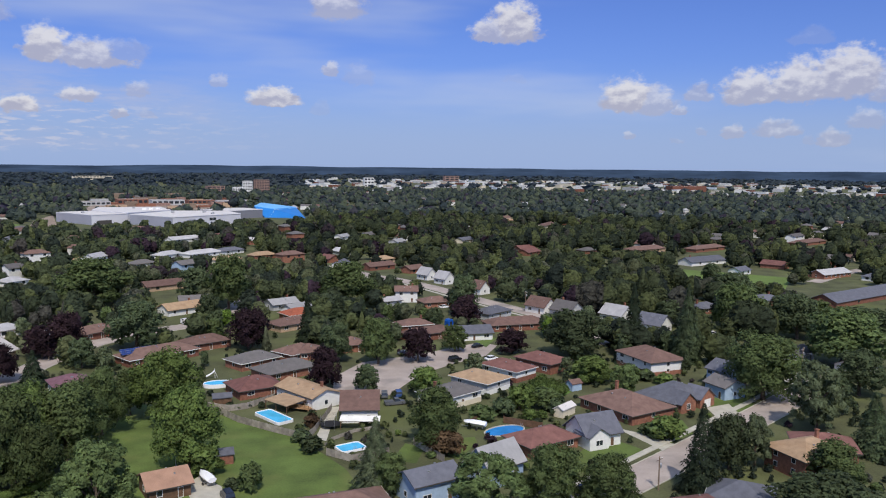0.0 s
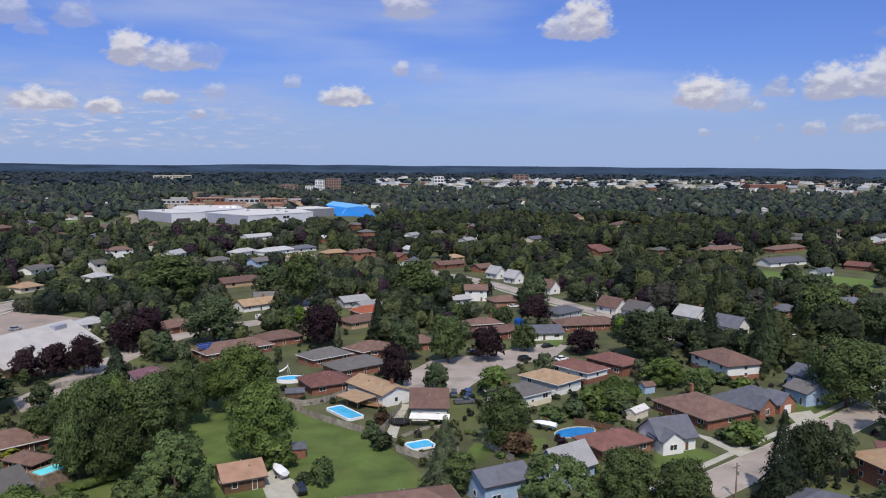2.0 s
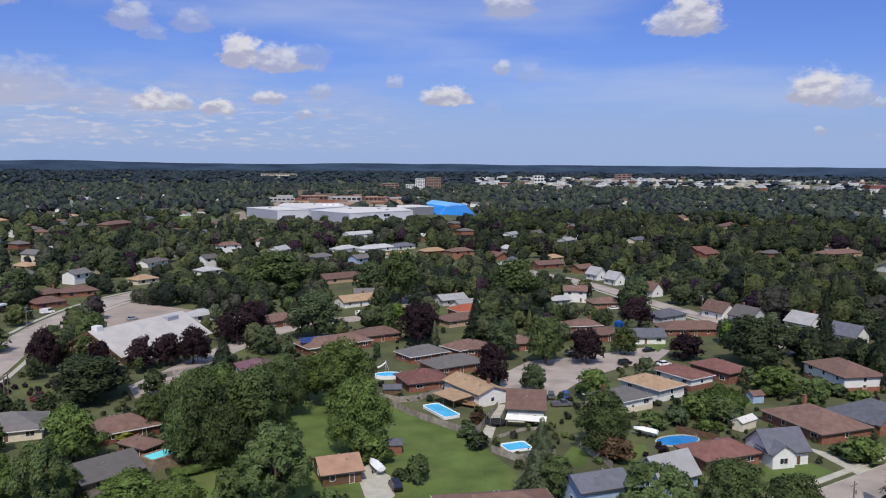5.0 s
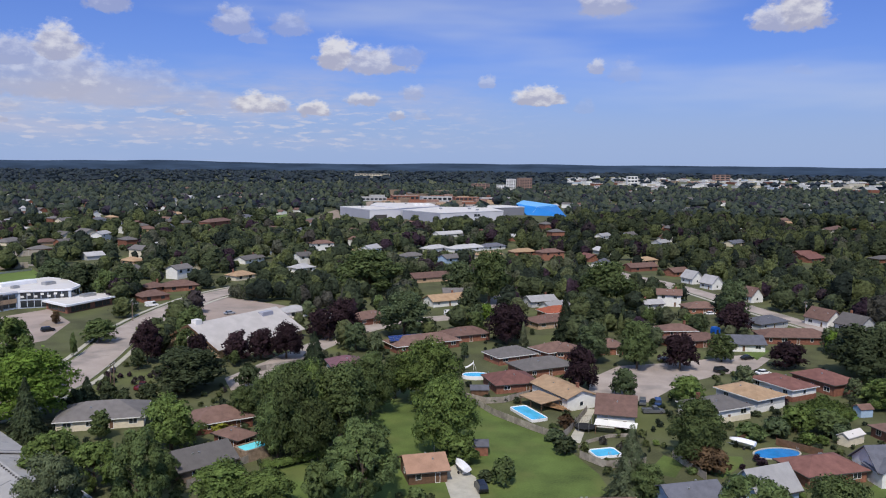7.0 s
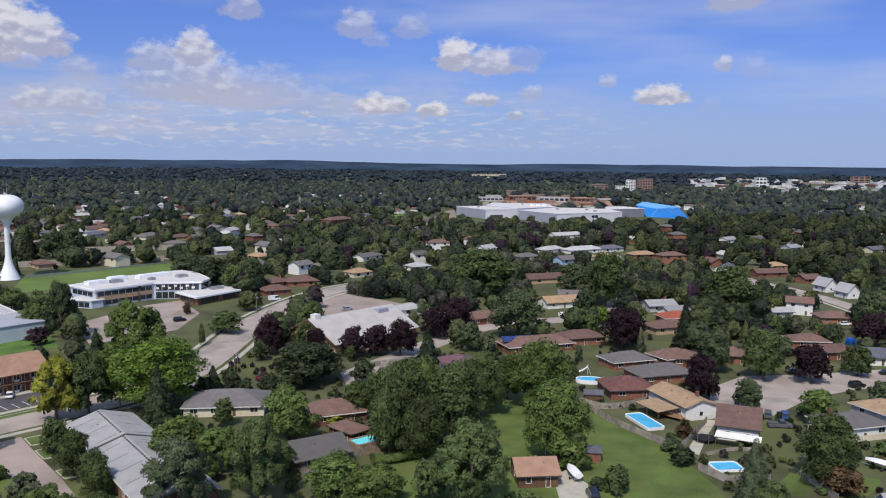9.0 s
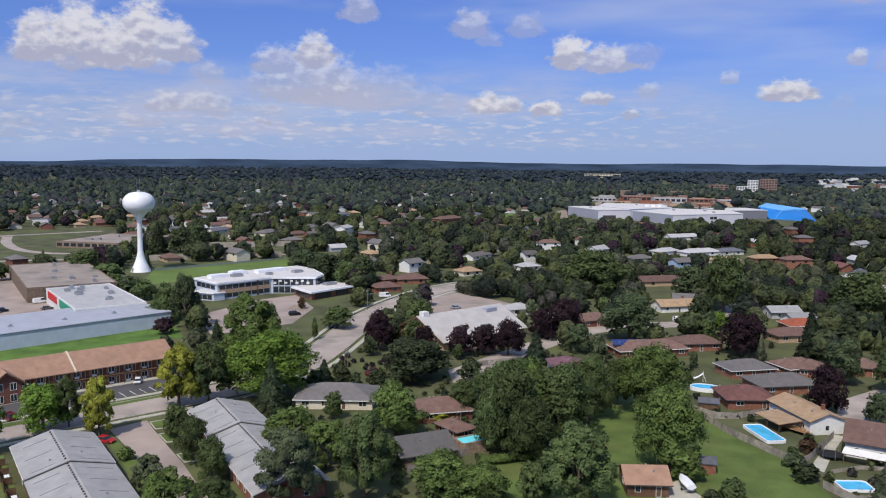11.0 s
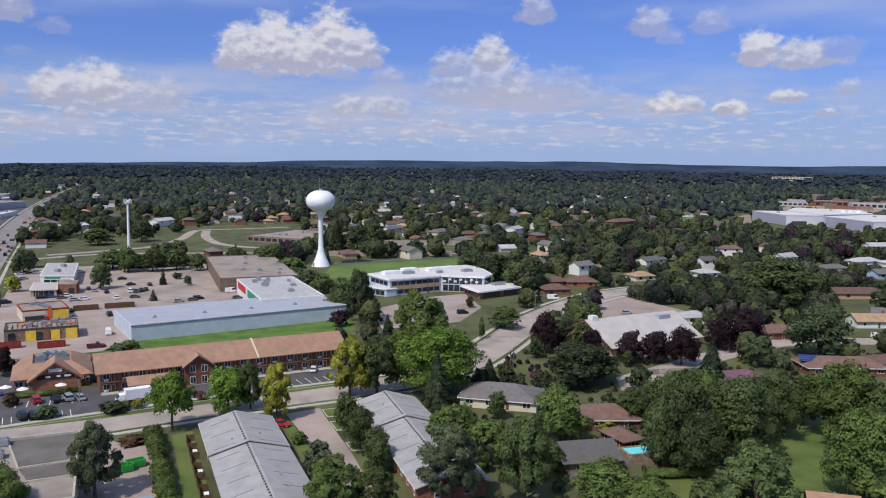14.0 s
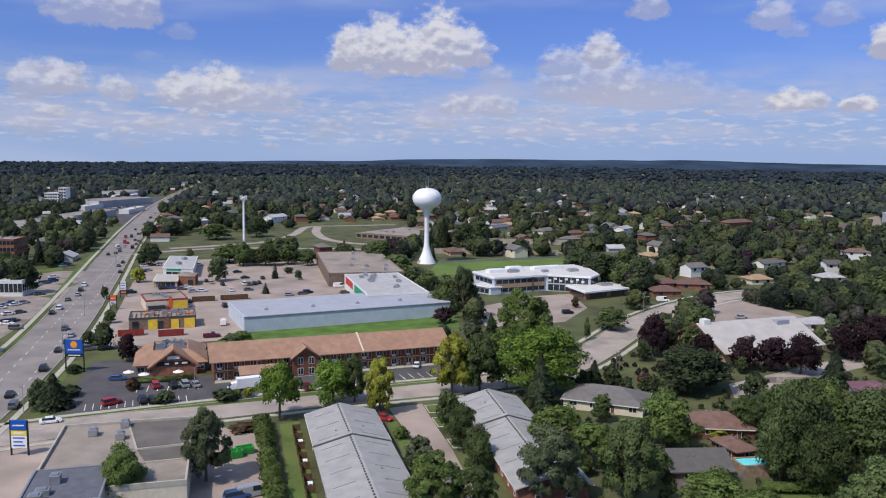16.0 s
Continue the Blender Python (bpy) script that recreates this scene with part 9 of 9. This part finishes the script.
car(-888.9, 183.2, 72, "blue", "car")
car(-857.6, 181.3, 67, "grey", "car")
car(-936.5, 222.5, 66, "white", "car")
car(-959.8, 241.8, 68, "grey", "car")
car(-868.0, 190.3, 74, "blue", "car")
car(-884.3, 179.4, 73, "white", "car")
car(-821.0, 173.0, 75, "white", "car")
car(-927.9, 215.4, 73, "white", "car")
hall(-942.7, 198.2, 146.3, 84.7, 12.3, 4.0, "white", "white", units=2, name="commercial_building", label="far pale flat-roofed commercial building")
hall(-1127.4, 275.6, 140.8, 66.6, 22.0, 5.0, "white", "white", units=2, name="commercial_building", label="far pale flat-roofed commercial building")
hall(-858.5, 216.4, 149.7, 54.4, 9.9, 4.0, "white", "white", units=2, name="commercial_building", label="far pale flat-roofed commercial building")

# ---- the ground, the far town and the far woods ----
def canopy_material(name, dim, cool, low=0.40, high=1.65, haze=0.0):
    """Leaves whose colour changes from tree to tree; haze: share of painted-in blue haze."""
    m = bpy.data.materials.new(name)
    m.use_nodes = True
    n, l = m.node_tree.nodes, m.node_tree.links
    b = n["Principled BSDF"]
    b.inputs["Roughness"].default_value, b.inputs["Specular IOR Level"].default_value = 0.8, 0.1
    at = n.new("ShaderNodeNewGeometry")
    flat = n.new("ShaderNodeVectorMath")
    flat.operation = "MULTIPLY"
    flat.inputs[1].default_value = (1, 1, 0)
    l.new(at.outputs["Position"], flat.inputs[0])
    cell, soft = n.new("ShaderNodeTexVoronoi"), n.new("ShaderNodeTexNoise")
    cell.inputs["Scale"].default_value = 0.095
    soft.inputs["Scale"].default_value, soft.inputs["Detail"].default_value = 0.9, 5.0
    l.new(flat.outputs[0], cell.inputs["Vector"])
    l.new(at.outputs["Position"], soft.inputs["Vector"])
    pick = n.new("ShaderNodeSeparateColor")
    l.new(cell.outputs["Color"], pick.inputs[0])
    ramp = n.new("ShaderNodeValToRGB")
    stops = ((0.0, (0.024, 0.034, 0.018)), (0.28, (0.046, 0.062, 0.026)), (0.55, (0.066, 0.085, 0.032)), (0.80, (0.105, 0.128, 0.042)), (0.92, (0.080, 0.088, 0.056)), (0.97, (0.042, 0.028, 0.030)))
    ramp.color_ramp.interpolation = "LINEAR"
    while len(ramp.color_ramp.elements) < len(stops):
        ramp.color_ramp.elements.new(0.5)
    for e, (p, c) in zip(ramp.color_ramp.elements, stops):
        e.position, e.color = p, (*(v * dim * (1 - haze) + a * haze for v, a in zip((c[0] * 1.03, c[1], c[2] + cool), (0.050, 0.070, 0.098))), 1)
    l.new(pick.outputs[0], ramp.inputs[0])
    r = n.new("ShaderNodeMapRange")
    l.new(soft.outputs[0], r.inputs[0])
    r.inputs[1].default_value, r.inputs[2].default_value, r.inputs[3].default_value, r.inputs[4].default_value = 0.3, 0.7, low, high
    hsv = n.new("ShaderNodeHueSaturation")
    l.new(ramp.outputs[0], hsv.inputs["Color"])
    l.new(r.outputs[0], hsv.inputs["Value"])
    l.new(hsv.outputs[0], b.inputs["Base Color"])
    return let_through(m, 0.42)


CANOPY = canopy_material("mixed_tree_leaves", 1.12, 0.010)
# dimmed copy: dense shade of the eastern woods put into the leaf colour
CANOPY_SHADED = canopy_material("shade_darkened_tree_leaves", 0.86, 0.010)
# far canopies: aerial haze painted into the leaf colour, with less contrast
CANOPY_FAR = canopy_material("tree_leaves_with_painted_haze", 1.36, 0.014, 0.7, 1.35, 0.36)
CANOPY_DISTANT = canopy_material("tree_leaves_with_deep_painted_haze", 1.1, 0.02, 0.8, 1.2, 0.75)
# the blue stands for distance haze, painted into the hills' base colour
HILLS = mat("wooded_hills_in_painted_haze", (0.037, 0.058, 0.092), 1.0, var=0.25, scale=0.004, fine=0.02, bump=0.0, spec=0.0)



def ring_sheet():
    f = Form()
    f.face_set([(-7000, -2500, 0), (7000, -2500, 0), (7000, 5600, 0), (-7000, 5600, 0)], [(0, 1, 2, 3)])
    return tagged(new("ground", f.mesh("ground", GRASS)), "grassy suburban ground reaching to the horizon", "ground", kind="structure")


ring_sheet()
RNG = np.random.default_rng(11)
strip_a = np.array(STRIPS)


def on_road(p):
    d = strip_a[:, 2:4] - strip_a[:, :2]
    t = np.clip(((p - strip_a[:, :2]) * d).sum(1) / np.maximum((d * d).sum(1), 1e-6), 0, 1)
    return (np.linalg.norm(p - strip_a[:, :2] - t[:, None] * d, axis=1) < strip_a[:, 4] + 6).any()


def in_lots(q):
    """Which points lie on a lot, a lawn or another open place."""
    inside = np.zeros(len(q), bool)
    for c in POLYS:
        x0, y0 = c[:, 0], c[:, 1]
        x1, y1 = np.roll(x0, -1), np.roll(y0, -1)
        cross = (y0 > q[:, 1:2]) != (y1 > q[:, 1:2])
        at = x0 + (q[:, 1:2] - y0) / np.where(y1 == y0, 1e-9, y1 - y0) * (x1 - x0)
        inside |= (cross & (q[:, :1] < at)).sum(1) % 2 == 1
    return inside


def far_works():
    """Pale sheds and offices of the far industrial belt."""
    rnd = random.Random(21)
    first = {}
    for i in range(112):
        a, r = radians(rnd.uniform(-11, 34)), 1900 + 1500 * rnd.random()
        L, W, h = rnd.uniform(16, 48), rnd.uniform(12, 26), rnd.uniform(4.4, 6.4)
        key = i % 12
        m = pose(r * math.sin(a), r * math.cos(a), 0, 0, 0, 45 + rnd.uniform(-12, 12) + 90 * rnd.randrange(2))
        if key not in first:
            ob = thing("far_warehouse", 0, 0, 0, 0, "far pale flat-roofed warehouse among trees", "warehouse", "far industrial belt")
            wall = ("cream", "grey", "grey", "panel", "tan", "grey", "grey", "cream", "panel", "tan", "grey", "shell")[key]
            part("wall", Form().box(-L / 2, L / 2, -W / 2, W / 2, 0, h), WALLS[wall], ob)
            part("roof", Form().box(-L / 2 - 0.3, L / 2 + 0.3, -W / 2 - 0.3, W / 2 + 0.3, h + 0.004, h + 0.5), ROOFS[("pale", "light", "flat", "pale", "light")[key % 5]], ob)
            first[key] = ob
            ob.matrix_basis = m
        else:
            copy_thing(first[key], m)
        x, y = r * math.sin(a), r * math.cos(a)
        CLEAR.append((x, y, 0.62 * L))
        d = math.hypot(x, y)
        for q in (0.6, 1.2, 2.0):
            CLEAR.append((x - x / d * L * q, y - y / d * L * q, 0.5 * L))


def far_homes():
    """Houses scattered in the far canopy, along rough street lines."""
    rnd = random.Random(33)
    first = {}
    roofs = ("brown", "grey", "grey", "tan", "dark_red", "slate", "brown", "grey", "pale", "brown")
    walls = ("white", "brick", "cream", "tan", "brick", "white", "cream", "brick", "grey", "tan")
    count = 0
    while count < 178:
        a, r = radians(rnd.uniform(-92, 36) if count % 3 else rnd.uniform(-82, -36)), 430 + (560 if count % 3 else 460) * rnd.random() ** 0.9
        x, y = r * math.sin(a), r * math.cos(a)
        p = np.array([[x, y]])
        c = np.array(CLEAR)
        if (np.linalg.norm(c[:, :2] - p, axis=1) < c[:, 2] + 9).any() or in_lots(p)[0]:
            continue
        if on_road(p):
            continue
        key = count % 10 + (10 if r > 520 else 0)
        m = pose(x, y, 0, 0, 0, (40 if x > -150 else 75) + 90 * rnd.randrange(2) + rnd.uniform(-8, 8))
        if key not in first:
            ob = house(0, 0, 0, rnd.uniform(11, 15), rnd.uniform(8, 9.5), 2 if key % 10 in (2, 7) else 1, key % 2 == 1, roofs[key % 10], walls[key % 10], detail=1 if key < 10 else 0)
            CLEAR.pop()
            first[key] = ob
            ob.matrix_basis = m
        else:
            copy_thing(first[key], m)
        CLEAR.append((x, y, 9))
        h = math.hypot(x, y)
        CLEAR.append((x - x / h * 11, y - y / h * 11, 5))
        if count % 4 == 1:
            HOMES.append((x, y, 8.0, 3.0))
        count += 1


def speckled_homes():
    """The remaining far houses, too small to pick apart, as one object."""
    rnd = random.Random(77)
    f, kinds = Form(), []
    for i in range(1150):
        a, r = radians(rnd.uniform(-94, 37) if i % 4 else rnd.uniform(-84, -36)), 560 + (1450 if i % 4 else 800) * rnd.random() ** 0.85
        x, y = r * math.sin(a), r * math.cos(a)
        p = np.array([[x, y]])
        c = np.array(CLEAR)
        if (np.linalg.norm(c[:, :2] - p, axis=1) < c[:, 2] + 7).any() or in_lots(p)[0] or on_road(p):
            continue
        L, W, e = rnd.uniform(10, 15), rnd.uniform(7.5, 9.5), rnd.choice((3.0, 3.2, 5.4))
        m = pose(x, y, 0, 0, 0, (40 if x > -150 else 75) + 90 * rnd.randrange(2) + rnd.uniform(-8, 8))
        w, t = wall_form(L, W, e, W * 0.24, False), roof_form(L, W, e, W * 0.24, False, 0.4)
        f.face_set(w.v, w.f, m)
        kinds += [rnd.choice((0, 0, 1))] * len(w.f)
        f.face_set(t.v, t.f, m)
        kinds += [rnd.choice((2, 2, 3, 3, 4))] * len(t.f)
        CLEAR.append((x, y, 8))
    me = f.mesh("distant_houses", WHITE)
    for m in (BRICK, ROOFS["brown"], ROOFS["grey"], ROOFS["pale"]):
        me.materials.append(m)
    me.polygons.foreach_set("material_index", kinds)
    return tagged(new("distant_houses", me), "scattered far houses half hidden by trees", "houses", kind="stuff")


def speckled_works():
    """More far sheds, too small to pick apart, as one object."""
    rnd = random.Random(5)
    f, kinds = Form(), []
    for _ in range(260):
        a, r = radians(rnd.uniform(-10, 35)), 2000 + 1600 * rnd.random()
        L, W, h = rnd.uniform(14, 50), rnd.uniform(10, 24), rnd.uniform(5, 9)
        m = pose(r * math.sin(a), r * math.cos(a), 0, 0, 0, 45 + rnd.uniform(-12, 12) + 90 * rnd.randrange(2))
        f.box(-L / 2, L / 2, -W / 2, W / 2, 0, h, m)
        kinds += [rnd.choice((0, 0, 0, 1, 2))] * 6
        f.box(-L / 2 - 0.2, L / 2 + 0.2, -W / 2 - 0.2, W / 2 + 0.2, h + 0.01, h + 0.5, m)
        kinds += [rnd.choice((3, 3, 4))] * 6
    me = f.mesh("distant_warehouses", WHITE)
    for m in (CREAM, BRICK, ROOFS["white"], ROOFS["pale"]):
        me.materials.append(m)
    me.polygons.foreach_set("material_index", kinds)
    return tagged(new("distant_warehouses", me), "far pale sheds of the industrial belt", "warehouses", kind="stuff")


far_works()
speckled_works()
far_homes()
speckled_homes()
clear_a = np.array(CLEAR)


def free(p, margin=0.0):
    """Which of the points p on the plan lie off roads, lots, lawns and houses."""
    ok = np.ones(len(p), bool)
    for i in range(0, len(p), 2000):
        q = p[i:i + 2000]
        a, b, r = strip_a[:, :2], strip_a[:, 2:4], strip_a[:, 4]
        d = b - a
        t = np.clip(((q[:, None] - a) * d).sum(2) / np.maximum((d * d).sum(1), 1e-6), 0, 1)
        near = np.linalg.norm(q[:, None] - a - t[:, :, None] * d, axis=2) < r + margin
        disc = np.linalg.norm(q[:, None] - clear_a[None, :, :2], axis=2) < clear_a[None, :, 2] + margin
        ok[i:i + 2000] = ~(near.any(1) | disc.any(1) | in_lots(q))
    return ok


def fan(count, near, far, az0=-96, az1=38):
    r = np.sqrt(RNG.uniform(near ** 2, far ** 2, count))
    a = np.radians(RNG.uniform(az0, az1, count))
    return np.stack((r * np.sin(a), r * np.cos(a)), 1)


def crown_core(rng, kind, rings, sides):
    """The dense inside of a crown, a lumpy closed body, as three-cornered faces with soft normals."""
    rows = []
    for i in range(rings + 1):
        t = i / rings
        for j in range(sides):
            a = (j + 0.5 * (i % 2)) * math.tau / sides
            if kind == "conifer":
                r, z = 0.30 * (1 - t) ** 0.8 * rng.uniform(0.85, 1.15) + 0.012, 0.10 + 0.88 * t
            else:
                r = 0.37 * max(0.08, math.sin(math.pi * (0.10 + 0.87 * t))) ** 0.62 * rng.uniform(0.78, 1.16)
                z = 0.14 + 0.80 * t + rng.uniform(-0.03, 0.03)
            rows.append((r * math.cos(a), r * math.sin(a), z))
    tri = []
    for i in range(rings):
        for j in range(sides):
            p, q = i * sides + j, i * sides + (j + 1) % sides
            tri += [(p, q, q + sides), (p, q + sides, p + sides)]
    tri += [(rings * sides, rings * sides + j, rings * sides + j + 1) for j in range(1, sides - 1)]
    v = np.array(rows)
    f = v[np.array(tri)]
    mid = f.mean(1)
    n = np.cross(f[:, 1] - f[:, 0], f[:, 2] - f[:, 0])
    n /= np.linalg.norm(n, axis=1)[:, None] + 1e-9
    out = mid - np.array((0, 0, 0.5))
    n = n * 0.7 + out / (np.linalg.norm(out, axis=1)[:, None] + 1e-9) * 0.6
    return f.reshape(-1, 3), n / np.linalg.norm(n, axis=1)[:, None]


def planting_height(pts):
    """Gardens stay low on the open side of the houses, towards the hill from which they are overlooked."""
    tall = np.full(len(pts), 99.0)
    p = np.asarray(pts, dtype=float).reshape(-1, 2) - np.array((0.0, 4.0))
    r = np.hypot(p[:, 0], p[:, 1])
    for x, y, half, eave in HOMES:
        q = np.array((x, y - 4.0))
        d = np.hypot(*q)
        u = q / d
        along, side = p @ u, np.abs(p @ np.array((-u[1], u[0])))
        gap = d - along
        near = (gap > 0) & (gap < 110) & (side < half * 0.9 * along / d + 1.0)
        tall[near] = np.minimum(tall[near], (0.5 * eave + gap * 62.0 / d)[near])
    return tall


def woods(name, pts, h0, h1, quads, spread, label, material, kinds=("round", "spread", "tall", "round", "conifer"), category="trees", core=None, wide=1.0):
    """Many far trees as one object."""
    out, turned = [], []
    base = [crown_points(np.random.default_rng(50 + i), kinds[i], quads, spread) for i in range(5)]
    if core:
        for i in range(5):
            c, n = crown_core(np.random.default_rng(90 + i), kinds[i], *core)
            base[i] = np.concatenate((base[i][0], c)), np.concatenate((base[i][1], n))
    tall = planting_height(pts)
    for i, (x, y) in enumerate(pts):
        b, nrm = base[4 if i % 13 == 0 else i % 4]
        h = min(h0 + (h1 - h0) * RNG.beta(1.6, 2.4), tall[i])
        if h < 1.2:
            continue
        w = h * wide * RNG.uniform(0.85, 1.25) * (0.6 if i % 13 == 0 else 1.0)
        a = RNG.uniform(0, 6.28)
        c, s = math.cos(a), math.sin(a)
        out.append(np.stack(((b[:, 0] * c - b[:, 1] * s) * w + x, (b[:, 0] * s + b[:, 1] * c) * w + y, b[:, 2] * h), 1))
        turned.append(np.stack((nrm[:, 0] * c - nrm[:, 1] * s, nrm[:, 0] * s + nrm[:, 1] * c, nrm[:, 2]), 1))
    me = leaf_mesh(name, (np.concatenate(out), np.concatenate(turned)), material)
    return tagged(new(name, me), label, category, kind="stuff")


LOW = []


def gardens():
    """Shrubs and small trees between the houses."""
    rnd = random.Random(9)
    p = fan(1500, 95, 330, -52, 38)
    p = p[free(p, 0.6)]
    kept = []
    for x, y in p:
        if all((x - a) ** 2 + (y - b) ** 2 > 4.2 ** 2 for a, b in kept):
            kept.append((x, y))
    kept = kept[:330]
    for i, (x, y) in enumerate(kept):
        leaf = rnd.choice(("maple", "deep", "maple", "deep", "bright", "grey", "maple", "deep", "spruce"))
        if i % 5 < 3 and math.hypot(x, y) > 190:
            LOW.append((x, y))
        elif i % 5 < 3 or math.hypot(x, y) < 215:
            h = rnd.uniform(1.2, 2.6)
            tree("bush", {"spruce": "deep", "bright": "fresh"}.get(leaf, leaf), x, y, h, h * rnd.uniform(1.1, 1.7), 0, i)
        else:
            h = rnd.uniform(4.5, 9.5)
            kind = "conifer" if leaf == "spruce" else rnd.choice(("round", "round", "tall", "loose"))
            tree(kind, leaf, x, y, h, h * (0.45 if kind == "conifer" else rnd.uniform(0.7, 0.95)), 0, i)


def vegetable_rows():
    """Rows of leafy crops in the plot between the houses."""
    rng = np.random.default_rng(8)
    cs, rs = [], []
    for i in range(9):
        for j in range(22):
            u, v = i / 8, j / 21
            x = (21.4 + (29.6 - 21.4) * v) + (28.6 - 21.4) * u * 0.95 + rng.normal(scale=0.3)
            y = (215.5 + (230.2 - 215.5) * v) + (203.6 - 215.5) * u * 0.95 + rng.normal(scale=0.3)
            cs.append((x, y, rng.uniform(0.2, 0.8)))
            rs.append(rng.uniform(0.35, 0.9))
    me = leaf_mesh("vegetable_rows", leaf_cloud(rng, np.array(cs), np.array(rs), 7000, 0.24), GREENS["fresh"])
    return tagged(new("vegetable_rows", me), "rows of leafy vegetables and bean poles in a garden", "vegetables", kind="stuff")


vegetable_rows()
gardens()
clear_a = np.array(CLEAR)
p = fan(6500, 105, 300, -52, 38)
p = p[free(p, 0.1)]
for x, y in p:
    if len(LOW) < 1350 and all((x - a) ** 2 + (y - b) ** 2 > 2.3 ** 2 for a, b in LOW):
        LOW.append((x, y))
woods("garden_shrubs", LOW, 0.9, 2.6, 110, 0.15, "low bushes along fences and house walls", CANOPY, ("bush",) * 5, "shrubs")
p = fan(1900, 262, 470)
p = p[free(p, 0.6)]
east = np.degrees(np.arctan2(p[:, 0], p[:, 1])) > 8
woods("near_woodland", p[~east], 5.0, 13.0, 420, 0.056, "canopy of garden trees between the houses", CANOPY, core=(6, 9))
woods("east_woodland", p[east], 8.0, 19.0, 560, 0.048, "tall canopy of old garden trees darkened with painted shade", CANOPY_SHADED, core=(7, 10))
p = fan(6000, 465, 900)
p = p[~((np.degrees(np.arctan2(p[:, 0], p[:, 1])) < -38) & (RNG.uniform(size=len(p)) < 0.2))]
p = p[free(p, 0.5)]
east = np.degrees(np.arctan2(p[:, 0], p[:, 1])) > -14
woods("woodland", p[~east], 6.0, 16.0, 84, 0.10, "dense canopy of garden trees between far houses", CANOPY, core=(5, 8))
woods("dark_woodland", p[east], 6.0, 17.0, 84, 0.10, "dense canopy of old trees between far houses darkened with painted shade", CANOPY_SHADED, core=(5, 8))
p = fan(9500, 880, 2000)
az, far = np.degrees(np.arctan2(p[:, 0], p[:, 1])), np.hypot(p[:, 0], p[:, 1])
p = p[~((az > -8) & (az < 37) & (far > 1700) & (RNG.uniform(size=len(p)) < 0.5))]
woods("far_woodland", p[free(p, 1.0)], 8, 17, 9, 0.20, "continuous green canopy of the far suburb, haze painted in", CANOPY_FAR, core=(3, 6), wide=1.2)
p = fan(9000, 2000, 4900)
az, far = np.degrees(np.arctan2(p[:, 0], p[:, 1])), np.hypot(p[:, 0], p[:, 1])
p = p[~((az > -10) & (az < 37) & (far < 3400) & (RNG.uniform(size=len(p)) < 0.86))]
woods("distant_woodland", p, 11, 19, 3, 0.34, "unbroken band of woods towards the horizon, painted in haze blue", CANOPY_DISTANT, core=(2, 5), wide=1.9)


def hills():
    """Low wooded rises along the skyline, their blue a painted haze."""
    f = Form()
    n, rows = 240, []
    for j, (r, k) in enumerate(((4300, 0.0), (4600, 0.55), (4850, 1.0), (4960, 0.9))):
        row = []
        for i in range(n):
            a = radians(-100 + 145 * i / (n - 1))
            h = 52 + 13 * noise.noise((i * 0.045, 3.1, 0)) + 5 * noise.noise((i * 0.21, 7.7, 0)) - 1.4 * max(0, -math.degrees(a) - 50)
            row.append((r * math.sin(a), r * math.cos(a), max(0.0, h * k)))
        rows.append(row)
    v = [p for r in rows for p in r]
    faces = [(j * n + i, (j + 1) * n + i, (j + 1) * n + i + 1, j * n + i + 1) for j in range(3) for i in range(n - 1)]
    f.face_set(v, faces)
    return tagged(new("backdrop_hills", f.mesh("backdrop_hills", HILLS, True)), "low wooded hills along the skyline, haze painted blue", "hills", kind="structure")


hills()
